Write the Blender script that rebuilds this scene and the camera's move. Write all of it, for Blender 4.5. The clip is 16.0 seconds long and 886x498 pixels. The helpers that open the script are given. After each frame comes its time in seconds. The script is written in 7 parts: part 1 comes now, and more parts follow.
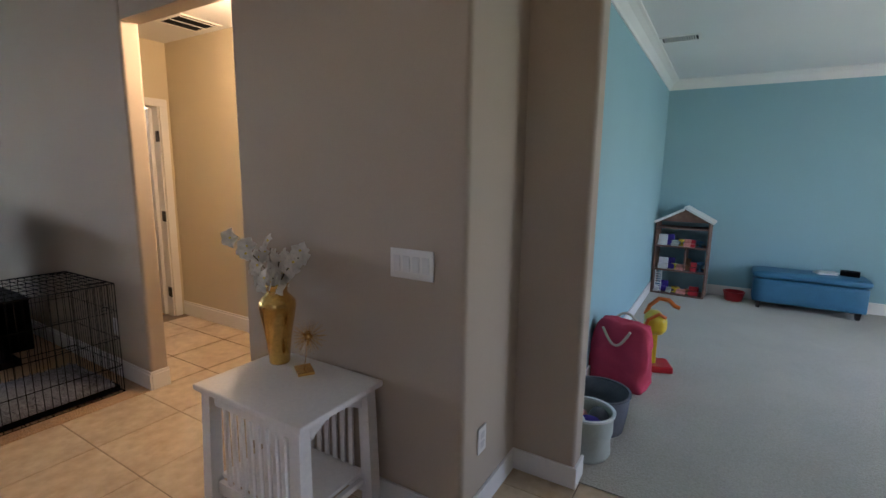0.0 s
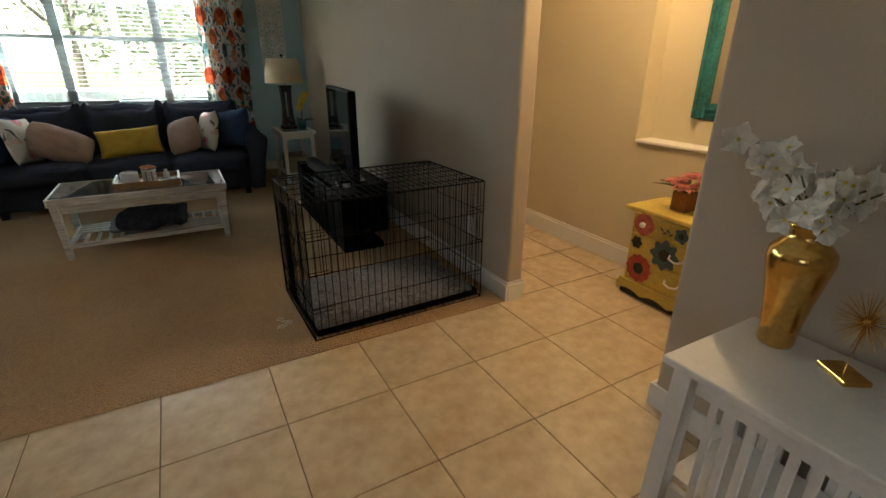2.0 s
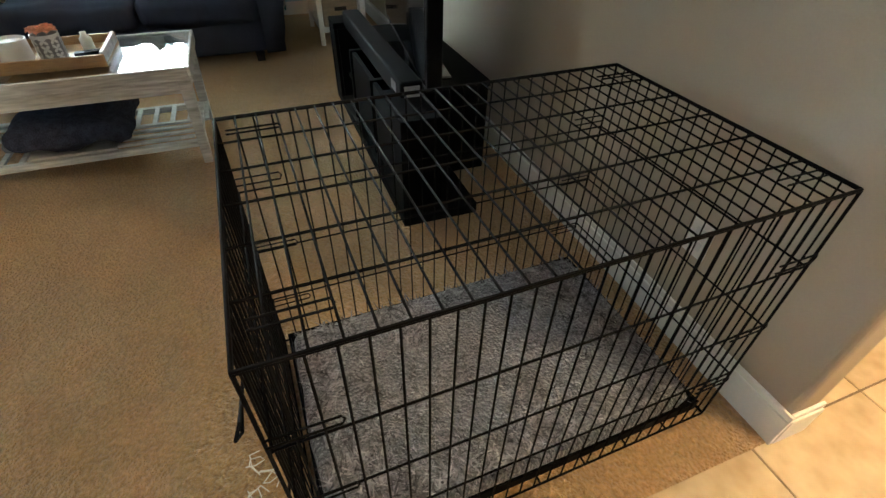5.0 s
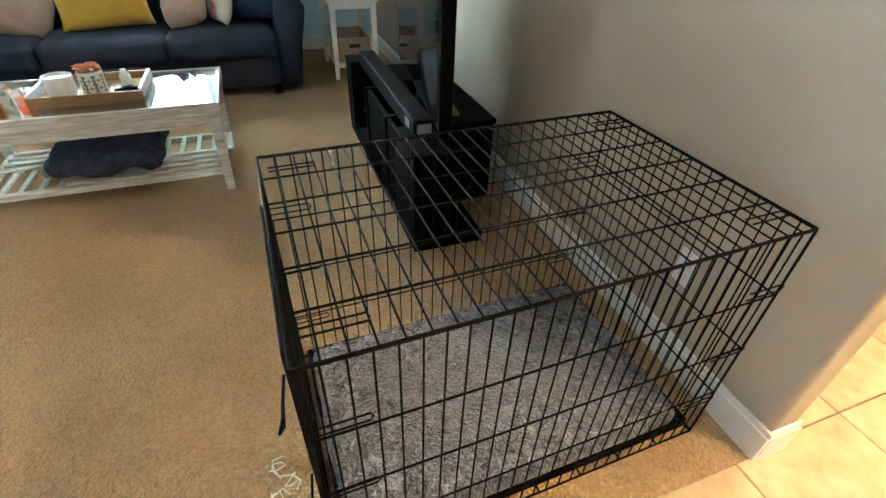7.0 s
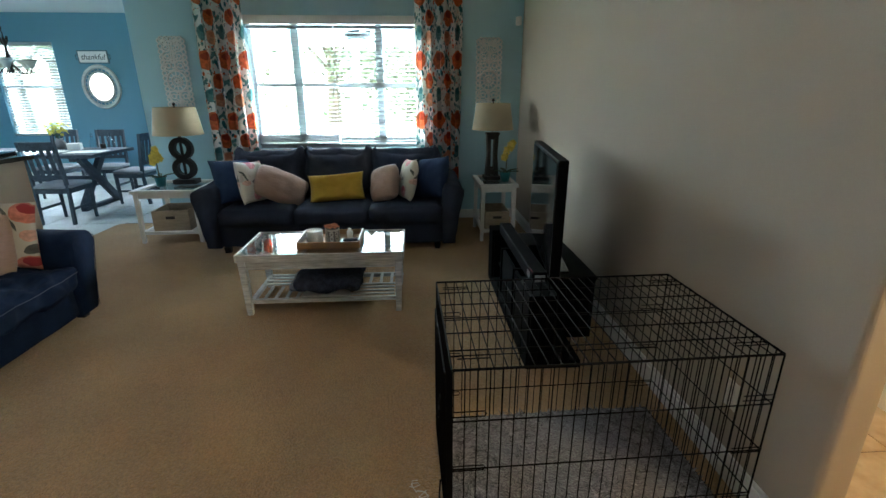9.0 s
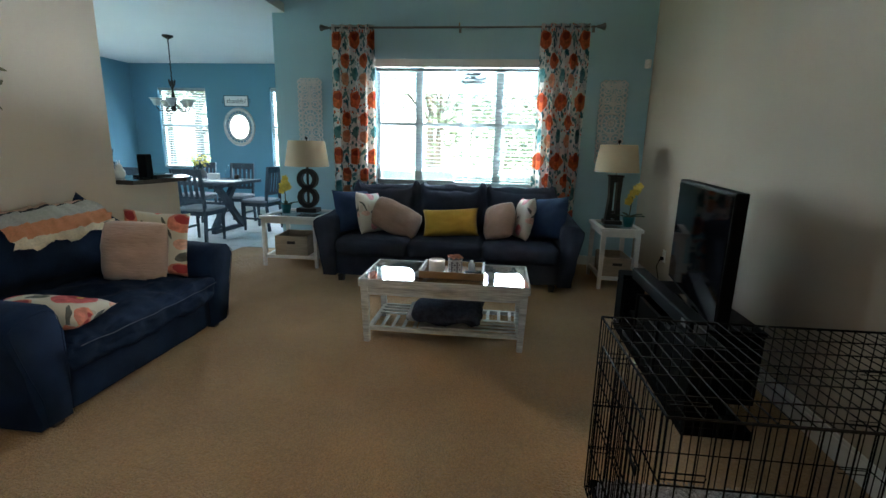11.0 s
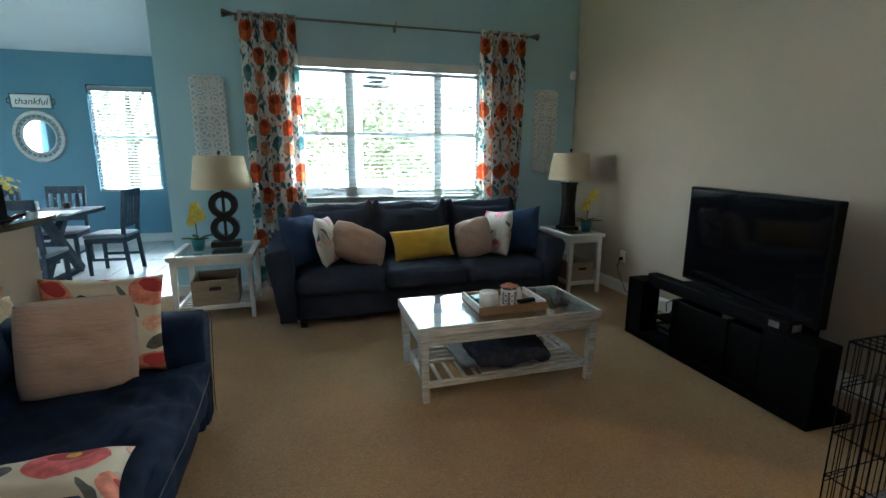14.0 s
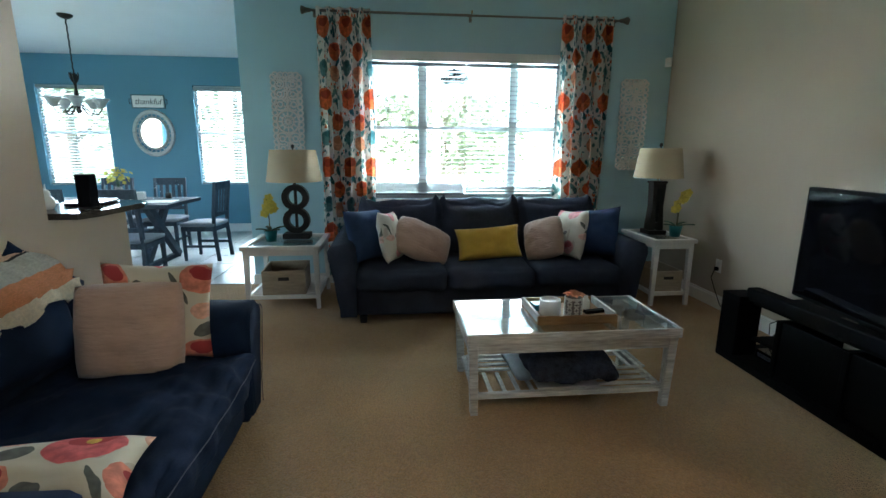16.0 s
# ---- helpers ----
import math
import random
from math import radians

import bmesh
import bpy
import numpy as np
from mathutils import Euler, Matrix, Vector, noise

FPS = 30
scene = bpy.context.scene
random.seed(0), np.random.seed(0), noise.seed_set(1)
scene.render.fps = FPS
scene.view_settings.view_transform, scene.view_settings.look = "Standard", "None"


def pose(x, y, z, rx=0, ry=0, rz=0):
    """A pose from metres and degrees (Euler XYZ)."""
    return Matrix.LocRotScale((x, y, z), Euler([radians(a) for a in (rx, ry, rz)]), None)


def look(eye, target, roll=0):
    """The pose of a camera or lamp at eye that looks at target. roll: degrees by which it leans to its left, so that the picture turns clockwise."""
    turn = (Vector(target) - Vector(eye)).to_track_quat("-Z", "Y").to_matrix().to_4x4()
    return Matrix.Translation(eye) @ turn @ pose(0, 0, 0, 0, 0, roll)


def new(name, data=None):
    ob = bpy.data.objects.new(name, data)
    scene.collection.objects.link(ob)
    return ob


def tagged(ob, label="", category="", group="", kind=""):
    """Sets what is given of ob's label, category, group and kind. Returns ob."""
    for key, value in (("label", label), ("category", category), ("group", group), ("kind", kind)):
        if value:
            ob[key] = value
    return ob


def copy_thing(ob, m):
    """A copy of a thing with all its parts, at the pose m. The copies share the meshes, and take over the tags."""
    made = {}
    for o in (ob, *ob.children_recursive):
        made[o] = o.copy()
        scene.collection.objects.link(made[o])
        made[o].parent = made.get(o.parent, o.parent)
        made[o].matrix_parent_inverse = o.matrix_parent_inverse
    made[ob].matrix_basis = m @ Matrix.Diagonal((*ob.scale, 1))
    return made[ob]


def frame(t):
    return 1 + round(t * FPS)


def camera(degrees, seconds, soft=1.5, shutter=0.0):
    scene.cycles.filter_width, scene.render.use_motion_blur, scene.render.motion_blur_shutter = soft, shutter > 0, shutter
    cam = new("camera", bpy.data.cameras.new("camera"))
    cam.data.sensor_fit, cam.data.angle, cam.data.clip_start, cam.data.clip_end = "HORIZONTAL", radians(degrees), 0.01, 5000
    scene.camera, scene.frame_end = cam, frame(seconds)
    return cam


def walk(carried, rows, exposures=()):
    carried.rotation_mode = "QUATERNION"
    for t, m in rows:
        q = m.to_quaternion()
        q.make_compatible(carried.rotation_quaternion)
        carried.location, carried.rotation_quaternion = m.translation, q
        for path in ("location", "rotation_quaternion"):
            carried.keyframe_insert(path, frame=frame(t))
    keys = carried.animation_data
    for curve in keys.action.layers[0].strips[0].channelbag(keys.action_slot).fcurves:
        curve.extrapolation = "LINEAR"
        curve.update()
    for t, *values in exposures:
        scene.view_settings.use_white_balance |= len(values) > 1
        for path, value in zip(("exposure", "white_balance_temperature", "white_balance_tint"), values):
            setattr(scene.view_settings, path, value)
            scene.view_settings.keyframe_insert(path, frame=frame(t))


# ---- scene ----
cam = camera(87.5, 16.0)
PATH = [
    (0, (0.083, 0.117, 1.446), (-0.935, 1.808, 1.123), 0.8),
    (0.5, (-0.119, -0.021, 1.418), (-1.398, 1.467, 1.03), 1.0),
    (1, (-0.352, -0.057, 1.389), (-1.835, 1.185, 0.882), 0.8),
    (1.5, (-0.678, -0.001, 1.363), (-2.288, 1.009, 0.74), 0.5),
    (2, (-1.044, 0.033, 1.334), (-2.666, 0.941, 0.595), 0.4),
    (2.5, (-1.396, 0.106, 1.297), (-3.009, 0.921, 0.44), 0.1),
    (3, (-1.777, 0.249, 1.269), (-3.358, 0.972, 0.279), 0.2),
    (3.5, (-2.14, 0.33, 1.233), (-3.678, 1.027, 0.162), 0.9),
    (4, (-2.453, 0.404, 1.219), (-3.946, 1.054, 0.058), 1.2),
    (4.5, (-2.711, 0.522, 1.172), (-4.145, 1.11, -0.092), 1.2),
    (4.7, (-2.791, 0.562, 1.156), (-4.203, 1.136, -0.139), 1.2),
    (6.8, (-2.809, 0.539, 1.204), (-4.243, 1.083, -0.079), 1.8),
    (7, (-2.715, 0.505, 1.238), (-4.194, 1.087, 0.024), 2.1),
    (7.5, (-2.488, 0.415, 1.324), (-4.083, 1.068, 0.309), 3.4),
    (8, (-2.311, 0.416, 1.394), (-4.015, 0.952, 0.494), 1.8),
    (8.5, (-2.125, 0.422, 1.427), (-3.945, 0.761, 0.67), 0.0),
    (9, (-1.996, 0.364, 1.487), (-3.888, 0.484, 0.851), -0.2),
    (9.5, (-1.864, 0.217, 1.443), (-3.791, 0.176, 0.91), 1.3),
    (9.7, (-1.809, 0.174, 1.405), (-3.738, 0.1, 0.88), 1.2),
    (11.8, (-2.312, -0.229, 1.327), (-4.252, -0.499, 0.923), 1.4),
    (12, (-2.321, -0.365, 1.349), (-4.26, -0.625, 0.931), 1.3),
    (12.5, (-2.345, -0.71, 1.393), (-4.292, -0.902, 0.976), 0.8),
    (13, (-2.491, -0.997, 1.356), (-4.451, -0.94, 0.959), 0.9),
    (13.5, (-2.627, -1.211, 1.382), (-4.56, -0.891, 0.982), 0.1),
    (14, (-2.719, -1.387, 1.387), (-4.599, -0.838, 0.983), 0.1),
    (14.5, (-2.736, -1.459, 1.407), (-4.545, -0.707, 1.005), 0.3),
    (15, (-2.817, -1.352, 1.392), (-4.577, -0.484, 1.003), 0.7),
    (15.5, (-2.942, -1.226, 1.384), (-4.78, -0.529, 1.014), 1.3),
    (16, (-2.874, -1.193, 1.354), (-4.822, -0.997, 0.942), 0.3),
]
EXPOSURE = 3.0
walk(cam, [(t, look(eye, target, roll)) for t, eye, target, roll in PATH],
     [(0, EXPOSURE + 0.4, 6300, 27), (1, EXPOSURE + 0.58, 7250, 21), (2, EXPOSURE + 0.3, 7350, 15), (2.5, EXPOSURE + 0.4, 7150, 13), (3.5, EXPOSURE + 0.85, 6950, 11), (4.5, EXPOSURE + 1.4, 6750, 10), (7, EXPOSURE + 2.35, 6300, 8), (7.6, EXPOSURE + 1.95, 6250, 8), (8.1, EXPOSURE + 1.5, 6250, 8), (8.5, EXPOSURE + 1.05, 6250, 9), (9, EXPOSURE + 0.75, 6250, 9), (12, EXPOSURE + 0.65, 6150, 8), (14, EXPOSURE + 0.7, 6300, 9), (15, EXPOSURE + 0.78, 6550, 9), (16, EXPOSURE + 0.75, 6150, 8)])

# ---- daylight ----
world = bpy.data.worlds.new("daylight")
scene.world = world
world.use_nodes = True
_wt = world.node_tree
_sky = _wt.nodes.new("ShaderNodeTexSky")
_sky.sky_type, _sky.sun_disc = "NISHITA", False
_sky.sun_elevation, _sky.sun_rotation = radians(59), radians(118)
_wt.links.new(_sky.outputs["Color"], _wt.nodes["Background"].inputs["Color"])
_wt.nodes["Background"].inputs["Strength"].default_value = 0.12


def lamp(name, kind, energy, color, m, label, category, **more):
    data = bpy.data.lights.new(name, kind)
    data.energy, data.color = energy, color
    for key, value in more.items():
        if key == "angle": data.angle = value
        if key == "radius": data.shadow_soft_size = value
        if key == "size": data.shape, data.size, data.size_y = "RECTANGLE", value[0], value[1]
    ob = new(name, data)
    ob.matrix_basis = m
    return tagged(ob, label, category)


lamp("sun", "SUN", 4.6, (1, 0.95, 0.87), look((2.6, -1.4, 5), (0, 0, 0)), "warm midday sun high in the sky", "sun", angle=radians(0.5))

DAY = (0.74, 0.89, 1.0)
lamp("sky_light", "AREA", 18, DAY, look((-11.25, -6.25, 1.62), (-10, -6.25, 1.55)), "daylight at the dining window", "daylight", size=(0.9, 1.5))
lamp("sky_light", "AREA", 18, DAY, look((-11.25, -3.95, 1.62), (-10, -3.95, 1.55)), "daylight at the dining window", "daylight", size=(0.85, 1.5))
lamp("sky_light", "AREA", 5.4, DAY, look((3.85, 4.2, 1.5), (2, 4.2, 1.2)), "daylight at the playroom window", "daylight", size=(1.9, 1.3))
# lamp panel added beyond the porch; shows as white sky and lights the room
lamp("sky_light", "AREA", 120, (0.80, 0.93, 1.0), look((-11.75, -0.5, 2.45), (-7.7, -0.5, 2.1)), "area lamp standing in for bright sky beyond the porch edge", "daylight", size=(5.4, 1.6))
# no kitchen window is known; this lamp is added to lift the sofa side
lamp("sky_light", "AREA", 2.5, DAY, look((-6.85, -7.42, 1.6), (-6.85, -6.0, 1.5)), "added lamp in an unseen kitchen wall opening", "daylight", size=(2.3, 1.2))
# lamp added out of sight below the sill to brighten ceiling and walls
lamp("sky_light", "AREA", 430, (0.78, 0.92, 1.0), look((-9.6, 0.9, 0.27), (-8.6, 0.45, 1.45)), "hidden lamp below the sill in place of light off the patio", "daylight", size=(4.4, 1.2))
lamp("hall_bulb", "POINT", 5.2, (1.0, 0.765, 0.45), pose(-2.55, 2.10, 2.36), "warm bulb of the hall ceiling light", "light bulb", radius=0.035)

from mathutils.bvhtree import BVHTree

# ---- materials ----
def mat(name, color, rough=0.6, metal=0.0, var=0.12, scale=6.0, fine=60.0, bump=0.1, dist=0.002, color2=None, per_object=0.0, sheen=0.0, spec=0.5, stretch=(1, 1, 1), emit=0.0, trans=0.0, island=0.0, blotch=1.0):
    """A surface with variation at two scales: broad blotches, and fine grain with relief."""
    m = bpy.data.materials.new(name)
    m.use_nodes = True
    nt = m.node_tree
    bs = nt.nodes["Principled BSDF"]
    N, L = nt.nodes.new, nt.links.new
    co = N("ShaderNodeTexCoord")
    mp = N("ShaderNodeMapping")
    mp.inputs["Scale"].default_value = stretch
    L(co.outputs["Object"], mp.inputs["Vector"])
    n1, n2 = N("ShaderNodeTexNoise"), N("ShaderNodeTexNoise")
    n1.inputs["Scale"].default_value, n2.inputs["Scale"].default_value = scale, fine
    n1.inputs["Detail"].default_value, n2.inputs["Detail"].default_value = 3, 2
    L(mp.outputs[0], n1.inputs["Vector"]); L(mp.outputs[0], n2.inputs["Vector"])
    add = N("ShaderNodeMath"); add.operation = "MULTIPLY_ADD"
    add.inputs[1].default_value = blotch
    L(n1.outputs["Fac"], add.inputs[0]); L(n2.outputs["Fac"], add.inputs[2])
    half = N("ShaderNodeMapRange")
    half.inputs["From Min"].default_value, half.inputs["From Max"].default_value = 0.35 * (1 + blotch), 0.65 * (1 + blotch)
    L(add.outputs[0], half.inputs["Value"])
    mix = N("ShaderNodeMix"); mix.data_type = "RGBA"
    c = Vector(color)
    c2 = Vector(color2) if color2 else c * (1 + var)
    c1 = c if color2 else c * (1 - var)
    mix.inputs["A"].default_value = (*c1, 1); mix.inputs["B"].default_value = (*c2, 1)
    L(half.outputs[0], mix.inputs["Factor"])
    out = mix.outputs["Result"]
    if per_object or island:
        oi = N("ShaderNodeObjectInfo" if per_object else "ShaderNodeNewGeometry")
        mr = N("ShaderNodeMapRange")
        k = per_object or island
        mr.inputs["To Min"].default_value, mr.inputs["To Max"].default_value = 1 - k, 1 + k
        L(oi.outputs["Random" if per_object else "Random Per Island"], mr.inputs["Value"])
        hsv = N("ShaderNodeHueSaturation")
        L(out, hsv.inputs["Color"]); L(mr.outputs[0], hsv.inputs["Value"])
        out = hsv.outputs[0]
    L(out, bs.inputs["Base Color"])
    bs.inputs["Roughness"].default_value, bs.inputs["Metallic"].default_value = rough, metal
    bs.inputs["Specular IOR Level"].default_value = spec
    bs.inputs["Sheen Weight"].default_value = sheen
    bs.inputs["Transmission Weight"].default_value = trans
    if emit:
        bs.inputs["Emission Color"].default_value = (*color, 1)
        bs.inputs["Emission Strength"].default_value = emit
    if bump:
        b = N("ShaderNodeBump")
        b.inputs["Strength"].default_value, b.inputs["Distance"].default_value = bump, dist
        L(n2.outputs["Fac"], b.inputs["Height"]); L(b.outputs[0], bs.inputs["Normal"])
    return m


M = {}
M["greige"] = mat("greige_wall_paint", (0.455, 0.376, 0.290), 0.85, var=0.03, scale=1.5, fine=180, bump=0.25, dist=0.0015)
M["teal"] = mat("pale_teal_wall_paint", (0.43, 0.64, 0.70), 0.85, var=0.03, scale=1.5, fine=180, bump=0.25, dist=0.0015)
M["dining_blue"] = mat("blue_wall_paint", (0.125, 0.27, 0.35), 0.85, var=0.03, scale=1.5, fine=180, bump=0.25, dist=0.0015)
M["play_blue"] = mat("light_blue_wall_paint", (0.25, 0.43, 0.475), 0.85, var=0.03, scale=1.5, fine=180, bump=0.25, dist=0.0015)
M["cream"] = mat("cream_wall_paint", (0.60, 0.515, 0.35), 0.85, var=0.03, scale=1.5, fine=180, bump=0.25, dist=0.0015)
M["trim"] = mat("white_trim_paint", (0.78, 0.76, 0.72), 0.45, var=0.03, scale=4, fine=120, bump=0.04)
M["ceiling"] = mat("white_ceiling_paint", (0.74, 0.74, 0.73), 0.9, var=0.02, scale=2, fine=90, bump=0.4, dist=0.002)
M["carpet"] = mat("beige_carpet", (0.494, 0.301, 0.147), 0.98, var=0.22, blotch=0.45, scale=2.2, fine=120, bump=1.0, dist=0.03, sheen=0.2, spec=0.1)
M["play_carpet"] = mat("grey_beige_carpet", (0.44, 0.41, 0.335), 0.98, var=0.13, blotch=0.5, scale=2.2, fine=110, bump=0.6, dist=0.012, sheen=0.2, spec=0.1)
M["tile"] = mat("cream_ceramic_tile", (0.60, 0.475, 0.315), 0.33, color2=(0.41, 0.29, 0.165), scale=4.2, fine=15, bump=0.06, dist=0.002, per_object=0.06)
M["tile_rest"] = mat("cream_ceramic_tile_far", (0.60, 0.475, 0.315), 0.33, color2=(0.41, 0.29, 0.165), scale=4.2, fine=15, bump=0.06, dist=0.002, island=0.06)
M["grout"] = mat("brown_grout", (0.20, 0.14, 0.09), 0.9, fine=150, bump=0.4)
M["dining_tile"] = mat("pale_grey_tile", (0.50, 0.50, 0.48), 0.3, var=0.12, scale=4, fine=30, bump=0.06, per_object=0.05)
M["navy"] = mat("dark_navy_weave", (0.0390, 0.0455, 0.0676), 0.95, var=0.3, scale=5, fine=420, bump=0.6, dist=0.002, spec=0.12)
M["slate_blue"] = mat("slate_blue_weave", (0.0300, 0.0510, 0.1050), 0.95, var=0.3, scale=6, fine=420, bump=0.6, dist=0.002, spec=0.12)
M["denim"] = mat("blue_denim_weave", (0.0088, 0.0186, 0.0445), 0.92, var=0.4, scale=7, fine=420, bump=0.6, dist=0.002, spec=0.15)
M["seam"] = mat("pale_seam_thread", (0.075, 0.085, 0.12), 0.9, bump=0.2)
M["black"] = mat("black_laminate", (0.0028, 0.0027, 0.003), 0.6, var=0.3, scale=9, fine=90, bump=0.05, spec=0.05)
M["black_gloss"] = mat("black_glossy_plastic", (0.006, 0.006, 0.007), 0.12, var=0.1, bump=0)
M["screen"] = mat("dark_screen_glass", (0.004, 0.004, 0.005), 0.06, var=0.1, bump=0, spec=0.4)
M["black_wire"] = mat("black_enamelled_wire", (0.004, 0.0035, 0.0035), 0.62, metal=0.0, var=0.2, bump=0.0, spec=0.06)
M["foot"] = mat("dark_wooden_foot", (0.018, 0.012, 0.009), 0.45, var=0.3)
M["whitewash"] = mat("whitewashed_wood", (0.70, 0.69, 0.66), 0.6, color2=(0.36, 0.355, 0.33), scale=7, fine=24, bump=0.3, dist=0.002, stretch=(5, 0.5, 5))
M["white_wood"] = mat("white_painted_wood", (0.74, 0.71, 0.67), 0.42, var=0.05, scale=5, fine=60, bump=0.06)
M["panel_white"] = mat("white_carved_panel_paint", (0.82, 0.81, 0.79), 0.55, var=0.05, scale=9, fine=90, bump=0.1)
M["tray_wood"] = mat("honey_wood", (0.34, 0.19, 0.075), 0.55, color2=(0.22, 0.115, 0.045), scale=6, fine=45, bump=0.2, stretch=(5, 0.6, 5))
M["shade"] = mat("cream_linen_shade", (0.52, 0.42, 0.28), 0.9, var=0.05, fine=300, bump=0.3)
M["black_wood"] = mat("black_brown_carved_wood", (0.014, 0.011, 0.009), 0.5, var=0.3, scale=14, fine=70, bump=0.3)
M["yellow"] = mat("mustard_woven_cotton", (0.62, 0.37, 0.045), 0.9, var=0.12, scale=8, fine=330, bump=0.5, sheen=0.2)
M["blush"] = mat("dusty_pink_plush", (0.44, 0.29, 0.225), 0.95, var=0.07, scale=5, fine=22, bump=0.6, dist=0.008, sheen=0.4, stretch=(1, 1, 4))
M["teal_pot"] = mat("teal_glazed_pot", (0.012, 0.16, 0.18), 0.3, var=0.15, bump=0.05)
M["petal_yellow"] = mat("yellow_orchid_petal", (0.74, 0.58, 0.10), 0.6, var=0.12, scale=30)
M["petal_white"] = mat("white_orchid_petal", (0.78, 0.74, 0.66), 0.6, var=0.06, scale=30)
M["petal_pink"] = mat("pink_silk_petal", (0.78, 0.33, 0.28), 0.7, var=0.15, scale=30)
M["petal_orange"] = mat("orange_silk_petal", (0.66, 0.16, 0.06), 0.7, var=0.2, scale=30)
M["petal_peach"] = mat("peach_paper_rose", (0.8510, 0.4025, 0.2530), 0.75, var=0.15, scale=30)
M["leaf"] = mat("dark_green_leaf", (0.025, 0.06, 0.022), 0.5, var=0.25, scale=20)
M["leaf_dry"] = mat("dry_olive_leaf", (0.10, 0.085, 0.03), 0.7, var=0.35, scale=20)
M["stem"] = mat("brown_green_stem", (0.10, 0.09, 0.03), 0.7)
M["basket"] = mat("bleached_wood_box", (0.36, 0.28, 0.20), 0.75, var=0.2, scale=9, fine=60, bump=0.3, stretch=(1, 1, 6))
M["gold"] = mat("polished_gold", (0.72, 0.44, 0.13), 0.2, metal=1.0, var=0.2, scale=12, fine=60, bump=0.12, dist=0.004)
M["mirror"] = mat("mirror_glass", (0.85, 0.87, 0.87), 0.03, metal=1.0, var=0.01, bump=0)
M["fur"] = mat("grey_plush_pad", (0.22, 0.215, 0.23), 0.98, color2=(0.07, 0.068, 0.078), scale=22, fine=130, bump=1.0, dist=0.02, sheen=0.4, spec=0.1)
M["throw_dark"] = mat("charcoal_knit", (0.0448, 0.0496, 0.0736), 0.95, var=0.5, scale=25, fine=200, bump=1.0, dist=0.008, spec=0.1)
M["throw_grey"] = mat("grey_knit", (0.23, 0.22, 0.22), 0.95, var=0.2, scale=25, fine=200, bump=0.8, dist=0.006)
M["white_ceramic"] = mat("white_glazed_ceramic", (0.74, 0.73, 0.71), 0.25, var=0.03, bump=0.02)
M["rod"] = mat("brushed_dark_nickel", (0.22, 0.21, 0.19), 0.35, metal=0.9, var=0.1)
# slats and frames are white; grey base colour holds down the window lamps' glare
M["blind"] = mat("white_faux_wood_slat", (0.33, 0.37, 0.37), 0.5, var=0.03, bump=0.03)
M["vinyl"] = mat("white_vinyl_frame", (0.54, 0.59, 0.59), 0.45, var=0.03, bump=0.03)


def glass(name, tint=(0.95, 0.97, 0.97), rough=0.0, ior=1.5):
    """Clear pane: lets light straight through, with a sharp reflection."""
    m = bpy.data.materials.new(name)
    m.use_nodes = True
    nt = m.node_tree
    for n in list(nt.nodes): nt.nodes.remove(n)
    out, tr, gl, mx = (nt.nodes.new(k) for k in ("ShaderNodeOutputMaterial", "ShaderNodeBsdfTransparent", "ShaderNodeBsdfGlossy", "ShaderNodeMixShader"))
    fr = nt.nodes.new("ShaderNodeFresnel"); fr.inputs["IOR"].default_value = ior
    tr.inputs[0].default_value = (*tint, 1); gl.inputs["Roughness"].default_value = rough
    nt.links.new(fr.outputs[0], mx.inputs[0]); nt.links.new(tr.outputs[0], mx.inputs[1]); nt.links.new(gl.outputs[0], mx.inputs[2])
    nt.links.new(mx.outputs[0], out.inputs[0])
    return m


M["glass"] = glass("clear_window_glass")
M["table_glass"] = glass("table_glass", (0.90, 0.93, 0.94))
_gt = M["table_glass"].node_tree
_lw, _pw = _gt.nodes.new("ShaderNodeLayerWeight"), _gt.nodes.new("ShaderNodeMath")
_lw.inputs["Blend"].default_value, _pw.operation, _pw.inputs[1].default_value = 0.5, "POWER", 3.2
_gt.links.new(_lw.outputs["Facing"], _pw.inputs[0])
_gt.links.new(_pw.outputs[0], [n for n in _gt.nodes if n.type == "MIX_SHADER"][0].inputs[0])


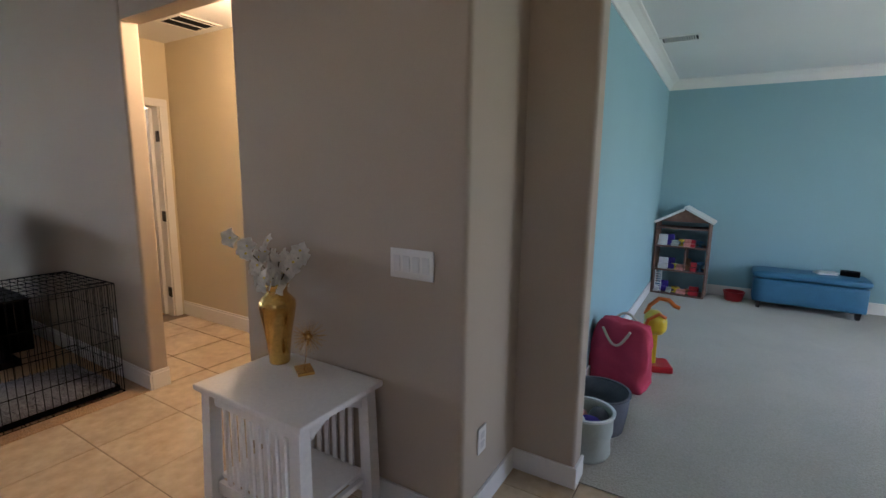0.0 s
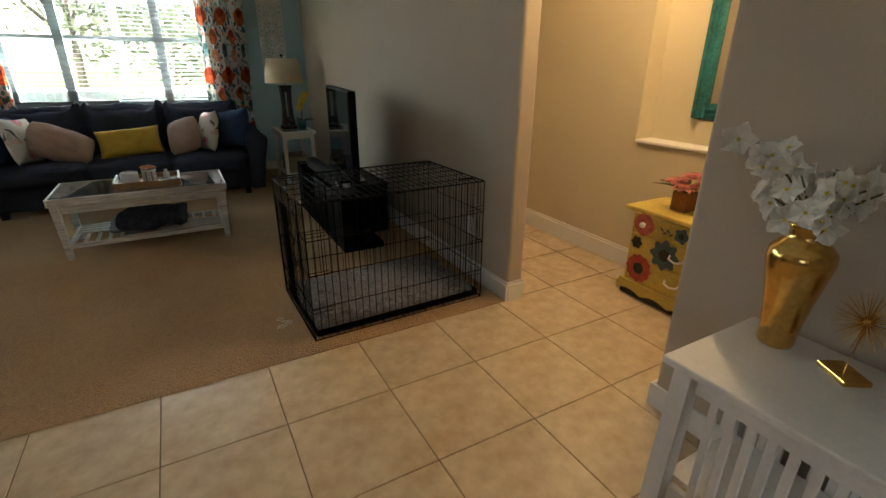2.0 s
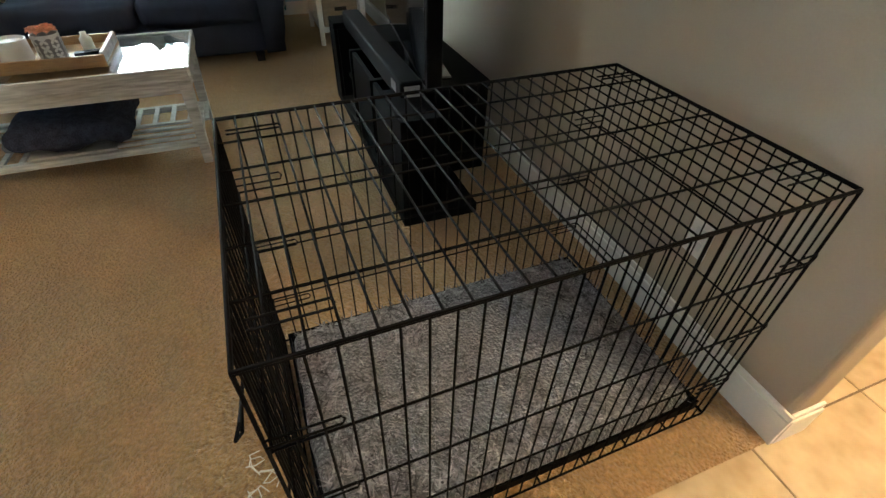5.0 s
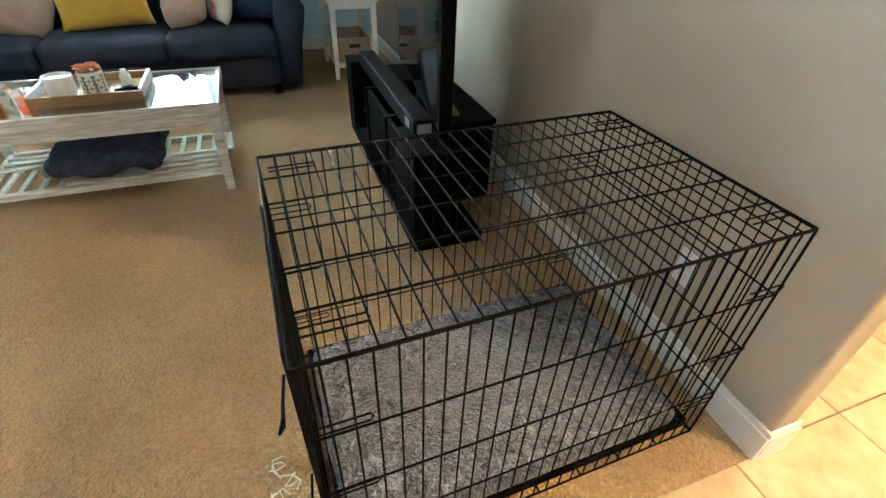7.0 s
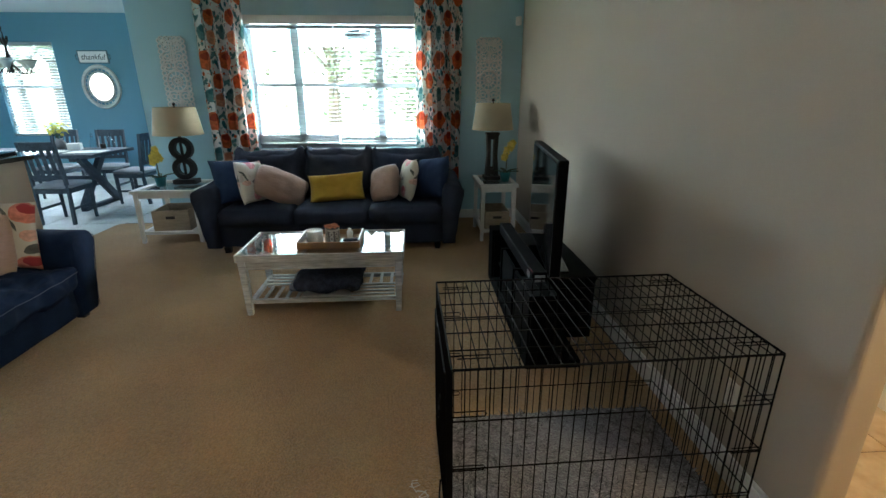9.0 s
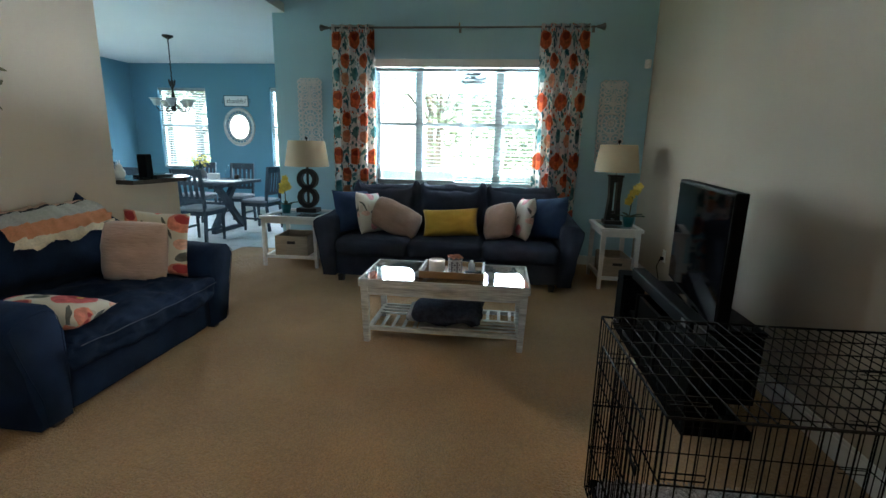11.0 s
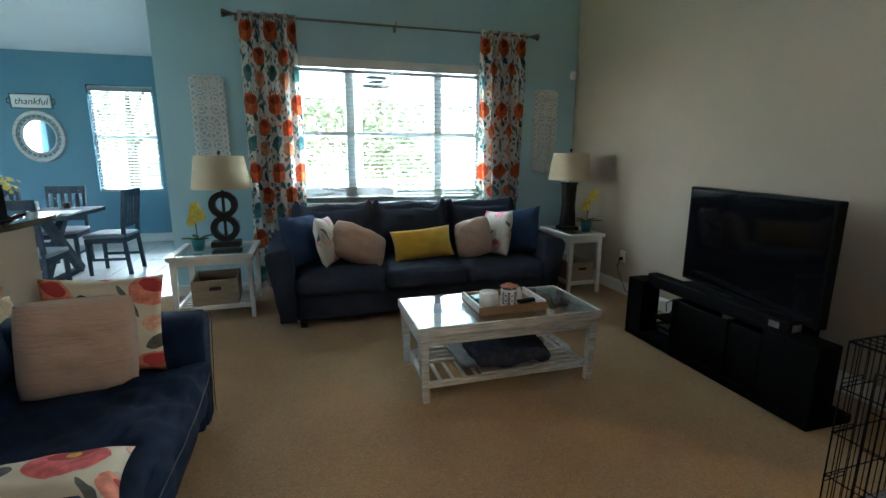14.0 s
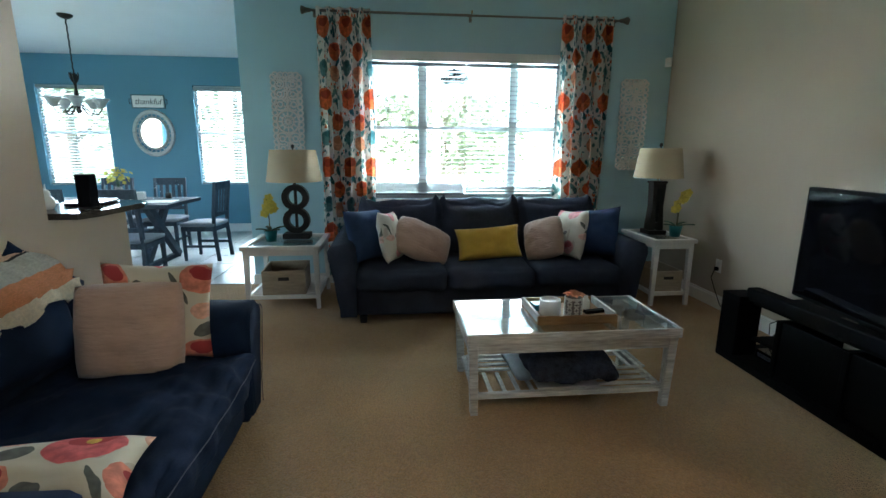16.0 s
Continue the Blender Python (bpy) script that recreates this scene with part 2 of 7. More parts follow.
def printed(name, ground, repeat, motifs, dashes, dash_scale, share_dashes=0.8, rough=0.9, wobble=0.03):
    """Cloth printed with one repeat of painted motifs (centre, radii, turn, dye, dark heart) over short brush strokes, in the cloth's own metres."""
    m = bpy.data.materials.new(name)
    m.use_nodes = True
    nt = m.node_tree
    N, L = nt.nodes.new, nt.links.new
    bs = nt.nodes["Principled BSDF"]
    bs.inputs["Roughness"].default_value = rough
    uv = N("ShaderNodeUVMap")
    wob = N("ShaderNodeTexNoise"); wob.inputs["Scale"].default_value = 15
    L(uv.outputs[0], wob.inputs["Vector"])
    ink = N("ShaderNodeVectorMath"); ink.operation = "MULTIPLY_ADD"
    ink.inputs[1].default_value = (wobble, wobble, 0)
    L(wob.outputs["Color"], ink.inputs[0]); L(uv.outputs[0], ink.inputs[2])

    def math_node(op, a, b):
        c = N("ShaderNodeMath"); c.operation = op
        for i, q in enumerate((a, b)):
            if isinstance(q, (int, float)): c.inputs[i].default_value = q
            else: L(q, c.inputs[i])
        return c.outputs[0]

    def over(a, b, fac):
        mx = N("ShaderNodeMix"); mx.data_type = "RGBA"
        for key, q in (("A", a), ("B", b)):
            if isinstance(q, tuple): mx.inputs[key].default_value = (*q, 1)
            else: L(q, mx.inputs[key])
        L(fac, mx.inputs["Factor"])
        return mx.outputs["Result"]

    def away(centre, radii, turn):
        """Distance from a motif's centre, in its own radii, repeated over the cloth."""
        sub = N("ShaderNodeVectorMath"); sub.operation = "SUBTRACT"
        L(ink.outputs[0], sub.inputs[0]); sub.inputs[1].default_value = (centre[0] + wobble / 2, centre[1] + wobble / 2, 0)
        wr = N("ShaderNodeVectorMath"); wr.operation = "WRAP"
        L(sub.outputs[0], wr.inputs[0])
        wr.inputs[1].default_value = (repeat[0] / 2, repeat[1] / 2, 1)
        wr.inputs[2].default_value = (-repeat[0] / 2, -repeat[1] / 2, -1)
        mp = N("ShaderNodeMapping"); mp.vector_type = "TEXTURE"
        mp.inputs["Rotation"].default_value = (0, 0, radians(turn))
        mp.inputs["Scale"].default_value = (radii[0], radii[1], 1)
        L(wr.outputs[0], mp.inputs["Vector"])
        ln = N("ShaderNodeVectorMath"); ln.operation = "LENGTH"
        L(mp.outputs[0], ln.inputs[0])
        return ln.outputs["Value"]

    col = ground
    field = N("ShaderNodeTexNoise"); field.inputs["Scale"].default_value = 5.5
    L(uv.outputs[0], field.inputs["Vector"])
    for dye, stretch, turn, lo in dashes:
        mp = N("ShaderNodeMapping"); mp.inputs["Scale"].default_value = (1, stretch, 1); mp.inputs["Rotation"].default_value = (0, 0, radians(turn))
        L(uv.outputs[0], mp.inputs["Vector"])
        v = N("ShaderNodeTexVoronoi"); v.voronoi_dimensions = "2D"
        v.inputs["Scale"].default_value, v.inputs["Randomness"].default_value = dash_scale, 0.6
        L(mp.outputs[0], v.inputs["Vector"])
        there = math_node("MULTIPLY", math_node("GREATER_THAN", field.outputs["Fac"], lo[0]), math_node("LESS_THAN", field.outputs["Fac"], lo[1]))
        sep = N("ShaderNodeSeparateColor"); L(v.outputs["Color"], sep.inputs[0])
        there = math_node("MULTIPLY", there, math_node("LESS_THAN", sep.outputs[0], share_dashes))
        col = over(col, dye, math_node("MULTIPLY", there, math_node("LESS_THAN", v.outputs["Distance"], 0.27)))
    brush = N("ShaderNodeTexNoise"); brush.inputs["Scale"].default_value = 34; brush.inputs["Detail"].default_value = 3
    L(uv.outputs[0], brush.inputs["Vector"])
    for centre, radii, turn, dye, heart in motifs:
        d = away(centre, radii, turn)
        tint = N("ShaderNodeMapRange"); tint.inputs["From Min"].default_value, tint.inputs["From Max"].default_value = 0.35, 0.65
        tint.inputs["To Min"].default_value, tint.inputs["To Max"].default_value = 0.78, 1.22
        L(brush.outputs["Fac"], tint.inputs["Value"])
        hs = N("ShaderNodeHueSaturation"); hs.inputs["Color"].default_value = (*dye, 1); L(tint.outputs[0], hs.inputs["Value"])
        col = over(col, hs.outputs[0], math_node("LESS_THAN", d, 1.0))
        if heart:
            h = away((centre[0] + radii[0] * 0.1, centre[1] + radii[1] * 0.42), (radii[0] * 0.62, radii[1] * 0.42), turn)
            col = over(col, heart, math_node("LESS_THAN", h, 1.0))
    L(col, bs.inputs["Base Color"])
    wv = N("ShaderNodeTexNoise"); wv.inputs["Scale"].default_value = 400; L(uv.outputs[0], wv.inputs["Vector"])
    b = N("ShaderNodeBump"); b.inputs["Strength"].default_value = 0.3; b.inputs["Distance"].default_value = 0.001
    L(wv.outputs["Fac"], b.inputs["Height"]); L(b.outputs[0], bs.inputs["Normal"])
    return m


def translucent(m, share_through):
    """Lets part of the light through a thin sheet of the same colour."""
    nt = m.node_tree
    bs, out = nt.nodes["Principled BSDF"], nt.nodes["Material Output"]
    tl, mx = nt.nodes.new("ShaderNodeBsdfTranslucent"), nt.nodes.new("ShaderNodeMixShader")
    src = bs.inputs["Base Color"].links[0].from_socket
    nt.links.new(src, tl.inputs["Color"]); mx.inputs[0].default_value = share_through
    nt.links.new(bs.outputs[0], mx.inputs[1]); nt.links.new(tl.outputs[0], mx.inputs[2]); nt.links.new(mx.outputs[0], out.inputs["Surface"])


ORANGE, RUST, TEALS, SAGE, PEACH = (0.77, 0.20, 0.075), (0.46, 0.085, 0.04), (0.05, 0.19, 0.21), (0.16, 0.32, 0.32), (0.80, 0.42, 0.26)
M["poppy"] = printed("poppy_print_cotton", (0.92, 0.90, 0.85), (0.36, 0.64), [
    ((0.15, 0.395), (0.024, 0.070), 35, TEALS, None), ((0.31, 0.175), (0.021, 0.056), -40, TEALS, None),
    ((0.11, 0.50), (0.105, 0.098), 8, ORANGE, RUST), ((0.285, 0.285), (0.080, 0.082), -12, ORANGE, RUST),
    ((0.275, 0.085), (0.068, 0.074), 10, PEACH, (0.72, 0.30, 0.17)), ((0.105, 0.14), (0.056, 0.078), -14, SAGE, (0.07, 0.21, 0.22)),
    ((0.29, 0.53), (0.015, 0.056), 40, SAGE, None), ((0.245, 0.55), (0.014, 0.050), -35, SAGE, None), ((0.27, 0.465), (0.014, 0.050), 10, TEALS, None),
    ((0.03, 0.30), (0.014, 0.050), 30, SAGE, None), ((0.06, 0.27), (0.013, 0.046), -30, SAGE, None)],
    [(SAGE, 0.5, 18, (0.0, 0.49)), (ORANGE, 0.5, -25, (0.49, 0.55)), (TEALS, 0.45, 40, (0.55, 1.0))], 25, 0.85)
translucent(M["poppy"], 0.58)
WINE, ROSE, LEAF = (0.36, 0.035, 0.035), (0.58, 0.11, 0.11), (0.10, 0.10, 0.085)
M["pillow_floral"] = printed("rose_print_linen", (0.56, 0.50, 0.39), (0.36, 0.34), [
    ((0.20, 0.05), (0.012, 0.080), 30, LEAF, None), ((0.31, 0.20), (0.050, 0.032), 20, LEAF, None), ((0.05, 0.06), (0.040, 0.026), -30, LEAF, None),
    ((0.12, 0.22), (0.100, 0.080), 15, ROSE, WINE), ((0.28, 0.09), (0.080, 0.064), -20, (0.60, 0.20, 0.13), WINE), ((0.29, 0.29), (0.042, 0.036), 0, (0.64, 0.34, 0.24), None),
    ((0.13, 0.245), (0.020, 0.018), 0, (0.55, 0.36, 0.05), None)],
    [((0.45, 0.38, 0.29), 0.4, 30, (0.0, 0.46))], 14, 0.5)
M["pillow_pale"] = printed("pale_floral_linen", (0.60, 0.55, 0.47), (0.26, 0.30), [
    ((0.22, 0.06), (0.010, 0.060), 30, LEAF, None), ((0.05, 0.30), (0.026, 0.016), 20, (0.22, 0.20, 0.20), None),
    ((0.10, 0.18), (0.070, 0.058), 15, (0.62, 0.27, 0.28), (0.52, 0.12, 0.14)), ((0.23, 0.29), (0.040, 0.030), 0, (0.64, 0.40, 0.33), None)],
    [((0.50, 0.42, 0.36), 0.4, 30, (0.0, 0.46))], 16, 0.5)


def banded(name, bands, axis=1, rough=0.95):
    """Woven cloth with dyed stripes along one of its own directions."""
    m = bpy.data.materials.new(name)
    m.use_nodes = True
    nt = m.node_tree
    N, L = nt.nodes.new, nt.links.new
    bs = nt.nodes["Principled BSDF"]; bs.inputs["Roughness"].default_value = rough
    uv = N("ShaderNodeUVMap"); sep = N("ShaderNodeSeparateXYZ"); L(uv.outputs[0], sep.inputs[0])
    r = N("ShaderNodeValToRGB"); r.color_ramp.interpolation = "CONSTANT"
    e = r.color_ramp.elements
    for i, (p, c) in enumerate(bands):
        x = e[i] if i < 2 else e.new(p)
        x.position, x.color = p, (*c, 1)
    L(sep.outputs[axis], r.inputs[0])
    n = N("ShaderNodeTexNoise"); n.inputs["Scale"].default_value = 60; L(uv.outputs[0], n.inputs["Vector"])
    h = N("ShaderNodeHueSaturation"); mr = N("ShaderNodeMapRange"); mr.inputs["To Min"].default_value, mr.inputs["To Max"].default_value = 0.7, 1.3
    L(n.outputs["Fac"], mr.inputs["Value"]); L(mr.outputs[0], h.inputs["Value"]); L(r.outputs[0], h.inputs["Color"]); L(h.outputs[0], bs.inputs["Base Color"])
    b = N("ShaderNodeBump"); b.inputs["Strength"].default_value = 0.8; b.inputs["Distance"].default_value = 0.004
    L(n.outputs["Fac"], b.inputs["Height"]); L(b.outputs[0], bs.inputs["Normal"])
    return m


# ---- building helpers ----
def box(bm, x0, y0, z0, x1, y1, z1, m=None, bevel=0.0):
    made = bmesh.ops.create_cube(bm, size=1, matrix=Matrix.Translation(((x0 + x1) / 2, (y0 + y1) / 2, (z0 + z1) / 2)) @ Matrix.Diagonal((abs(x1 - x0), abs(y1 - y0), abs(z1 - z0), 1)))
    vs = made["verts"]
    if bevel:
        es = list({e for v in vs for e in v.link_edges})
        r = bmesh.ops.bevel(bm, geom=es, offset=bevel, segments=2, affect="EDGES", profile=0.5)
        vs = list({v for f in r["faces"] for v in f.verts} | {v for v in vs if v.is_valid})
    if m is not None:
        bmesh.ops.transform(bm, matrix=m, verts=vs)
    return bm


def boxes(*rows, bevel=0.0, m=None):
    bm = bmesh.new()
    for r in rows: box(bm, *r, m=m, bevel=bevel)
    return bm


def rod(bm, a, b, r, n=8, r2=None):
    a, b = Vector(a), Vector(b)
    d = b - a
    m = Matrix.Translation((a + b) / 2) @ d.to_track_quat("Z", "Y").to_matrix().to_4x4()
    bmesh.ops.create_cone(bm, cap_ends=True, segments=n, radius1=r, radius2=r if r2 is None else r2, depth=d.length, matrix=m)
    return bm


def lathe(profile, n=24, bm=None, m=None):
    """A turned body from (radius, height) rows."""
    bm = bm or bmesh.new()
    rings = []
    for r, z in profile:
        if r < 1e-5: rings.append([bm.verts.new((0, 0, z))])
        else: rings.append([bm.verts.new((r * math.cos(2 * math.pi * i / n), r * math.sin(2 * math.pi * i / n), z)) for i in range(n)])
    made = [v for g in rings for v in g]
    for p, q in zip(rings, rings[1:]):
        for i in range(n):
            j = (i + 1) % n
            if len(p) == 1 and len(q) > 1: bm.faces.new((p[0], q[i], q[j]))
            elif len(q) == 1 and len(p) > 1: bm.faces.new((p[i], p[j], q[0]))
            elif len(p) > 1: bm.faces.new((p[i], p[j], q[j], q[i]))
    if m is not None: bmesh.ops.transform(bm, matrix=m, verts=made)
    return bm


def prism(outline, depth, bm=None, m=None):
    """A plate: an outline in x and z, from y = 0 to y = depth."""
    bm = bm or bmesh.new()
    a = [bm.verts.new((x, 0, z)) for x, z in outline]
    b = [bm.verts.new((x, depth, z)) for x, z in outline]
    bm.faces.new(a); bm.faces.new(b[::-1])
    for i in range(len(a)):
        j = (i + 1) % len(a)
        bm.faces.new((a[j], a[i], b[i], b[j]))
    if m is not None: bmesh.ops.transform(bm, matrix=m, verts=a + b)
    return bm


def soft_box(sx, sy, sz, r=0.05, bulge=0.02, wob=0.008, seed=0, cuts=9, bm=None, m=None, ears=0.0):
    """A stuffed cushion: a rounded block with crowned faces and slight creases, centred."""
    bm = bm or bmesh.new()
    tmp = bmesh.new()
    bmesh.ops.create_cube(tmp, size=2)
    bmesh.ops.subdivide_edges(tmp, edges=tmp.edges[:], cuts=cuts, use_grid_fill=True)
    h = Vector((sx / 2, sy / 2, sz / 2))
    r = min(r, min(h) * 0.98)
    for v in tmp.verts:
        u = v.co.copy()
        s = Vector([math.sin(c * math.pi / 2) * 0.35 + c * 0.65 for c in u])
        p = Vector((s.x * h.x, s.y * h.y, s.z * h.z))
        inner = Vector([max(-(h[i] - r), min(h[i] - r, p[i])) for i in range(3)])
        d = p - inner
        if d.length > 1e-6: p = inner + d.normalized() * r
        for i in range(3):
            j, k = (i + 1) % 3, (i + 2) % 3
            if abs(u[i]) > 0.99: p[i] += math.copysign(bulge, u[i]) * (1 - u[j] ** 2) * (1 - u[k] ** 2)
        p += noise.noise_vector(p * 7 + Vector((seed * 3.1, seed, 0))) * wob + noise.noise_vector(p * 22 + Vector((seed, 2, 7))) * wob * 0.35
        if ears and u.z > 0: p.z += ears * (abs(u.x) ** 4 - 0.25) * u.z
        v.co = p
    me = bpy.data.meshes.new("soft")
    tmp.to_mesh(me); tmp.free()
    n0 = len(bm.verts)
    bm.from_mesh(me)
    bpy.data.meshes.remove(me)
    if m is not None:
        bm.verts.ensure_lookup_table()
        bmesh.ops.transform(bm, matrix=m, verts=bm.verts[n0:])
    return bm


def pillow(w, h, d, seed=0, n=18, plump=0.0):
    """A throw pillow with pinched corners, standing in x and z, with its print's UV in metres."""
    bm = bmesh.new()
    uvl = bm.loops.layers.uv.new("UVMap")
    grids = []
    for side in (1, -1):
        g = []
        for i in range(n + 1):
            row = []
            for j in range(n + 1):
                u, v = 2 * i / n - 1, 2 * j / n - 1
                pin = 1 - 0.07 * (1 - u * u) * abs(v) ** 3, 1 - 0.07 * (1 - v * v) * abs(u) ** 3
                t = ((1 - u ** 4) * (1 - v ** 4)) ** 0.5 * (1 - 0.25 * (u * u + v * v) / 2)
                if plump: pin = 1 - plump * u ** 4, 1 - plump * v ** 4
                p = Vector((u * w / 2 * pin[1], 0, v * h / 2 * pin[0]))
                wr = noise.noise(Vector((u * 3, v * 3, seed * 5 + side))) * 0.16 + noise.noise(Vector((u * 9, v * 9, seed * 7 + side))) * 0.11
                p.y = side * d / 2 * t * (1 + wr)
                row.append(bm.verts.new(p))
            g.append(row)
        grids.append(g)
    for s, g in enumerate(grids):
        for i in range(n):
            for j in range(n):
                q = [g[i][j], g[i + 1][j], g[i + 1][j + 1], g[i][j + 1]]
                f = bm.faces.new(q if s == 1 else q[::-1])
                for lp in f.loops:
                    lp[uvl].uv = (lp.vert.co.x + seed * 1.7 + s, lp.vert.co.z + seed * 0.9)
    bmesh.ops.remove_doubles(bm, verts=bm.verts, dist=1e-4)
    return bm


def mesh_of(name, bm, material, smooth=False):
    bmesh.ops.recalc_face_normals(bm, faces=bm.faces)
    me = bpy.data.meshes.new(name)
    if smooth:
        for f in bm.faces: f.smooth = True
    bm.to_mesh(me)
    bm.free()
    me.materials.append(material)
    return me


def part(name, bm, material, parent, label="", smooth=False, m=None):
    ob = new(name, mesh_of(name, bm, material, smooth))
    ob.parent = parent
    if m is not None: ob.matrix_basis = m
    if label: ob["label"] = label
    return ob


def share(name, me, parent, m):
    ob = new(name, me)
    ob.parent = parent
    ob.matrix_basis = m
    return ob


def thing(name, m, label, category, group=""):
    ob = new(name)
    ob.empty_display_size = 0.1
    ob.matrix_basis = m
    return tagged(ob, label, category, group)


def solo(name, bm, material, m, label, category, group="", smooth=False, kind=""):
    ob = new(name, mesh_of(name, bm, material, smooth))
    ob.matrix_basis = m
    return tagged(ob, label, category, group, kind)


def structure(name, bm, material, label, category="", m=None):
    ob = new(name, mesh_of(name, bm, material))
    if m is not None: ob.matrix_basis = m
    return tagged(ob, label, category or "wall", kind="structure")


def tube(points, r, n=6, bm=None, taper=1.0):
    """A bent stem or cable through the points."""
    bm = bm or bmesh.new()
    pts = [Vector(p) for p in points]
    rings = []
    for i, p in enumerate(pts):
        d = (pts[min(i + 1, len(pts) - 1)] - pts[max(i - 1, 0)]).normalized()
        q = d.to_track_quat("Z", "Y")
        k = r * (1 + (taper - 1) * i / (len(pts) - 1))
        rings.append([bm.verts.new(p + q @ Vector((k * math.cos(2 * math.pi * a / n), k * math.sin(2 * math.pi * a / n), 0))) for a in range(n)])
    for a, b in zip(rings, rings[1:]):
        for i in range(n):
            bm.faces.new((a[i], a[(i + 1) % n], b[(i + 1) % n], b[i]))
    bm.faces.new(rings[0][::-1]); bm.faces.new(rings[-1])
    return bm


def petal(bm, base, direction, length, width, cup=0.25, up=(0, 0, 1), th=0.0):
    """One leaf or petal: a pointed, cupped blade."""
    d = Vector(direction).normalized()
    side = d.cross(Vector(up))
    if side.length < 1e-3: side = d.cross(Vector((1, 0, 0)))
    side.normalize()
    nrm = side.cross(d)
    rows = []
    for s, wd in ((0.0, 0.12), (0.3, 0.8), (0.62, 1.0), (0.88, 0.55), (1.0, 0.05)):
        c = Vector(base) + d * length * s - nrm * (cup * length * (s * s)) * 0.5
        lift = nrm * cup * width * 0.4
        rows.append([bm.verts.new(c - side * width / 2 * wd + lift), bm.verts.new(c), bm.verts.new(c + side * width / 2 * wd + lift)])
    for a, b in zip(rows, rows[1:]):
        for i in range(2): bm.faces.new((a[i], a[i + 1], b[i + 1], b[i]))
    return bm

# ---- setting ----
WIN_X, TV_Y0, TV_Y1, BAR_Y, TOP = -7.65, 1.595, 1.635, -3.21, 3.4


def wall_x(name, x0, x1, y0, y1, z0, z1, holes, material, label):
    """A wall square to x, with openings (y0, y1, z0, z1)."""
    bm = bmesh.new()
    ys = sorted({y0, y1, *[h[0] for h in holes], *[h[1] for h in holes]})
    for a, b in zip(ys, ys[1:]):
        c = (a + b) / 2
        cut = sorted([(h[2], h[3]) for h in holes if h[0] < c < h[1]])
        z = z0
        for lo, hi in cut:
            if lo > z: box(bm, x0, a, z, x1, b, lo)
            z = hi
        if z < z1: box(bm, x0, a, z, x1, b, z1)
    bmesh.ops.remove_doubles(bm, verts=bm.verts, dist=1e-4)
    return structure(name, bm, material, label)


def bullnose(plan, top, corners, r=0.022, n=5):
    """An upright wall over a plan outline, with the named corners rounded as drywall beads."""
    out = []
    for i, p in enumerate(plan):
        a, p, b = Vector(plan[i - 1]), Vector(p), Vector(plan[(i + 1) % len(plan)])
        if i not in corners:
            out.append(p); continue
        u, w = (a - p).normalized(), (b - p).normalized()
        c = p + (u + w) * r
        for k in range(n + 1):
            t = math.pi / 2 * k / n
            out.append(c - w * r * math.cos(t) - u * r * math.sin(t))
    bm = bmesh.new()
    lo, hi = [bm.verts.new((v.x, v.y, 0)) for v in out], [bm.verts.new((v.x, v.y, top)) for v in out]
    for i in range(len(out)):
        j = (i + 1) % len(out)
        bm.faces.new((lo[i], lo[j], hi[j], hi[i]))
    bm.faces.new(lo[::-1]); bm.faces.new(hi)
    return bm


BIG = (-1.43, 0.49, 0.88, 2.27)
wall_x("wall_west", -7.81, WIN_X, -2.65, 2.0, 0, TOP, [BIG], M["teal"], "pale teal painted accent wall with a wide window")


TVM = pose(-3.045, TV_Y0, 0, 0, 0, 180 - math.degrees(math.atan2(TV_Y1 - TV_Y0, 4.65)))
structure("wall_north", bullnose([(0, -0.115), (4.9, -0.115), (4.9, 0), (0, 0)], TOP, (0, 3)), M["greige"], "greige painted wall behind the television", m=TVM)
structure("baseboard_north", boxes((-0.012, 0, 0, 4.65, 0.014, 0.105), (-0.012, 0, 0.105, 4.65, 0.009, 0.125), bevel=0.002), M["trim"], "white moulded baseboard", "baseboard", TVM)
structure("baseboard_return", boxes((-0.014, -0.115, 0, 0, -0.001, 0.105), (-0.009, -0.115, 0.105, 0, -0.001, 0.125), bevel=0.002), M["trim"], "white moulded baseboard", "baseboard", TVM)
# header over the hall opening and the wall with the light switches
structure("wall_entry", bullnose([(-2.0, 1.59), (-0.70, 1.59), (-0.70, 2.12), (-0.83, 2.12), (-0.83, 1.72), (-2.0, 1.72)], TOP, (0, 1, 5)), M["greige"], "greige painted wall with light switches")
structure("wall_header", boxes((-3.045, 1.605, 2.31, -2.0, 1.715, TOP)), M["greige"], "greige painted wall above the hall opening")
structure("baseboard_entry", boxes((-2.014, 1.575, 0, -0.686, 1.589, 0.105), (-0.70, 1.59, 0, -0.686, 2.10, 0.105), (-0.70, 2.105, 0, -0.38, 2.119, 0.105), (-0.394, 2.12, 0, -0.38, 2.24, 0.105), (-2.014, 1.59, 0, -2.0, 1.72, 0.105), bevel=0.003), M["trim"], "white moulded baseboard", "baseboard")
structure("wall_pillar", bullnose([(-0.83, 2.12), (-0.395, 2.12), (-0.395, 2.25), (-0.83, 2.25)], TOP, (1, 2)), M["greige"], "greige painted wall end beside the playroom")
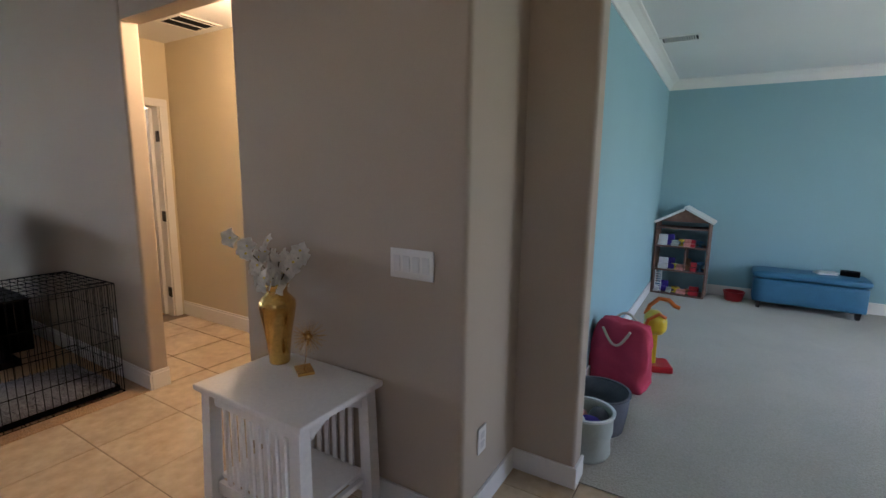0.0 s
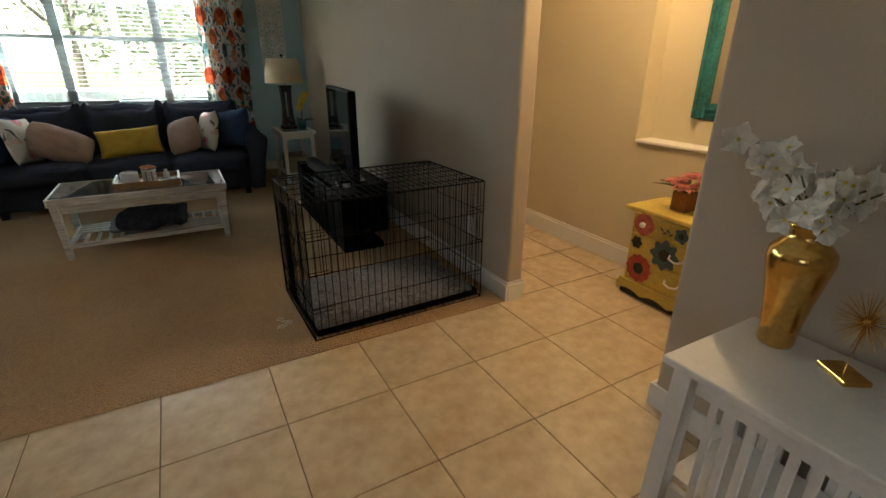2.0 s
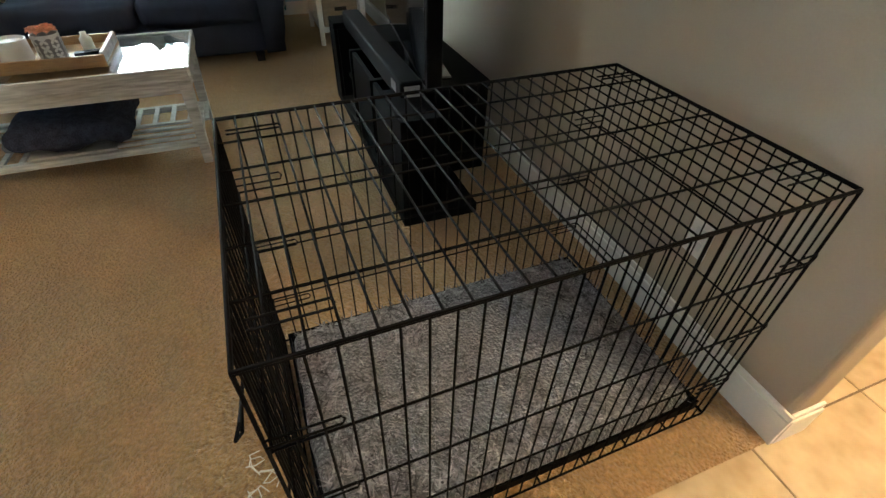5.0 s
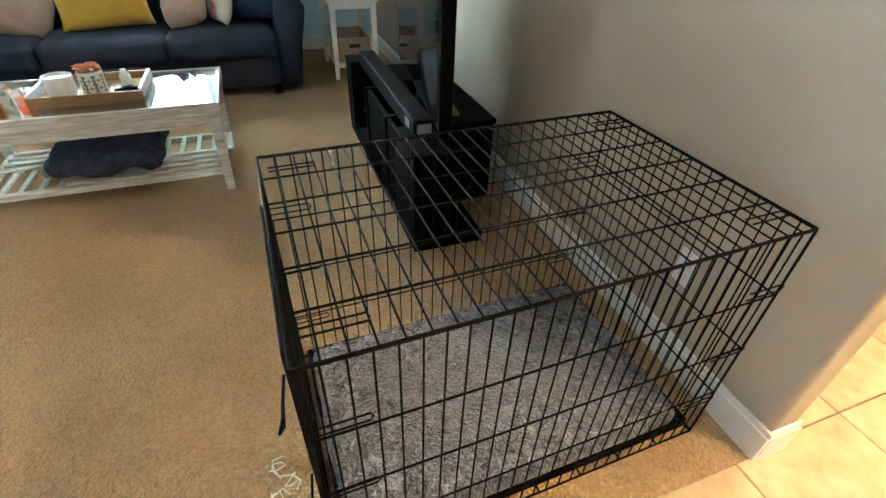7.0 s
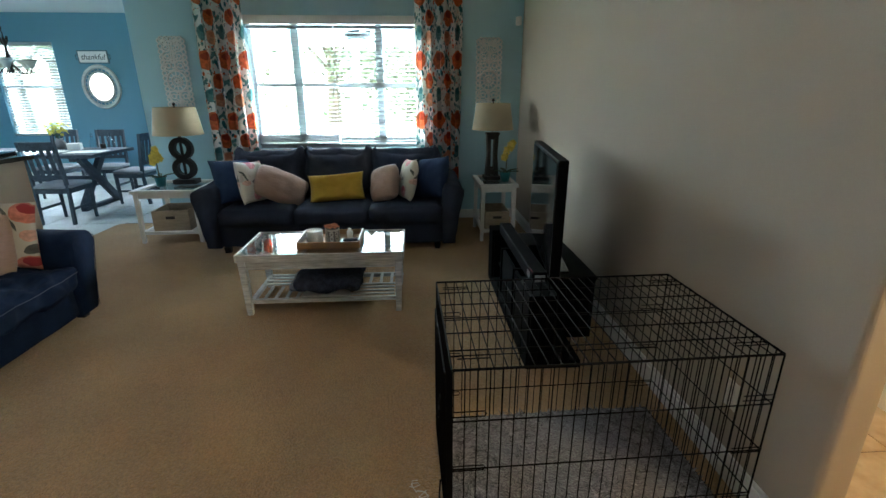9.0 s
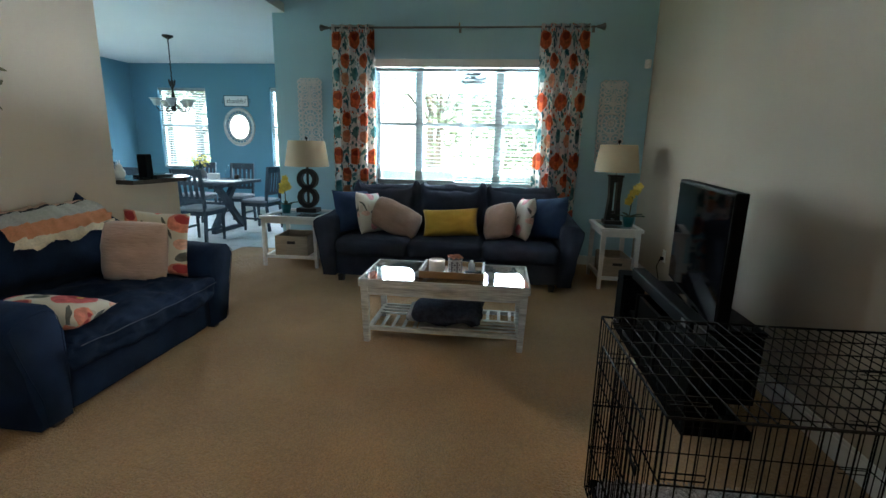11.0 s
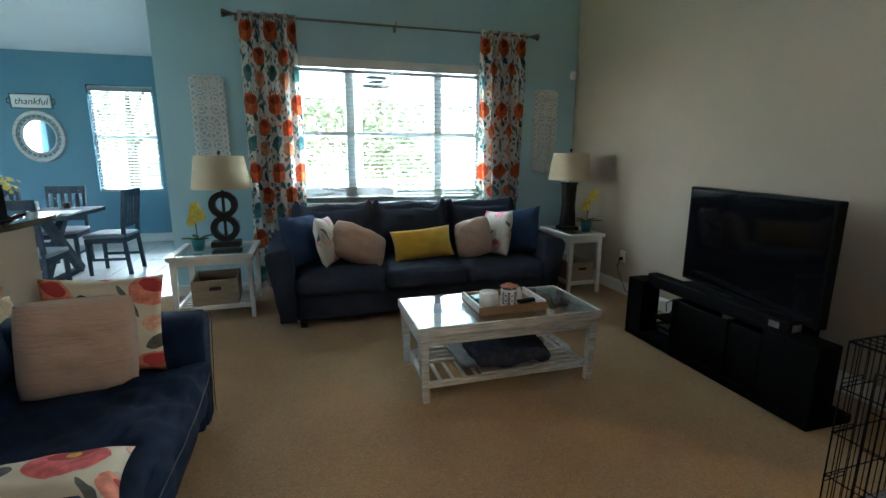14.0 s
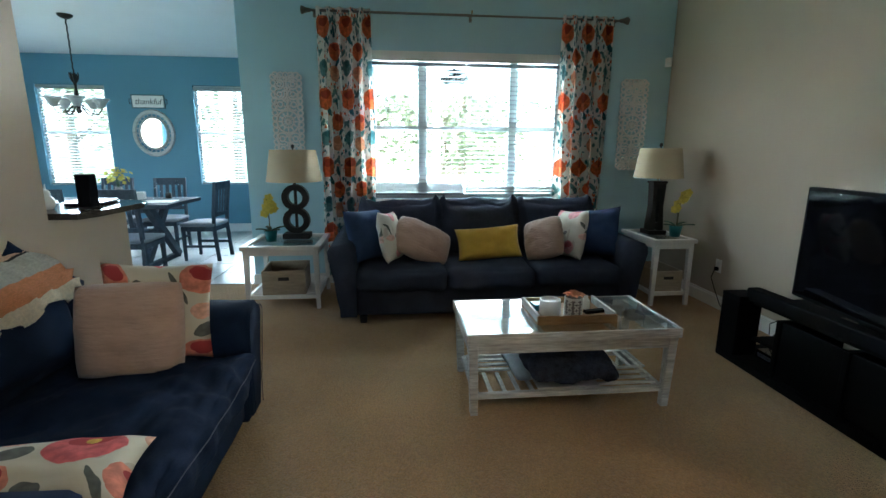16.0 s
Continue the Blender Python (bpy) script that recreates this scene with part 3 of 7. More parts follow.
# love seat wall with the kitchen bar
# unseen high gap at x 0.4 to 2.3, added to admit daylight
structure("wall_south", boxes((-5.755, -3.36, 0, 0.4, BAR_Y, TOP), (0.4, -3.36, 0, 2.3, BAR_Y, 1.9), (0.4, -3.36, 2.3, 2.3, BAR_Y, TOP), (2.3, -3.36, 0, 2.9, BAR_Y, TOP)), M["greige"], "greige painted wall behind the love seat")
structure("wall_half", boxes((-6.53, -3.36, 0, -5.755, BAR_Y, 0.95)), M["greige"], "greige painted half wall under the bar top")
structure("baseboard_south", boxes((-6.544, BAR_Y, 0, 2.9, BAR_Y + 0.014, 0.11), (-6.544, -3.36, 0, -6.53, BAR_Y, 0.11), bevel=0.003), M["trim"], "white moulded baseboard", "baseboard")
structure("baseboard_west", boxes((WIN_X, -2.65, 0, WIN_X + 0.014, 1.62, 0.11), (-7.81, -2.664, 0, WIN_X + 0.014, -2.65, 0.11), bevel=0.003), M["trim"], "white moulded baseboard", "baseboard")
# closing walls behind the walk
wall_x("wall_east", 2.9, 3.05, -3.36, 2.25, 0, TOP, [], M["greige"], "greige painted wall of the entrance")
structure("wall_entry_right", boxes((2.2, 2.12, 0, 2.9, 2.25, TOP), (-0.395, 2.12, 2.62, 2.2, 2.25, TOP)), M["greige"], "greige painted wall beside the playroom")
structure("ceiling", boxes((-7.81, -3.36, TOP, 3.05, 2.3, TOP + 0.1)), M["ceiling"], "white ceiling of the living room", "ceiling")
# hall
NX0, NX1, NZ0, NZ1 = -3.14, -1.55, 0.87, 2.05
bm = bmesh.new()
for r in ((-4.5, 2.66, 0, NX0, 2.90, 2.6), (NX1, 2.66, 0, -1.2, 2.90, 2.6), (NX0, 2.66, 0, NX1, 2.90, NZ0), (NX0, 2.66, NZ1, NX1, 2.90, 2.6), (NX0, 2.80, NZ0, NX1, 2.90, NZ1)): box(bm, *r)
structure("wall_hall", bm, M["cream"], "cream painted hall wall with a recessed niche")
wall_x("wall_hall_end", -4.65, -4.5, 1.75, 2.90, 0, 2.6, [(1.86, 2.56, 0, 2.02)], M["cream"], "cream painted hall end with a doorway")
structure("wall_hall_right", boxes((-1.2, 1.72, 0, -1.05, 2.90, 2.6)), M["cream"], "cream painted hall wall")
structure("ceiling_hall", boxes((-4.65, 1.72, 2.6, -1.05, 2.9, 2.7)), M["ceiling"], "white hall ceiling", "ceiling")
structure("baseboard_hall", boxes((-4.5, 2.646, 0, -1.2, 2.66, 0.12), (-4.5, 2.651, 0.12, -1.2, 2.66, 0.14), bevel=0.002), M["trim"], "white moulded baseboard", "baseboard")
structure("trim_door", boxes((-4.5, 2.56, 0, -4.482, 2.63, 2.02), (-4.5, 1.80, 2.02, -4.482, 2.63, 2.09), (-4.6, 2.545, 0, -4.5, 2.56, 2.02), bevel=0.003), M["trim"], "white door casing", "door casing")
structure("wall_beyond", boxes((-5.9, 1.95, 0, -5.8, 2.9, 2.6), (-5.8, 2.8, 0, -4.65, 2.9, 2.6), (-5.8, 1.95, 0, -4.65, 2.0, 2.6)), M["cream"], "cream painted room behind the hall door")
# playroom
wall_x("wall_play_left", -0.83, -0.62, 2.25, 6.66, 0, 2.9, [], M["play_blue"], "light blue painted playroom wall")
structure("wall_play_far", boxes((-0.83, 6.66, 0, 4.2, 6.81, 2.9)), M["play_blue"], "light blue painted playroom wall")
PW = (3.2, 5.2, 0.7, 2.1)
wall_x("wall_play_right", 3.6, 3.75, 2.12, 6.66, 0, 2.9, [PW], M["play_blue"], "light blue painted playroom wall with a window")
structure("wall_play_front", boxes((2.9, 2.12, 0, 3.6, 2.25, 2.9)), M["play_blue"], "light blue painted playroom wall")
structure("ceiling_play", boxes((-0.62, 2.25, 2.6, 3.6, 6.66, 2.7)), M["ceiling"], "white playroom ceiling", "ceiling")


def crown(length):
    return prism([(0, 0), (0, -0.11), (0.012, -0.11), (0.02, -0.09), (0.05, -0.045), (0.085, -0.02), (0.105, -0.012), (0.105, 0)], length)


structure("trim_crown_left", crown(4.41), M["trim"], "white crown moulding", "moulding", pose(-0.62, 2.25, 2.6))
structure("trim_crown_far", crown(4.2), M["trim"], "white crown moulding", "moulding", pose(-0.62, 6.66, 2.6, 0, 0, -90))
structure("baseboard_play", boxes((-0.62, 2.25, 0, -0.606, 6.66, 0.13), (-0.606, 6.646, 0, 3.6, 6.66, 0.13), bevel=0.003), M["trim"], "white moulded baseboard", "baseboard")
# dining room
W1, W2 = (-6.76, -5.74, 0.79, 2.35), (-4.42, -3.56, 0.80, 2.37)
wall_x("wall_dining", -11.15, -11.0, -7.3, -2.65, 0, 2.8, [W1, W2], M["dining_blue"], "deep blue painted dining wall with two windows")
# opening at x -8.05 to -5.65 is unseen, made for the added kitchen lamp
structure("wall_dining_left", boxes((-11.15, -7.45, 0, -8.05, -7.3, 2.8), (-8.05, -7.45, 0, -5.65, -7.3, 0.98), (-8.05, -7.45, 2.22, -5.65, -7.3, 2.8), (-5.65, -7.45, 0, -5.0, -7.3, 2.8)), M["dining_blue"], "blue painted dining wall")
structure("wall_dining_right", boxes((-11.15, -2.65, 0, -7.81, -2.50, 2.8)), M["dining_blue"], "blue painted dining wall")
structure("wall_kitchen", boxes((-5.0, -7.45, 0, -4.85, -3.36, 2.8)), M["dining_blue"], "blue painted kitchen wall")
structure("ceiling_dining", boxes((-11.15, -7.45, 2.8, -4.85, -2.50, 2.9)), M["ceiling"], "white dining room ceiling", "ceiling")
structure("wall_dining_header", boxes((-7.81, -3.36, 2.9, -5.755, -3.21, TOP), (-7.81, -3.21, 2.9, WIN_X, -2.65, TOP)), M["teal"], "painted wall above the dining opening")
structure("baseboard_dining", boxes((-11.0, -7.3, 0, -10.986, -2.65, 0.14), bevel=0.003), M["trim"], "white moulded baseboard", "baseboard")
# floors
structure("floor", boxes((-11.5, -7.6, -0.12, 4.0, 6.8, -0.0035)), M["grout"], "concrete slab with brown grout under the floor tiles", "floor")
structure("floor_carpet", boxes((-7.65, -3.21, -0.02, -3.04, 1.66, 0.004)), M["carpet"], "beige cut-pile carpet with faint tracks", "carpet")
structure("floor_carpet_play", boxes((-0.62, 2.17, -0.02, 3.6, 6.66, 0.006)), M["play_carpet"], "grey-beige cut-pile carpet", "carpet")
structure("floor_beyond", boxes((-5.9, 1.95, -0.02, -4.65, 2.9, 0.004)), M["carpet"], "beige carpet behind the hall door", "carpet")


# ---- the big window ----
def sash_window(name, x, span, mullions, rail, depth_dir, label, frame_w=0.045):
    """A window set in a wall square to x: sill, frame, mullions, meeting rails and panes."""
    y0, y1, z0, z1 = span
    w = thing(name, pose(x, 0, 0), label, "window")
    w["kind"] = "structure"
    d = depth_dir
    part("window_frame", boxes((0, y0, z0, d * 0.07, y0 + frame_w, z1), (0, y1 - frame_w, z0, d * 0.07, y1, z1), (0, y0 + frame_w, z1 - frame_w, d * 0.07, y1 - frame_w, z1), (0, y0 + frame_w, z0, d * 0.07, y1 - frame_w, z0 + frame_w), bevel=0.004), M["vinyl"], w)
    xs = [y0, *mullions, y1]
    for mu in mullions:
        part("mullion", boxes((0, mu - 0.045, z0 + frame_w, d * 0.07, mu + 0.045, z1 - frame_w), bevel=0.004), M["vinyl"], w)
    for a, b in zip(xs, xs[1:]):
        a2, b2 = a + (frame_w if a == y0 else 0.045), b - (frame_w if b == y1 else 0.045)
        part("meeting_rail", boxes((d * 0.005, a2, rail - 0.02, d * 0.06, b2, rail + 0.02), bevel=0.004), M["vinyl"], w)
        for lo, hi, dx in ((z0 + frame_w, rail - 0.02, 0.03), (rail + 0.02, z1 - frame_w, 0.04)):
            p = part("pane", boxes((d * dx, a2, lo, d * (dx + 0.005), b2, hi)), M["glass"], w)
            p.visible_shadow = False
    return w


sash_window("window_1", -7.79, BIG, [-0.919, 0.012], 1.585, 1, "wide white triple window over the sofa")
structure("window_sill", boxes((WIN_X, -1.50, 0.85, WIN_X + 0.05, 0.56, 0.88), bevel=0.004), M["trim"], "white window sill", "sill")
structure("trim_window", boxes((WIN_X, -1.46, 2.21, WIN_X + 0.02, 0.52, 2.30), bevel=0.004), M["trim"], "white blind valance over the window", "valance")
sash_window("window_2", -11.13, W1, [], 1.62, 1, "white sash window of the dining room")
sash_window("window_3", -11.13, W2, [], 1.62, 1, "white sash window of the dining room")
sash_window("window_4", 3.73, PW, [4.2], 1.4, -1, "white window of the playroom")


def blind(x, y0, y1, z0, z1, pitch, tilt, label, width=0.048, stack=0.0):
    """Venetian blind: head rail, single slats, cords and a bottom rail with gathered slats on it."""
    b = thing("window_blind", pose(x, (y0 + y1) / 2, z0), label, "blind", "blinds")
    hw = (y1 - y0) / 2
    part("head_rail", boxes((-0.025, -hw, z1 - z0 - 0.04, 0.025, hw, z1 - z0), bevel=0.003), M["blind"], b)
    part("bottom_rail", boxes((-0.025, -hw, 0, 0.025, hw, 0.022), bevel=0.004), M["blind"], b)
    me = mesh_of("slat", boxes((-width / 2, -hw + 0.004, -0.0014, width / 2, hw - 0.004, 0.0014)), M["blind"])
    z = 0.03
    while z < stack:
        share("slat", me, b, pose(0, 0, z)); z += 0.006
    z += pitch * 0.6
    while z < z1 - z0 - 0.05:
        share("slat", me, b, pose(0, 0, z, 0, tilt, 0)); z += pitch
    for f in (-0.7, 0.7):
        bm = bmesh.new(); rod(bm, (0.026, hw * f, 0.02), (0.026, hw * f, z1 - z0 - 0.04), 0.0012, 5)
        part("cord", bm, M["blind"], b)
    return b


blind(WIN_X - 0.045, -1.425, -0.49, 0.918, 2.21, 0.044, 4, "white slatted blind with open slats, partly drawn up", stack=0.125)
blind(WIN_X - 0.045, -0.48, 0.485, 0.934, 2.21, 0.044, 14, "white slatted blind with open slats", stack=0.07)
blind(-11.03, W1[0] + 0.01, W1[1] - 0.01, 0.81, 2.345, 0.046, 28, "white slatted blind, nearly closed")
blind(-11.03, W2[0] + 0.01, W2[1] - 0.01, 0.81, 2.345, 0.046, 28, "white slatted blind, nearly closed")

# ---- outdoors behind the windows ----
M["grass"] = mat("lawn", (0.07, 0.13, 0.03), 0.9, var=0.35, scale=0.6, fine=30, bump=0.6, dist=0.03)
M["patio"] = mat("pale_concrete", (0.55, 0.53, 0.50), 0.85, var=0.1, scale=2, fine=40, bump=0.2)
M["foliage"] = mat("sunlit_foliage", (0.17, 0.20, 0.13), 0.6, var=0.4, scale=2, fine=20, bump=0.0, island=0.4)
translucent(M["foliage"], 0.55)
M["bark"] = mat("grey_bark", (0.10, 0.08, 0.06), 0.9, var=0.3, bump=0.6, dist=0.02)
M["porch"] = mat("grey_porch_ceiling", (0.20, 0.25, 0.25), 0.8, var=0.05, scale=3, fine=50)
structure("ground", boxes((-120, -90, -0.5, 60, 90, -0.14)), M["grass"], "mown green lawn reaching to the horizon", "ground")
structure("patio", boxes((-10.6, -2.48, -0.14, -7.81, 4.5, -0.03)), M["patio"], "pale concrete patio slab", "patio")
structure("ceiling_porch", boxes((-10.4, -2.48, 2.62, -7.81, 4.5, 2.75)), M["porch"], "grey-green painted porch ceiling", "ceiling")
structure("porch_beam", boxes((-10.5, -2.48, 2.24, -10.3, 4.5, 2.62), bevel=0.01), M["porch"], "painted beam along the porch edge", "beam")
for y in (-2.2, -0.55, 1.6, 4.3):
    solo("porch_post", boxes((-0.05, -0.05, -0.03, 0.05, 0.05, 2.24), bevel=0.006), M["vinyl"], pose(-10.4, y, 0), "white painted porch post", "post", "porch posts")
rail = thing("porch_railing", pose(-10.4, 1, -0.03), "white porch railing with upright pickets", "railing")
part("top_rail", boxes((-0.03, -3.3, 0.95, 0.03, 3.3, 1.0), bevel=0.006), M["vinyl"], rail)
part("bottom_rail", boxes((-0.02, -3.3, 0.1, 0.02, 3.3, 0.14), bevel=0.006), M["vinyl"], rail)
pk = mesh_of("picket", boxes((-0.012, -0.012, 0.14, 0.012, 0.012, 0.95)), M["vinyl"])
for i in range(55): share("picket", pk, rail, pose(0, -3.25 + i * 0.12, 0))

fan = thing("ceiling_fan", pose(-9.4, -0.40, 2.62), "dark bronze porch ceiling fan with a light bowl", "ceiling fan")
bm = bmesh.new(); rod(bm, (0, 0, 0), (0, 0, -0.22), 0.015); lathe([(0.0, 0), (0.07, 0), (0.06, -0.05), (0.0, -0.06)], 16, bm)
part("downrod", bm, M["black"], fan)
part("motor", lathe([(0, -0.20), (0.13, -0.21), (0.19, -0.25), (0.19, -0.33), (0.13, -0.37), (0, -0.38)], 20), M["black"], fan, smooth=True)
part("light_bowl", lathe([(0.12, -0.38), (0.145, -0.40), (0.11, -0.46), (0, -0.48)], 20), M["white_ceramic"], fan, smooth=True)
for i in range(5):
    part("blade", boxes((0.14, -0.065, -0.30, 0.66, 0.065, -0.29), bevel=0.003, m=pose(0, 0, 0, 12, 0, 0)), M["porch"], fan, m=pose(0, 0, 0, 0, 0, i * 72 + 15))


def tree(x, y, height, spread, seed, label):
    """A tapered trunk with forked limbs and a crown of single leaf clumps with gaps."""
    rnd = random.Random(seed)
    t = thing("tree", pose(x, y, -0.14), label, "tree", "trees behind the house")
    bm = bmesh.new()
    tips = []
    tube([(0, 0, 0), (0.05, 0.03, height * 0.3), (0.0, 0.1, height * 0.62), (0.1, 0, height * 0.85)], height * 0.028, 8, bm, 0.3)
    for k in range(9):
        a, z0 = rnd.uniform(0, 6.28), height * rnd.uniform(0.22, 0.7)
        r = spread * rnd.uniform(0.5, 1.0)
        tip = (r * math.cos(a), r * math.sin(a), z0 + height * rnd.uniform(0.1, 0.28))
        tube([(0, 0.05, z0), (tip[0] * 0.5, tip[1] * 0.5, z0 + (tip[2] - z0) * 0.7), tip], height * 0.011, 6, bm, 0.3)
        tips.append(tip)
    part("trunk", bm, M["bark"], t)
    verts, faces = [], []
    for tip in tips + [(0, 0, height * 0.9), (0.4, 0, height * 0.7)]:
        for _ in range(120):
            d = Vector((rnd.gauss(0, 1), rnd.gauss(0, 1), rnd.gauss(0, 0.7))) * spread * 0.30
            c = Vector(tip) + d
            u = Vector((rnd.gauss(0, 1), rnd.gauss(0, 1), rnd.gauss(0, 1))).normalized()
            w = u.orthogonal().normalized()
            s = rnd.uniform(0.07, 0.17)
            n0 = len(verts)
            verts += [c + u * s, c + w * s * 0.5, c - u * s, c - w * s * 0.5]
            faces.append((n0, n0 + 1, n0 + 2, n0 + 3))
    me = bpy.data.meshes.new("crown")
    me.from_pydata([tuple(v) for v in verts], [], faces)
    me.materials.append(M["foliage"])
    ob = new("crown", me); ob.parent = t
    return t


for i, (x, y, hh, sp) in enumerate([(-21, -7, 7.5, 2.6), (-19, -2.2, 5.5, 2.2), (-22, 1.5, 8, 2.8), (-18.5, 4.5, 6, 2.3), (-24, 7.5, 8.5, 3), (-20, -12, 7, 2.6), (-26, -3.5, 9, 3.2), (-25, -17, 8, 3), (-17, 0.2, 3.0, 2.0), (-17.5, -8.5, 3.4, 2.0)]):
    tree(x, y, hh, sp, 11 + i, "leafy sunlit garden tree with a forked trunk")

# ---- living room ----
def arm_mesh(depth, h0, h1, w=0.16, flare=0.11, side=1):
    """A flared sofa arm, thick, with a rolled top; inner face at x = 0, front at y = 0."""
    bm = bmesh.new()
    rings = []
    ny = 9
    for j in range(ny + 1):
        s = j / ny
        y = depth * s
        h = h0 + (h1 - h0) * s ** 1.3
        sec = []
        for x, z in ((0.0, 0.06), (0.0, 0.28), (0.0, h - 0.14), (0.012, h - 0.05), (0.045, h - 0.008), (0.10, h), (0.16, h - 0.004), (w + flare - 0.045, h - 0.014), (w + flare - 0.006, h - 0.045), (w + flare - 0.012, h - 0.09), (w + 0.045, h * 0.55), (w + 0.008, 0.22), (w, 0.06)):
            k = noise.noise(Vector((x * 6, y * 5, z * 6 + side))) * 0.006
            sec.append(bm.verts.new((side * (x + k), y - (0.012 if 0 < s < 0.05 else 0), z + k)))
        rings.append(sec)
    n = len(rings[0])
    for a, b in zip(rings, rings[1:]):
        for i in range(n): bm.faces.new((a[i], a[(i + 1) % n], b[(i + 1) % n], b[i]))
    bm.faces.new(rings[0]); bm.faces.new(rings[-1][::-1])
    fr = [f for f in bm.faces if len(f.verts) > 4]
    bmesh.ops.bevel(bm, geom=list({e for f in fr for e in f.edges}), offset=0.018, segments=2, affect="EDGES")
    return bm


def sofa(name, m, inner, seats, depth, cloth, label, group="", arm=(0.60, 0.68), seat_h=0.45, back_h=0.93, backs=None, crease=0.012, arm_wide=1.0, foot_out=0.06, foot_z=0.006):
    """Upholstered sofa facing its own -y, front foot line at y = 0."""
    s = thing(name, m, label, "sofa", group)
    slim = Matrix.Diagonal((arm_wide, 1, 1, 1))
    part("base", soft_box(inner + 0.02, depth - 0.06, 0.25, 0.03, 0.004, 0.004, 1, 8, m=pose(0, depth / 2, 0.185)), cloth, s, smooth=True)
    part("back_frame", soft_box(inner + 0.26, 0.20, back_h - 0.26, 0.06, 0.01, 0.006, 2, 8, m=pose(0, depth - 0.10, 0.10 + (back_h - 0.26) / 2, -6)), cloth, s, smooth=True)
    for side in (-1, 1):
        part("arm", arm_mesh(depth - 0.02, *arm, side=side), cloth, s, smooth=True, m=pose(side * inner / 2, 0, 0) @ slim)
        bm = bmesh.new()
        h = arm[0]
        tube([(side * x, -0.012, z) for x, z in ((0.02, 0.09), (0.02, h - 0.14), (0.03, h - 0.065), (0.06, h - 0.026), (0.10, h - 0.019), (0.16, h - 0.022), (0.22, h - 0.034), (0.247, h - 0.06), (0.245, h - 0.09), (0.195, h * 0.55), (0.155, 0.22), (0.145, 0.09))], 0.002, 5, bm)
        part("piping", bm, cloth, s, m=pose(side * inner / 2, 0, 0) @ slim)
        for y in (0.06, depth - 0.08):
            bm = lathe([(0.0, 0), (0.036, 0), (0.044, 0.06), (0.0, 0.07)], 4, m=pose(side * (inner / 2 + foot_out), y, foot_z, 0, 0, 45))
            part("foot", bm, M["foot"], s)
    w = inner / seats
    for i in range(seats):
        x = -inner / 2 + w * (i + 0.5)
        cu = part("seat_cushion", soft_box(w - 0.012, depth - 0.24, 0.17, 0.055, 0.02, crease, 5 + i, 46 if cloth == M["denim"] else 20, m=pose(x, (depth - 0.24) / 2 - 0.03, seat_h - 0.095)), cloth, s, smooth=True)
        if cloth == M["denim"]:
            for v in cu.data.vertices:
                q = Vector((v.co.x * 9, v.co.y * 24, v.co.z * 9))
                v.co += v.normal * 0.013 * (0.45 - abs(noise.noise(q))) + v.normal * 0.006 * noise.noise(q * 2.3)
            bm = bmesh.new()
            tube([(x - w / 2 + 0.03 + (w - 0.06) * k / 12, -0.046 - 0.022 * (1 - (k / 6 - 1) ** 2), seat_h - 0.05 + 0.004 * math.sin(k * 2.3)) for k in range(13)], 0.0022, 5, bm)
            part("seam", bm, M["seam"], cu)
    nb = backs or seats
    wb = inner / nb
    rnd = random.Random(len(name) + nb)
    for i in range(nb):
        x = -inner / 2 + wb * (i + 0.5)
        part("back_cushion", soft_box(wb - 0.005, 0.25, back_h - seat_h + 0.07, 0.11, 0.045, 0.024, 31 + i * 3, 18, ears=0.11 if name == "sofa" else 0.06, m=pose(x, depth - 0.27, (seat_h + back_h) / 2 + 0.03, -13, rnd.uniform(-1.5, 1.5), rnd.uniform(-2, 2))), cloth, s, smooth=True)
    return s


sofa("sofa", pose(-6.39, -0.44, 0, 0, 0, 90), 2.16, 3, 0.98, M["navy"], "dark navy three-seat fabric sofa with flared arms under the window", arm=(0.64, 0.675), back_h=0.848, arm_wide=0.8, foot_out=-0.05)
love = sofa("love_seat", pose(-4.48, -1.925, -0.03, 0, 0, 180), 1.13, 1, 1.12, M["denim"], "blue denim love seat with pale seams against the wall", arm=(0.635, 0.69), back_h=0.82, backs=1, crease=0.03, foot_z=0.035)


def throw_pillow(name, w, h, d, material, m, label, seed, group=""):
    return solo(name, pillow(w, h, d, seed, plump=(0.10 if group == "pillows on the sofa" else 0.05) if material == M["blush"] else 0.0), material, m, label, "pillow", group, smooth=True)


def at_sofa(y, x, z, lean, turn, roll=0):
    """Stands on the sofa's seat, facing the room, leaning back."""
    return Matrix.Translation((x + 0.085, y - 0.08, z)) @ Euler((0, 0, radians(90 + turn))).to_matrix().to_4x4() @ pose(0, 0, 0, -lean, roll, 0)


G = "pillows on the sofa"
throw_pillow("throw_pillow", 0.56, 0.29, 0.15, M["yellow"], at_sofa(-0.335, -6.79, 0.59, 24, 2, -4), "mustard yellow lumbar pillow on the sofa", 1, G)
throw_pillow("throw_pillow", 0.52, 0.34, 0.21, M["blush"], at_sofa(-0.90, -6.82, 0.60, 30, 12, 26), "dusty pink plush pillow slumped on the sofa", 2, G)
throw_pillow("throw_pillow", 0.42, 0.42, 0.14, M["pillow_pale"], at_sofa(-1.17, -6.80, 0.655, 12, 74, 6), "cream floral pillow with red roses on the sofa", 3, G)
throw_pillow("throw_pillow", 0.46, 0.44, 0.17, M["slate_blue"], at_sofa(-1.36, -6.88, 0.66, 20, 52, 3), "slate blue pillow in the sofa's corner", 4, G)
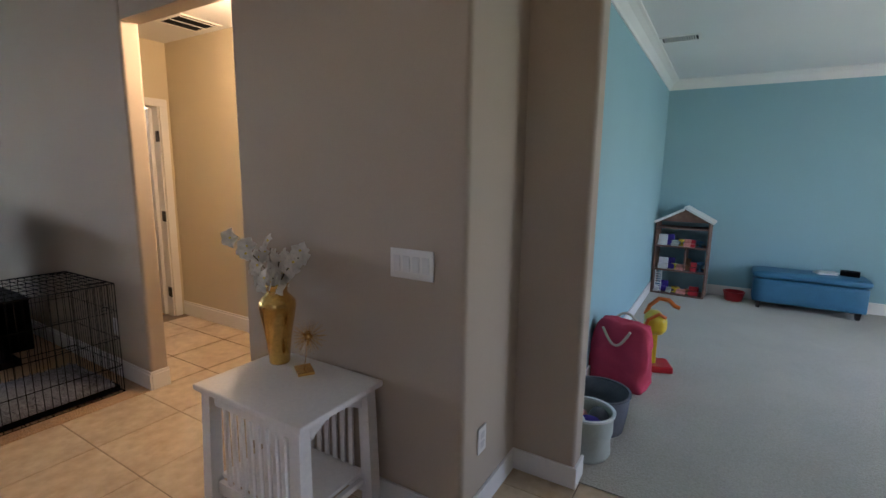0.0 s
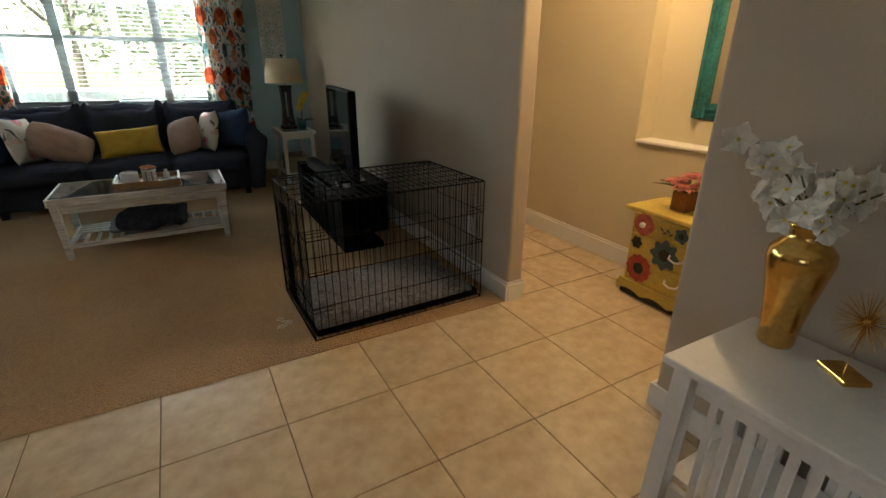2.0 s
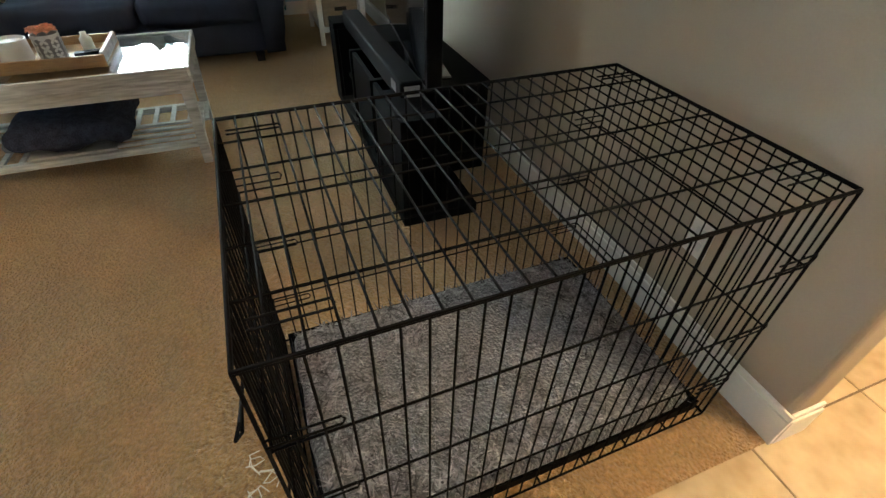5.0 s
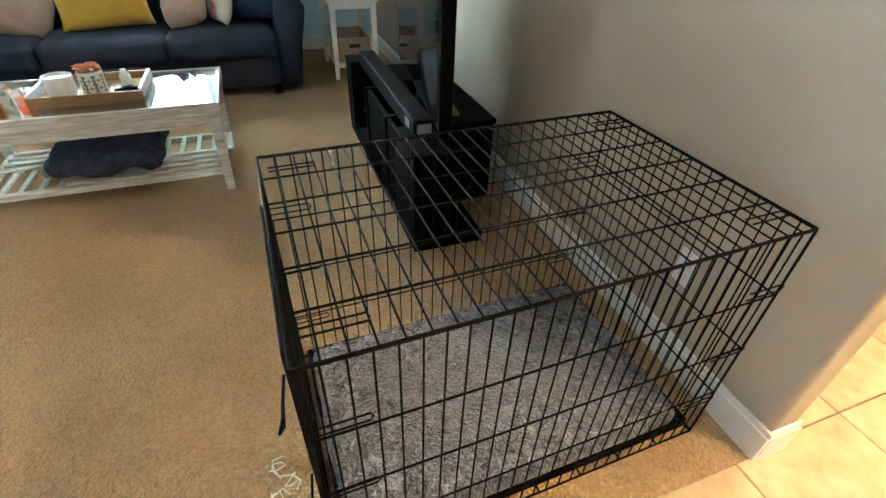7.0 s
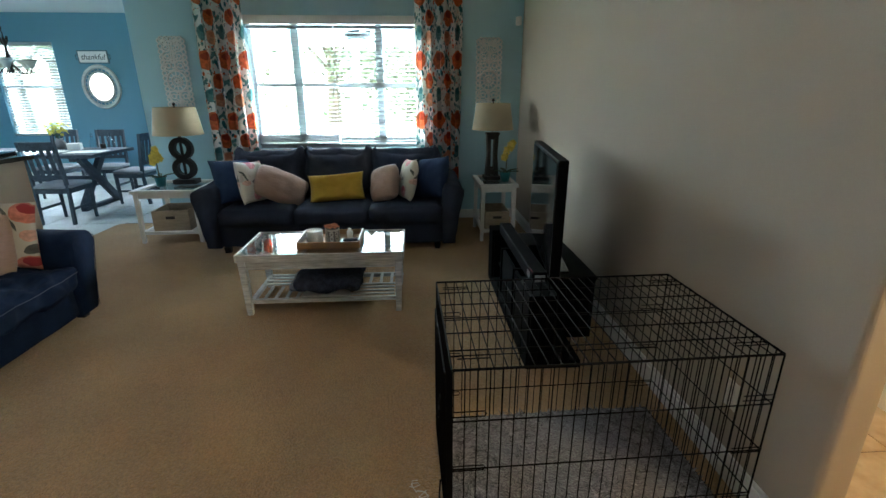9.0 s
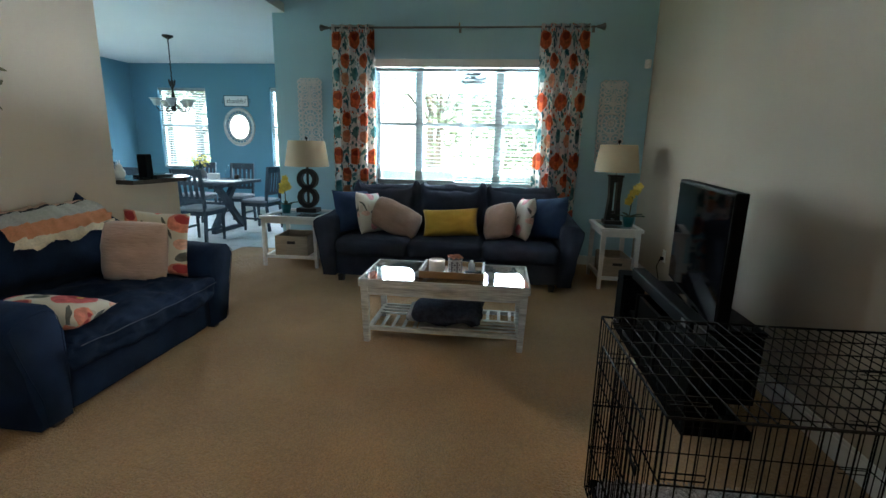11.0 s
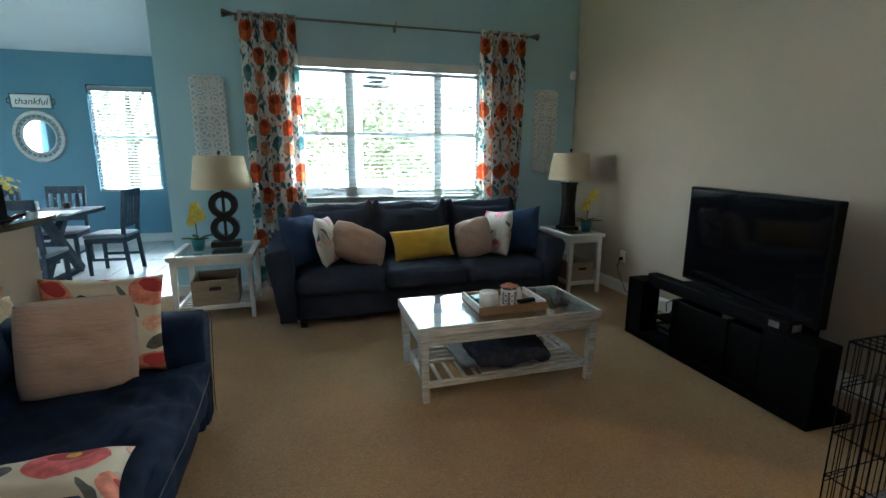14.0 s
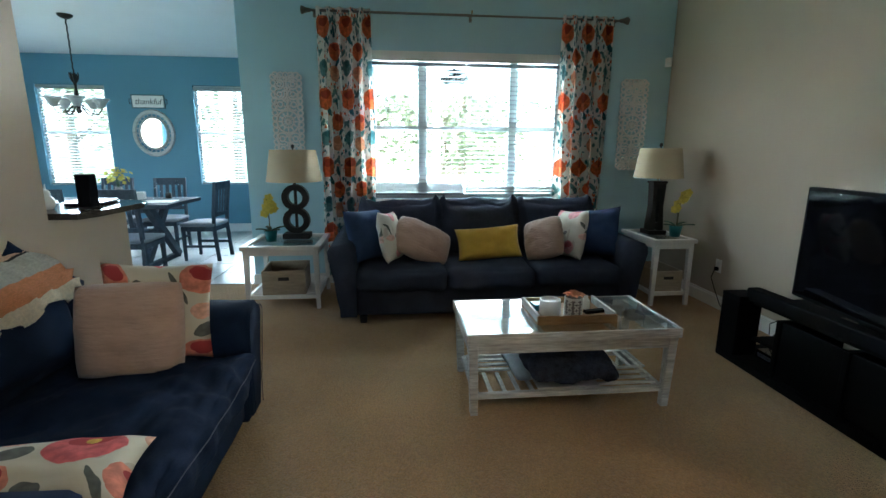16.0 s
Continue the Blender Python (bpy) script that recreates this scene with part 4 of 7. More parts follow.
throw_pillow("throw_pillow", 0.36, 0.37, 0.19, M["blush"], at_sofa(0.15, -6.80, 0.62, 22, -40, -18), "dusty pink plush pillow leaning on the sofa", 5, G)
throw_pillow("throw_pillow", 0.42, 0.42, 0.14, M["pillow_pale"], at_sofa(0.39, -6.82, 0.655, 12, -76, -6), "cream floral pillow with pink flowers on the sofa", 6, G)
throw_pillow("throw_pillow", 0.46, 0.44, 0.17, M["slate_blue"], at_sofa(0.63, -6.86, 0.66, 20, -50, -10), "slate blue pillow in the sofa's corner", 7, G)
G = "pillows on the love seat"


def at_love(x, y, z, lean, turn, roll=0):
    return Matrix.Translation((x, y - 0.045, z - 0.03)) @ Euler((0, 0, radians(180 + turn))).to_matrix().to_4x4() @ pose(0, 0, 0, -lean, roll, 0)


throw_pillow("throw_pillow", 0.41, 0.40, 0.22, M["blush"], at_love(-4.86, -2.285, 0.635, 10, -78, 2), "dusty pink plush pillow standing on the love seat", 8, G)
throw_pillow("throw_pillow", 0.46, 0.44, 0.13, M["pillow_floral"], at_love(-4.985, -2.23, 0.67, 8, -84, 3), "cream floral pillow behind the pink one", 9, G)
throw_pillow("throw_pillow", 0.54, 0.29, 0.13, M["pillow_floral"], pose(-4.075, -2.20, 0.472, -88, 2, 100), "cream floral pillow with red roses lying on the love seat", 10, G)
throw_pillow("throw_pillow", 0.46, 0.42, 0.16, M["denim"], at_love(-5.08, -2.80, 0.69, 8, -8, 38), "blue denim pillow set cornerwise on the love seat", 11, G)


def slab_cloth(w, l, path, nx=20, seed=0, amp=0.012, rest=None):
    """A cloth that follows a bent profile (y, z) along its length, with folds; its own UV runs 0 to 1."""
    bm = bmesh.new()
    uvl = bm.loops.layers.uv.new("UVMap")
    pts = [Vector((0, p[0], p[1])) for p in path]
    grid = []
    for j, p in enumerate(pts):
        row = []
        for i in range(nx + 1):
            u = i / nx
            k = noise.noise(Vector((u * 6, j * 0.45, seed))) * amp * 1.6 + noise.noise(Vector((u * 17, j * 0.9, seed + 3))) * amp * 0.6
            edge = noise.noise(Vector((0, j * 0.5, seed + 9 * round(u)))) * 0.03 * abs(2 * u - 1)
            row.append(bm.verts.new((w * (u - 0.5) + edge, p.y - abs(k) - (0.02 * abs(math.sin(u * 9)) if j == 0 else 0), p.z + abs(k) - (0.03 * abs(math.sin(u * 9)) if j == 0 else 0))))
        grid.append(row)
    for j in range(len(pts) - 1):
        for i in range(nx):
            f = bm.faces.new((grid[j][i], grid[j][i + 1], grid[j + 1][i + 1], grid[j + 1][i]))
            for lp, (a, b) in zip(f.loops, ((i, j), (i + 1, j), (i + 1, j + 1), (i, j + 1))): lp[uvl].uv = (a / nx, b / (len(pts) - 1))
    if rest: drape(bm, *rest)
    bmesh.ops.solidify(bm, geom=bm.faces[:], thickness=0.008)
    return bm


def drape(bm, m, owner, name):
    """Lifts a cloth's points out of the cushion that it lies on."""
    for ob in owner.children:
        if not ob.name.startswith(name): continue
        up = bmesh.new(); up.from_mesh(ob.data)
        up.transform(owner.matrix_basis @ ob.matrix_basis)
        up.normal_update()
        tree = BVHTree.FromBMesh(up)
        inv = m.inverted()
        for v in bm.verts:
            p = m @ v.co
            hit, nrm, _, gap = tree.find_nearest(p)
            side = (p - hit).dot(nrm)
            if side < 0.012: v.co = inv @ (hit + nrm * (0.014 + 0.35 * max(0.0, side)))
        up.free()


WHT, ORA, GRE, DRK = (0.84, 0.74, 0.57), (0.72, 0.31, 0.15), (0.52, 0.52, 0.46), (0.03, 0.03, 0.035)
M["throw_stripes"] = banded("striped_woven_throw", [(0, WHT), (0.12, ORA), (0.36, GRE), (0.55, DRK), (0.58, (0.74, 0.50, 0.36)), (0.80, WHT), (0.88, ORA)], 1)
prof = [(2.535 + 0.07 * k / 8, 0.665 + 0.022 * k) for k in range(4, 9)] + [(2.64, 0.875), (2.68, 0.90), (2.73, 0.915)] + [(2.78 + 0.045 * k, 0.92 - 0.004 * k * k) for k in range(5)] + [(3.0, 0.83)]
tm = Matrix.Translation((-4.665, -2.745, -0.03)) @ Euler((0, 0, radians(188))).to_matrix().to_4x4() @ Matrix.Translation((0, -2.7, 0))
bm = slab_cloth(0.80, 0.9, prof, nx=40, seed=4, amp=0.034, rest=(tm, love, "back_cushion"))
solo("throw_blanket", bm, M["throw_stripes"], tm, "orange, cream and grey striped throw over the love seat's back", "blanket", smooth=True)

# coffee table


def frame_top(bm, x0, y0, x1, y1, z0, z1, w):
    box(bm, x0, y0, z0, x1, y0 + w, z1, bevel=0.004); box(bm, x0, y1 - w, z0, x1, y1, z1, bevel=0.004)
    box(bm, x0, y0 + w, z0, x0 + w, y1 - w, z1, bevel=0.004); box(bm, x1 - w, y0 + w, z0, x1, y1 - w, z1, bevel=0.004)


ct = thing("coffee_table", pose(-5.298, -0.286, 0.004), "whitewashed wooden coffee table with glass panels and a slatted shelf", "table")
hx, hy, H = 0.285, 0.572, 0.456
bm = bmesh.new(); frame_top(bm, -hx, -hy, hx, hy, H - 0.055, H, 0.013)
part("rim", bm, M["whitewash"], ct)
bm = bmesh.new(); frame_top(bm, -hx + 0.0135, -hy + 0.0135, hx - 0.0135, hy - 0.0135, H - 0.055, H - 0.036, 0.056)
for v in bm.verts:
    if v.co.z > H - 0.045 and (abs(v.co.x) > hx - 0.03 or abs(v.co.y) > hy - 0.03): v.co.z += 0.022
part("sloped_border", bm, M["whitewash"], ct)
for row in ((-hx + 0.07, -0.165, H - 0.054, hx - 0.07, -0.14, H - 0.034), (-hx + 0.07, 0.24, H - 0.054, hx - 0.07, 0.265, H - 0.034), (0.0, 0.266, H - 0.054, 0.022, hy - 0.07, H - 0.034)):
    part("crossbar", boxes(row, bevel=0.003), M["whitewash"], ct)
part("glass_panel", boxes((-hx + 0.014, -hy + 0.014, H - 0.009, hx - 0.014, hy - 0.014, H - 0.003), bevel=0.001), M["table_glass"], ct)
for x in (-hx + 0.02, hx - 0.045):
    part("apron", boxes((x, -hy + 0.03, H - 0.115, x + 0.025, hy - 0.03, H - 0.056), bevel=0.003), M["whitewash"], ct)
for y in (-hy + 0.02, hy - 0.045):
    part("apron", boxes((-hx + 0.05, y, H - 0.115, hx - 0.05, y + 0.025, H - 0.056), bevel=0.003), M["whitewash"], ct)
for sx in (-1, 1):
    for sy in (-1, 1):
        bm = bmesh.new()
        box(bm, -0.026, -0.026, 0, 0.026, 0.026, H - 0.056, bevel=0.004)
        for v in bm.verts:
            k = 1 - v.co.z / H
            v.co.x, v.co.y = v.co.x * (1 - 0.25 * k) + sx * (hx - 0.036), v.co.y * (1 - 0.25 * k) + sy * (hy - 0.036 - 0.014 * k)
        part("leg", bm, M["whitewash"], ct)
for x in (-hx + 0.045, hx - 0.07):
    part("shelf_rail", boxes((x, -hy + 0.06, 0.078, x + 0.03, hy - 0.06, 0.108), bevel=0.003), M["whitewash"], ct)
for y in (-hy + 0.05, hy - 0.075): part("shelf_end", boxes((-hx + 0.05, y, 0.078, hx - 0.05, y + 0.028, 0.108), bevel=0.003), M["whitewash"], ct)
sl = mesh_of("shelf_slat", boxes((-0.012, -hy + 0.08, 0.109, 0.012, -0.17, 0.121), bevel=0.002), M["whitewash"])
sl2 = mesh_of("shelf_slat", boxes((-0.012, 0.17, 0.109, 0.012, hy - 0.08, 0.121), bevel=0.002), M["whitewash"])
for i in range(4):
    share("shelf_slat", sl, ct, pose(-0.205 + 0.062 * i, 0, 0)); share("shelf_slat", sl2, ct, pose(0.02 + 0.06 * i, 0, 0))
sl3 = mesh_of("shelf_slat", boxes((0.0, -0.011, 0.096, 0.23, 0.011, 0.108), bevel=0.002), M["whitewash"])
for i in range(5): share("shelf_slat", sl3, ct, pose(0.0, -0.50 + 0.075 * i, 0)); share("shelf_slat", sl3, ct, pose(-0.23, 0.22 + 0.08 * i, 0))
part("shelf_board", boxes((-0.225, -0.17, 0.109, 0.225, 0.17, 0.119)), M["whitewash"], ct)
solo("folded_blanket", soft_box(0.36, 0.46, 0.04, 0.019, 0.006, 0.008, 8, 12), M["throw_grey"], pose(-5.330, -0.331, 0.145, 0, 0, 3), "grey knitted blanket folded on the shelf", "blanket", smooth=True)
solo("folded_blanket", soft_box(0.36, 0.46, 0.085, 0.042, 0.015, 0.03, 9, 20), M["throw_dark"], pose(-5.205, -0.261, 0.211, 0, 5, -3), "charcoal knitted blanket folded on the grey one", "blanket", smooth=True)
# tray and what it holds
tm = pose(-5.285, -0.244, 0.4585)
tr = thing("serving_tray", tm, "honey-coloured wooden tray with whitewashed ends on the table", "tray")
part("bottom", boxes((-0.165, -0.22, 0, 0.165, 0.22, 0.012)), M["tray_wood"], tr)
for x in (-0.165, 0.153): part("side", boxes((x, -0.22, 0.012, x + 0.012, 0.22, 0.048), bevel=0.002), M["tray_wood"], tr)
for y in (-0.22, 0.205): part("end_wall", boxes((-0.153, y, 0.012, 0.153, y + 0.015, 0.056), bevel=0.003), M["whitewash"], tr, "whitewashed end wall")
cd = thing("candle_jar", pose(-5.248, -0.357, 0.4715), "white ceramic candle jar in the tray", "candle")
part("jar", lathe([(0, 0), (0.052, 0), (0.058, 0.01), (0.058, 0.088), (0.054, 0.09), (0.052, 0.07), (0, 0.068)], 28), M["white_ceramic"], cd, smooth=True)
part("lid", lathe([(0, 0.071), (0.051, 0.071), (0.051, 0.078), (0, 0.08)], 28), M["white_wood"], cd)
vs = thing("flower_vase", pose(-5.238, -0.227, 0.4715), "white cut-out pot with peach paper roses in the tray", "vase")
part("pot", lathe([(0, 0), (0.044, 0), (0.047, 0.01), (0.047, 0.10), (0.044, 0.10), (0.043, 0.03), (0, 0.028)], 24), M["throw_grey"], vs, "grey inner wall of the pot")
bm = bmesh.new()
for i in range(8):
    for k in range(3):
        for q in range(4):
            a = math.pi / 4 + q * math.pi / 2
            petal(bm, Vector((0.0485 * math.cos(i * 0.785), 0.0485 * math.sin(i * 0.785), 0.02 + 0.032 * k)), Vector((-math.sin(i * 0.785) * math.cos(a), math.cos(i * 0.785) * math.cos(a), math.sin(a))), 0.020, 0.012, 0, (math.cos(i * 0.785), math.sin(i * 0.785), 0))
for z in (0.003, 0.097): lathe([(0.0475, z - 0.006), (0.050, z - 0.006), (0.050, z + 0.006), (0.0475, z + 0.006)], 24, bm)
part("fretwork", bm, M["white_ceramic"], vs, "white cut-out pattern")


def rose(bm, c, r, seed, petals=22):
    rnd = random.Random(seed)
    for i in range(petals):
        f = (i + 0.5) / petals
        a = i * 2.4 + rnd.uniform(-0.2, 0.2)
        tilt = 1.25 - 1.05 * f
        d = Vector((math.cos(a) * math.cos(tilt), math.sin(a) * math.cos(tilt), math.sin(tilt)))
        petal(bm, Vector(c) + Vector((math.cos(a), math.sin(a), 0)) * r * 0.1 * f, d, r * (0.55 + 0.5 * f), r * 0.8, 0.6)


bm = bmesh.new()
for i, (x, y) in enumerate(((0.0, -0.026), (0.015, 0.022), (-0.024, 0.008), (0.022, -0.006))): rose(bm, (x, y, 0.112), 0.034, i)
part("paper_roses", bm, M["petal_peach"], vs, "peach pink paper roses")
solo("remote_control", boxes((-0.02, -0.065, 0, 0.02, 0.065, 0.018), bevel=0.004), M["black"], pose(-5.255, -0.093, 0.4715, 0, 0, 12), "black remote control in the tray", "remote control")
solo("small_bottle", lathe([(0, 0), (0.022, 0), (0.024, 0.006), (0.024, 0.05), (0.012, 0.062), (0.012, 0.075), (0, 0.077)], 16), M["white_ceramic"], pose(-5.330, -0.117, 0.4715), "small white lotion bottle in the tray", "bottle", smooth=True)
solo("coaster_box", boxes((-0.04, -0.04, 0, 0.04, 0.04, 0.035), bevel=0.004), M["teal_pot"], pose(-5.345, -0.388, 0.4715, 0, 0, 8), "dark teal coaster box in the tray", "coasters")


# end tables
def end_table(m, wx, wy, h, label):
    """Whitewashed end table with a rimmed glass top and a slatted shelf; x is its depth, y its width."""
    t = thing("end_table", m, label, "table", "end tables")
    bm = bmesh.new(); frame_top(bm, -wx / 2, -wy / 2, wx / 2, wy / 2, h - 0.035, h, 0.05)
    part("rim", bm, M["white_wood"], t)
    part("glass_panel", boxes((-wx / 2 + 0.05, -wy / 2 + 0.05, h - 0.022, wx / 2 - 0.05, wy / 2 - 0.05, h - 0.015)), M["table_glass"], t)
    part("under_frame", boxes((-wx / 2 + 0.05, -wy / 2 + 0.05, h - 0.035, wx / 2 - 0.05, -wy / 2 + 0.075, h - 0.023), (-wx / 2 + 0.05, wy / 2 - 0.075, h - 0.035, wx / 2 - 0.05, wy / 2 - 0.05, h - 0.023)), M["white_wood"], t)
    for x in (-wx / 2 + 0.025, wx / 2 - 0.045): part("apron", boxes((x, -wy / 2 + 0.05, h - 0.085, x + 0.02, wy / 2 - 0.05, h - 0.035), bevel=0.003), M["white_wood"], t)
    for y in (-wy / 2 + 0.025, wy / 2 - 0.045): part("apron", boxes((-wx / 2 + 0.05, y, h - 0.085, wx / 2 - 0.05, y + 0.02, h - 0.035), bevel=0.003), M["white_wood"], t)
    for sx in (-1, 1):
        for sy in (-1, 1):
            bm = bmesh.new(); rod(bm, (sx * (wx / 2 - 0.035), sy * (wy / 2 - 0.035), 0), (sx * (wx / 2 - 0.042), sy * (wy / 2 - 0.042), h - 0.035), 0.022, 4, 0.032)
            part("leg", bm, M["white_wood"], t)
    for y in (-wy / 2 + 0.03, wy / 2 - 0.055): part("shelf_rail", boxes((-wx / 2 + 0.04, y, 0.09, wx / 2 - 0.04, y + 0.025, 0.125), bevel=0.003), M["white_wood"], t)
    for x in (-wx / 2 + 0.03, wx / 2 - 0.055): part("shelf_end", boxes((x, -wy / 2 + 0.055, 0.09, x + 0.025, wy / 2 - 0.055, 0.125), bevel=0.003), M["white_wood"], t)
    n = max(5, int((wx - 0.12) / 0.055))
    me = mesh_of("shelf_slat", boxes((-0.015, -wy / 2 + 0.055, 0.105, 0.015, wy / 2 - 0.055, 0.117), bevel=0.002), M["white_wood"])
    for i in range(n): share("shelf_slat", me, t, pose(-wx / 2 + 0.08 + (wx - 0.16) * i / (n - 1), 0, 0))
    return t


end_table(pose(-7.13, -2.18, 0.004), 0.66, 0.66, 0.56, "square whitewashed end table with a glass top beside the sofa")
end_table(pose(-6.93, 1.235, 0.004), 0.62, 0.40, 0.605, "narrow whitewashed end table in the corner by the sofa")


def crate_box(m, wx, wy, h, label):
    b = thing("storage_box", m, label, "box", "storage boxes under the end tables")
    part("front", boxes((wx / 2 - 0.012, -wy / 2, 0, wx / 2, wy / 2, h), bevel=0.002), M["basket"], b)
    part("back", boxes((-wx / 2, -wy / 2, 0, -wx / 2 + 0.012, wy / 2, h), bevel=0.002), M["basket"], b)
    for y in (-wy / 2, wy / 2 - 0.012): part("side", boxes((-wx / 2 + 0.012, y, 0, wx / 2 - 0.012, y + 0.012, h), bevel=0.002), M["basket"], b)
    part("bottom", boxes((-wx / 2 + 0.012, -wy / 2 + 0.012, 0, wx / 2 - 0.012, wy / 2 - 0.012, 0.01)), M["basket"], b)
    # no hole is cut; a dark plate stands in for the slot's shade
    part("handle_slot", boxes((wx / 2 + 0.001, -0.045, h * 0.60, wx / 2 + 0.004, 0.045, h * 0.74), bevel=0.001), M["foot"], b, "dark plate for the shade in the handle slot")
    return b


crate_box(pose(-7.05, -2.19, 0.122, 0, 0, 4), 0.40, 0.36, 0.22, "bleached wooden storage box with a dark plate for the shade in the handle slot")
crate_box(pose(-6.88, 1.235, 0.122), 0.40, 0.26, 0.19, "bleached wooden storage box with a dark handle")


def shade(parent, z0, z1, rx0, rx1, label="cream linen shade"):
    part("shade", lathe([(rx0, z0), (rx1, z1), (rx1 - 0.004, z1), (rx0 - 0.004, z0 + 0.001), (rx0, z0)], 36), M["shade"], parent, label, smooth=True)
    bm = bmesh.new()
    for a in range(3): rod(bm, (0, 0, z1 - 0.02), (rx1 * math.cos(a * 2.09), rx1 * math.sin(a * 2.09), z1 - 0.005), 0.002, 5)
    rod(bm, (0, 0, z0 - 0.03), (0, 0, z1 - 0.02), 0.006, 8)
    part("harp", bm, M["rod"], parent)
    part("finial", lathe([(0, z1 - 0.02), (0.006, z1 - 0.02), (0.006, z1 + 0.01), (0.016, z1 + 0.025), (0.012, z1 + 0.042), (0, z1 + 0.046)], 14), M["black_wood"], parent, smooth=True)


lm = thing("table_lamp", pose(-7.21, -2.11, 0.564), "black lamp of two stacked rings with a cream drum shade", "lamp", "table lamps")
part("base", boxes((-0.075, -0.12, 0, 0.075, 0.12, 0.05), bevel=0.006), M["black_wood"], lm)
for zc in (0.165, 0.375):
    bm = bmesh.new()
    for r0, r1, w in ((0.066, 0.118, 0.035),):
        n = 36
        rings = [[bm.verts.new((sx * w, r * math.cos(2 * math.pi * i / n), zc + r * math.sin(2 * math.pi * i / n))) for i in range(n)] for sx, r in ((-1, r0), (1, r0), (1, r1), (-1, r1))]
        for k in range(4):
            a, b = rings[k], rings[(k + 1) % 4]
            for i in range(n): bm.faces.new((a[i], a[(i + 1) % n], b[(i + 1) % n], b[i]))
    bmesh.ops.bevel(bm, geom=[e for e in bm.edges if e.calc_face_angle(0) > 1.2], offset=0.006, segments=2, affect="EDGES")
    part("ring", bm, M["black_wood"], lm)
part("bar", boxes((-0.012, -0.012, 0.05, 0.012, 0.012, 0.52), bevel=0.003), M["black_wood"], lm)
shade(lm, 0.52, 0.80, 0.245, 0.20)
lm = thing("table_lamp", pose(-6.96, 1.205, 0.609), "black slotted column lamp with a cream shade", "lamp", "table lamps")
part("base", boxes((-0.085, -0.085, 0, 0.085, 0.085, 0.04), bevel=0.006), M["black_wood"], lm)
for y in (-1, 1):
    part("column", prism([(y * 0.018, 0.04), (y * 0.07, 0.04), (y * 0.052, 0.26), (y * 0.062, 0.47), (y * 0.018, 0.47)], 0.09, m=pose(0.045, 0, 0, 0, 0, 90)), M["black_wood"], lm)
for z in (0.06, 0.42): part("bridge", boxes((-0.042, -0.018, z, 0.042, 0.018, z + 0.05)), M["black_wood"], lm)
part("bridge", boxes((-0.042, -0.018, 0.11, 0.0, 0.018, 0.13)), M["black_wood"], lm)
part("cap", boxes((-0.055, -0.07, 0.47, 0.055, 0.07, 0.49), bevel=0.003), M["black_wood"], lm)
shade(lm, 0.52, 0.785, 0.215, 0.175)


def orchid(m, label, seed, lean):
    o = thing("potted_orchid", m, label, "potted plant", "potted orchids")
    rnd = random.Random(seed)
    part("pot", lathe([(0, 0), (0.042, 0), (0.058, 0.10), (0.053, 0.10), (0.042, 0.085), (0, 0.083)], 20), M["teal_pot"], o, "teal glazed pot", smooth=True)
    bm = bmesh.new()
    for k in range(5):
        a = k * 1.3 + seed
        petal(bm, (0, 0, 0.085), (math.cos(a), math.sin(a), 0.45), rnd.uniform(0.11, 0.16), 0.05, 0.5)
    part("leaves", bm, M["leaf"], o)
    bm, fl = bmesh.new(), bmesh.new()
    for k in range(2):
        s = [Vector((0.01 * k, lean * (0.02 + 0.06 * t ** 2 + 0.03 * k * t), 0.085 + 0.33 * t - 0.04 * t ** 3)) for t in [i / 8 for i in range(9)]]
        tube(s, 0.003, 5, bm)
        for i in range(4):
            c = s[8 - i] + Vector((rnd.uniform(-0.04, 0.05), rnd.uniform(-0.06, 0.06), rnd.uniform(-0.05, 0.03)))
            for j in range(5):
                a = j * 1.2566 + rnd.uniform(-0.15, 0.15)
                petal(fl, c, (0.35, math.cos(a), math.sin(a)), 0.042, 0.040, 0.3, (1, 0, 0))
    part("stem", bm, M["stem"], o)
    part("blossoms", fl, M["petal_yellow"], o, "yellow orchid blossoms")


orchid(pose(-7.06, -2.31, 0.564), "yellow orchid in a teal pot on the end table", 1, -0.15)
orchid(pose(-6.80, 1.325, 0.609), "yellow orchid in a teal pot beside the lamp", 2, 0.25)


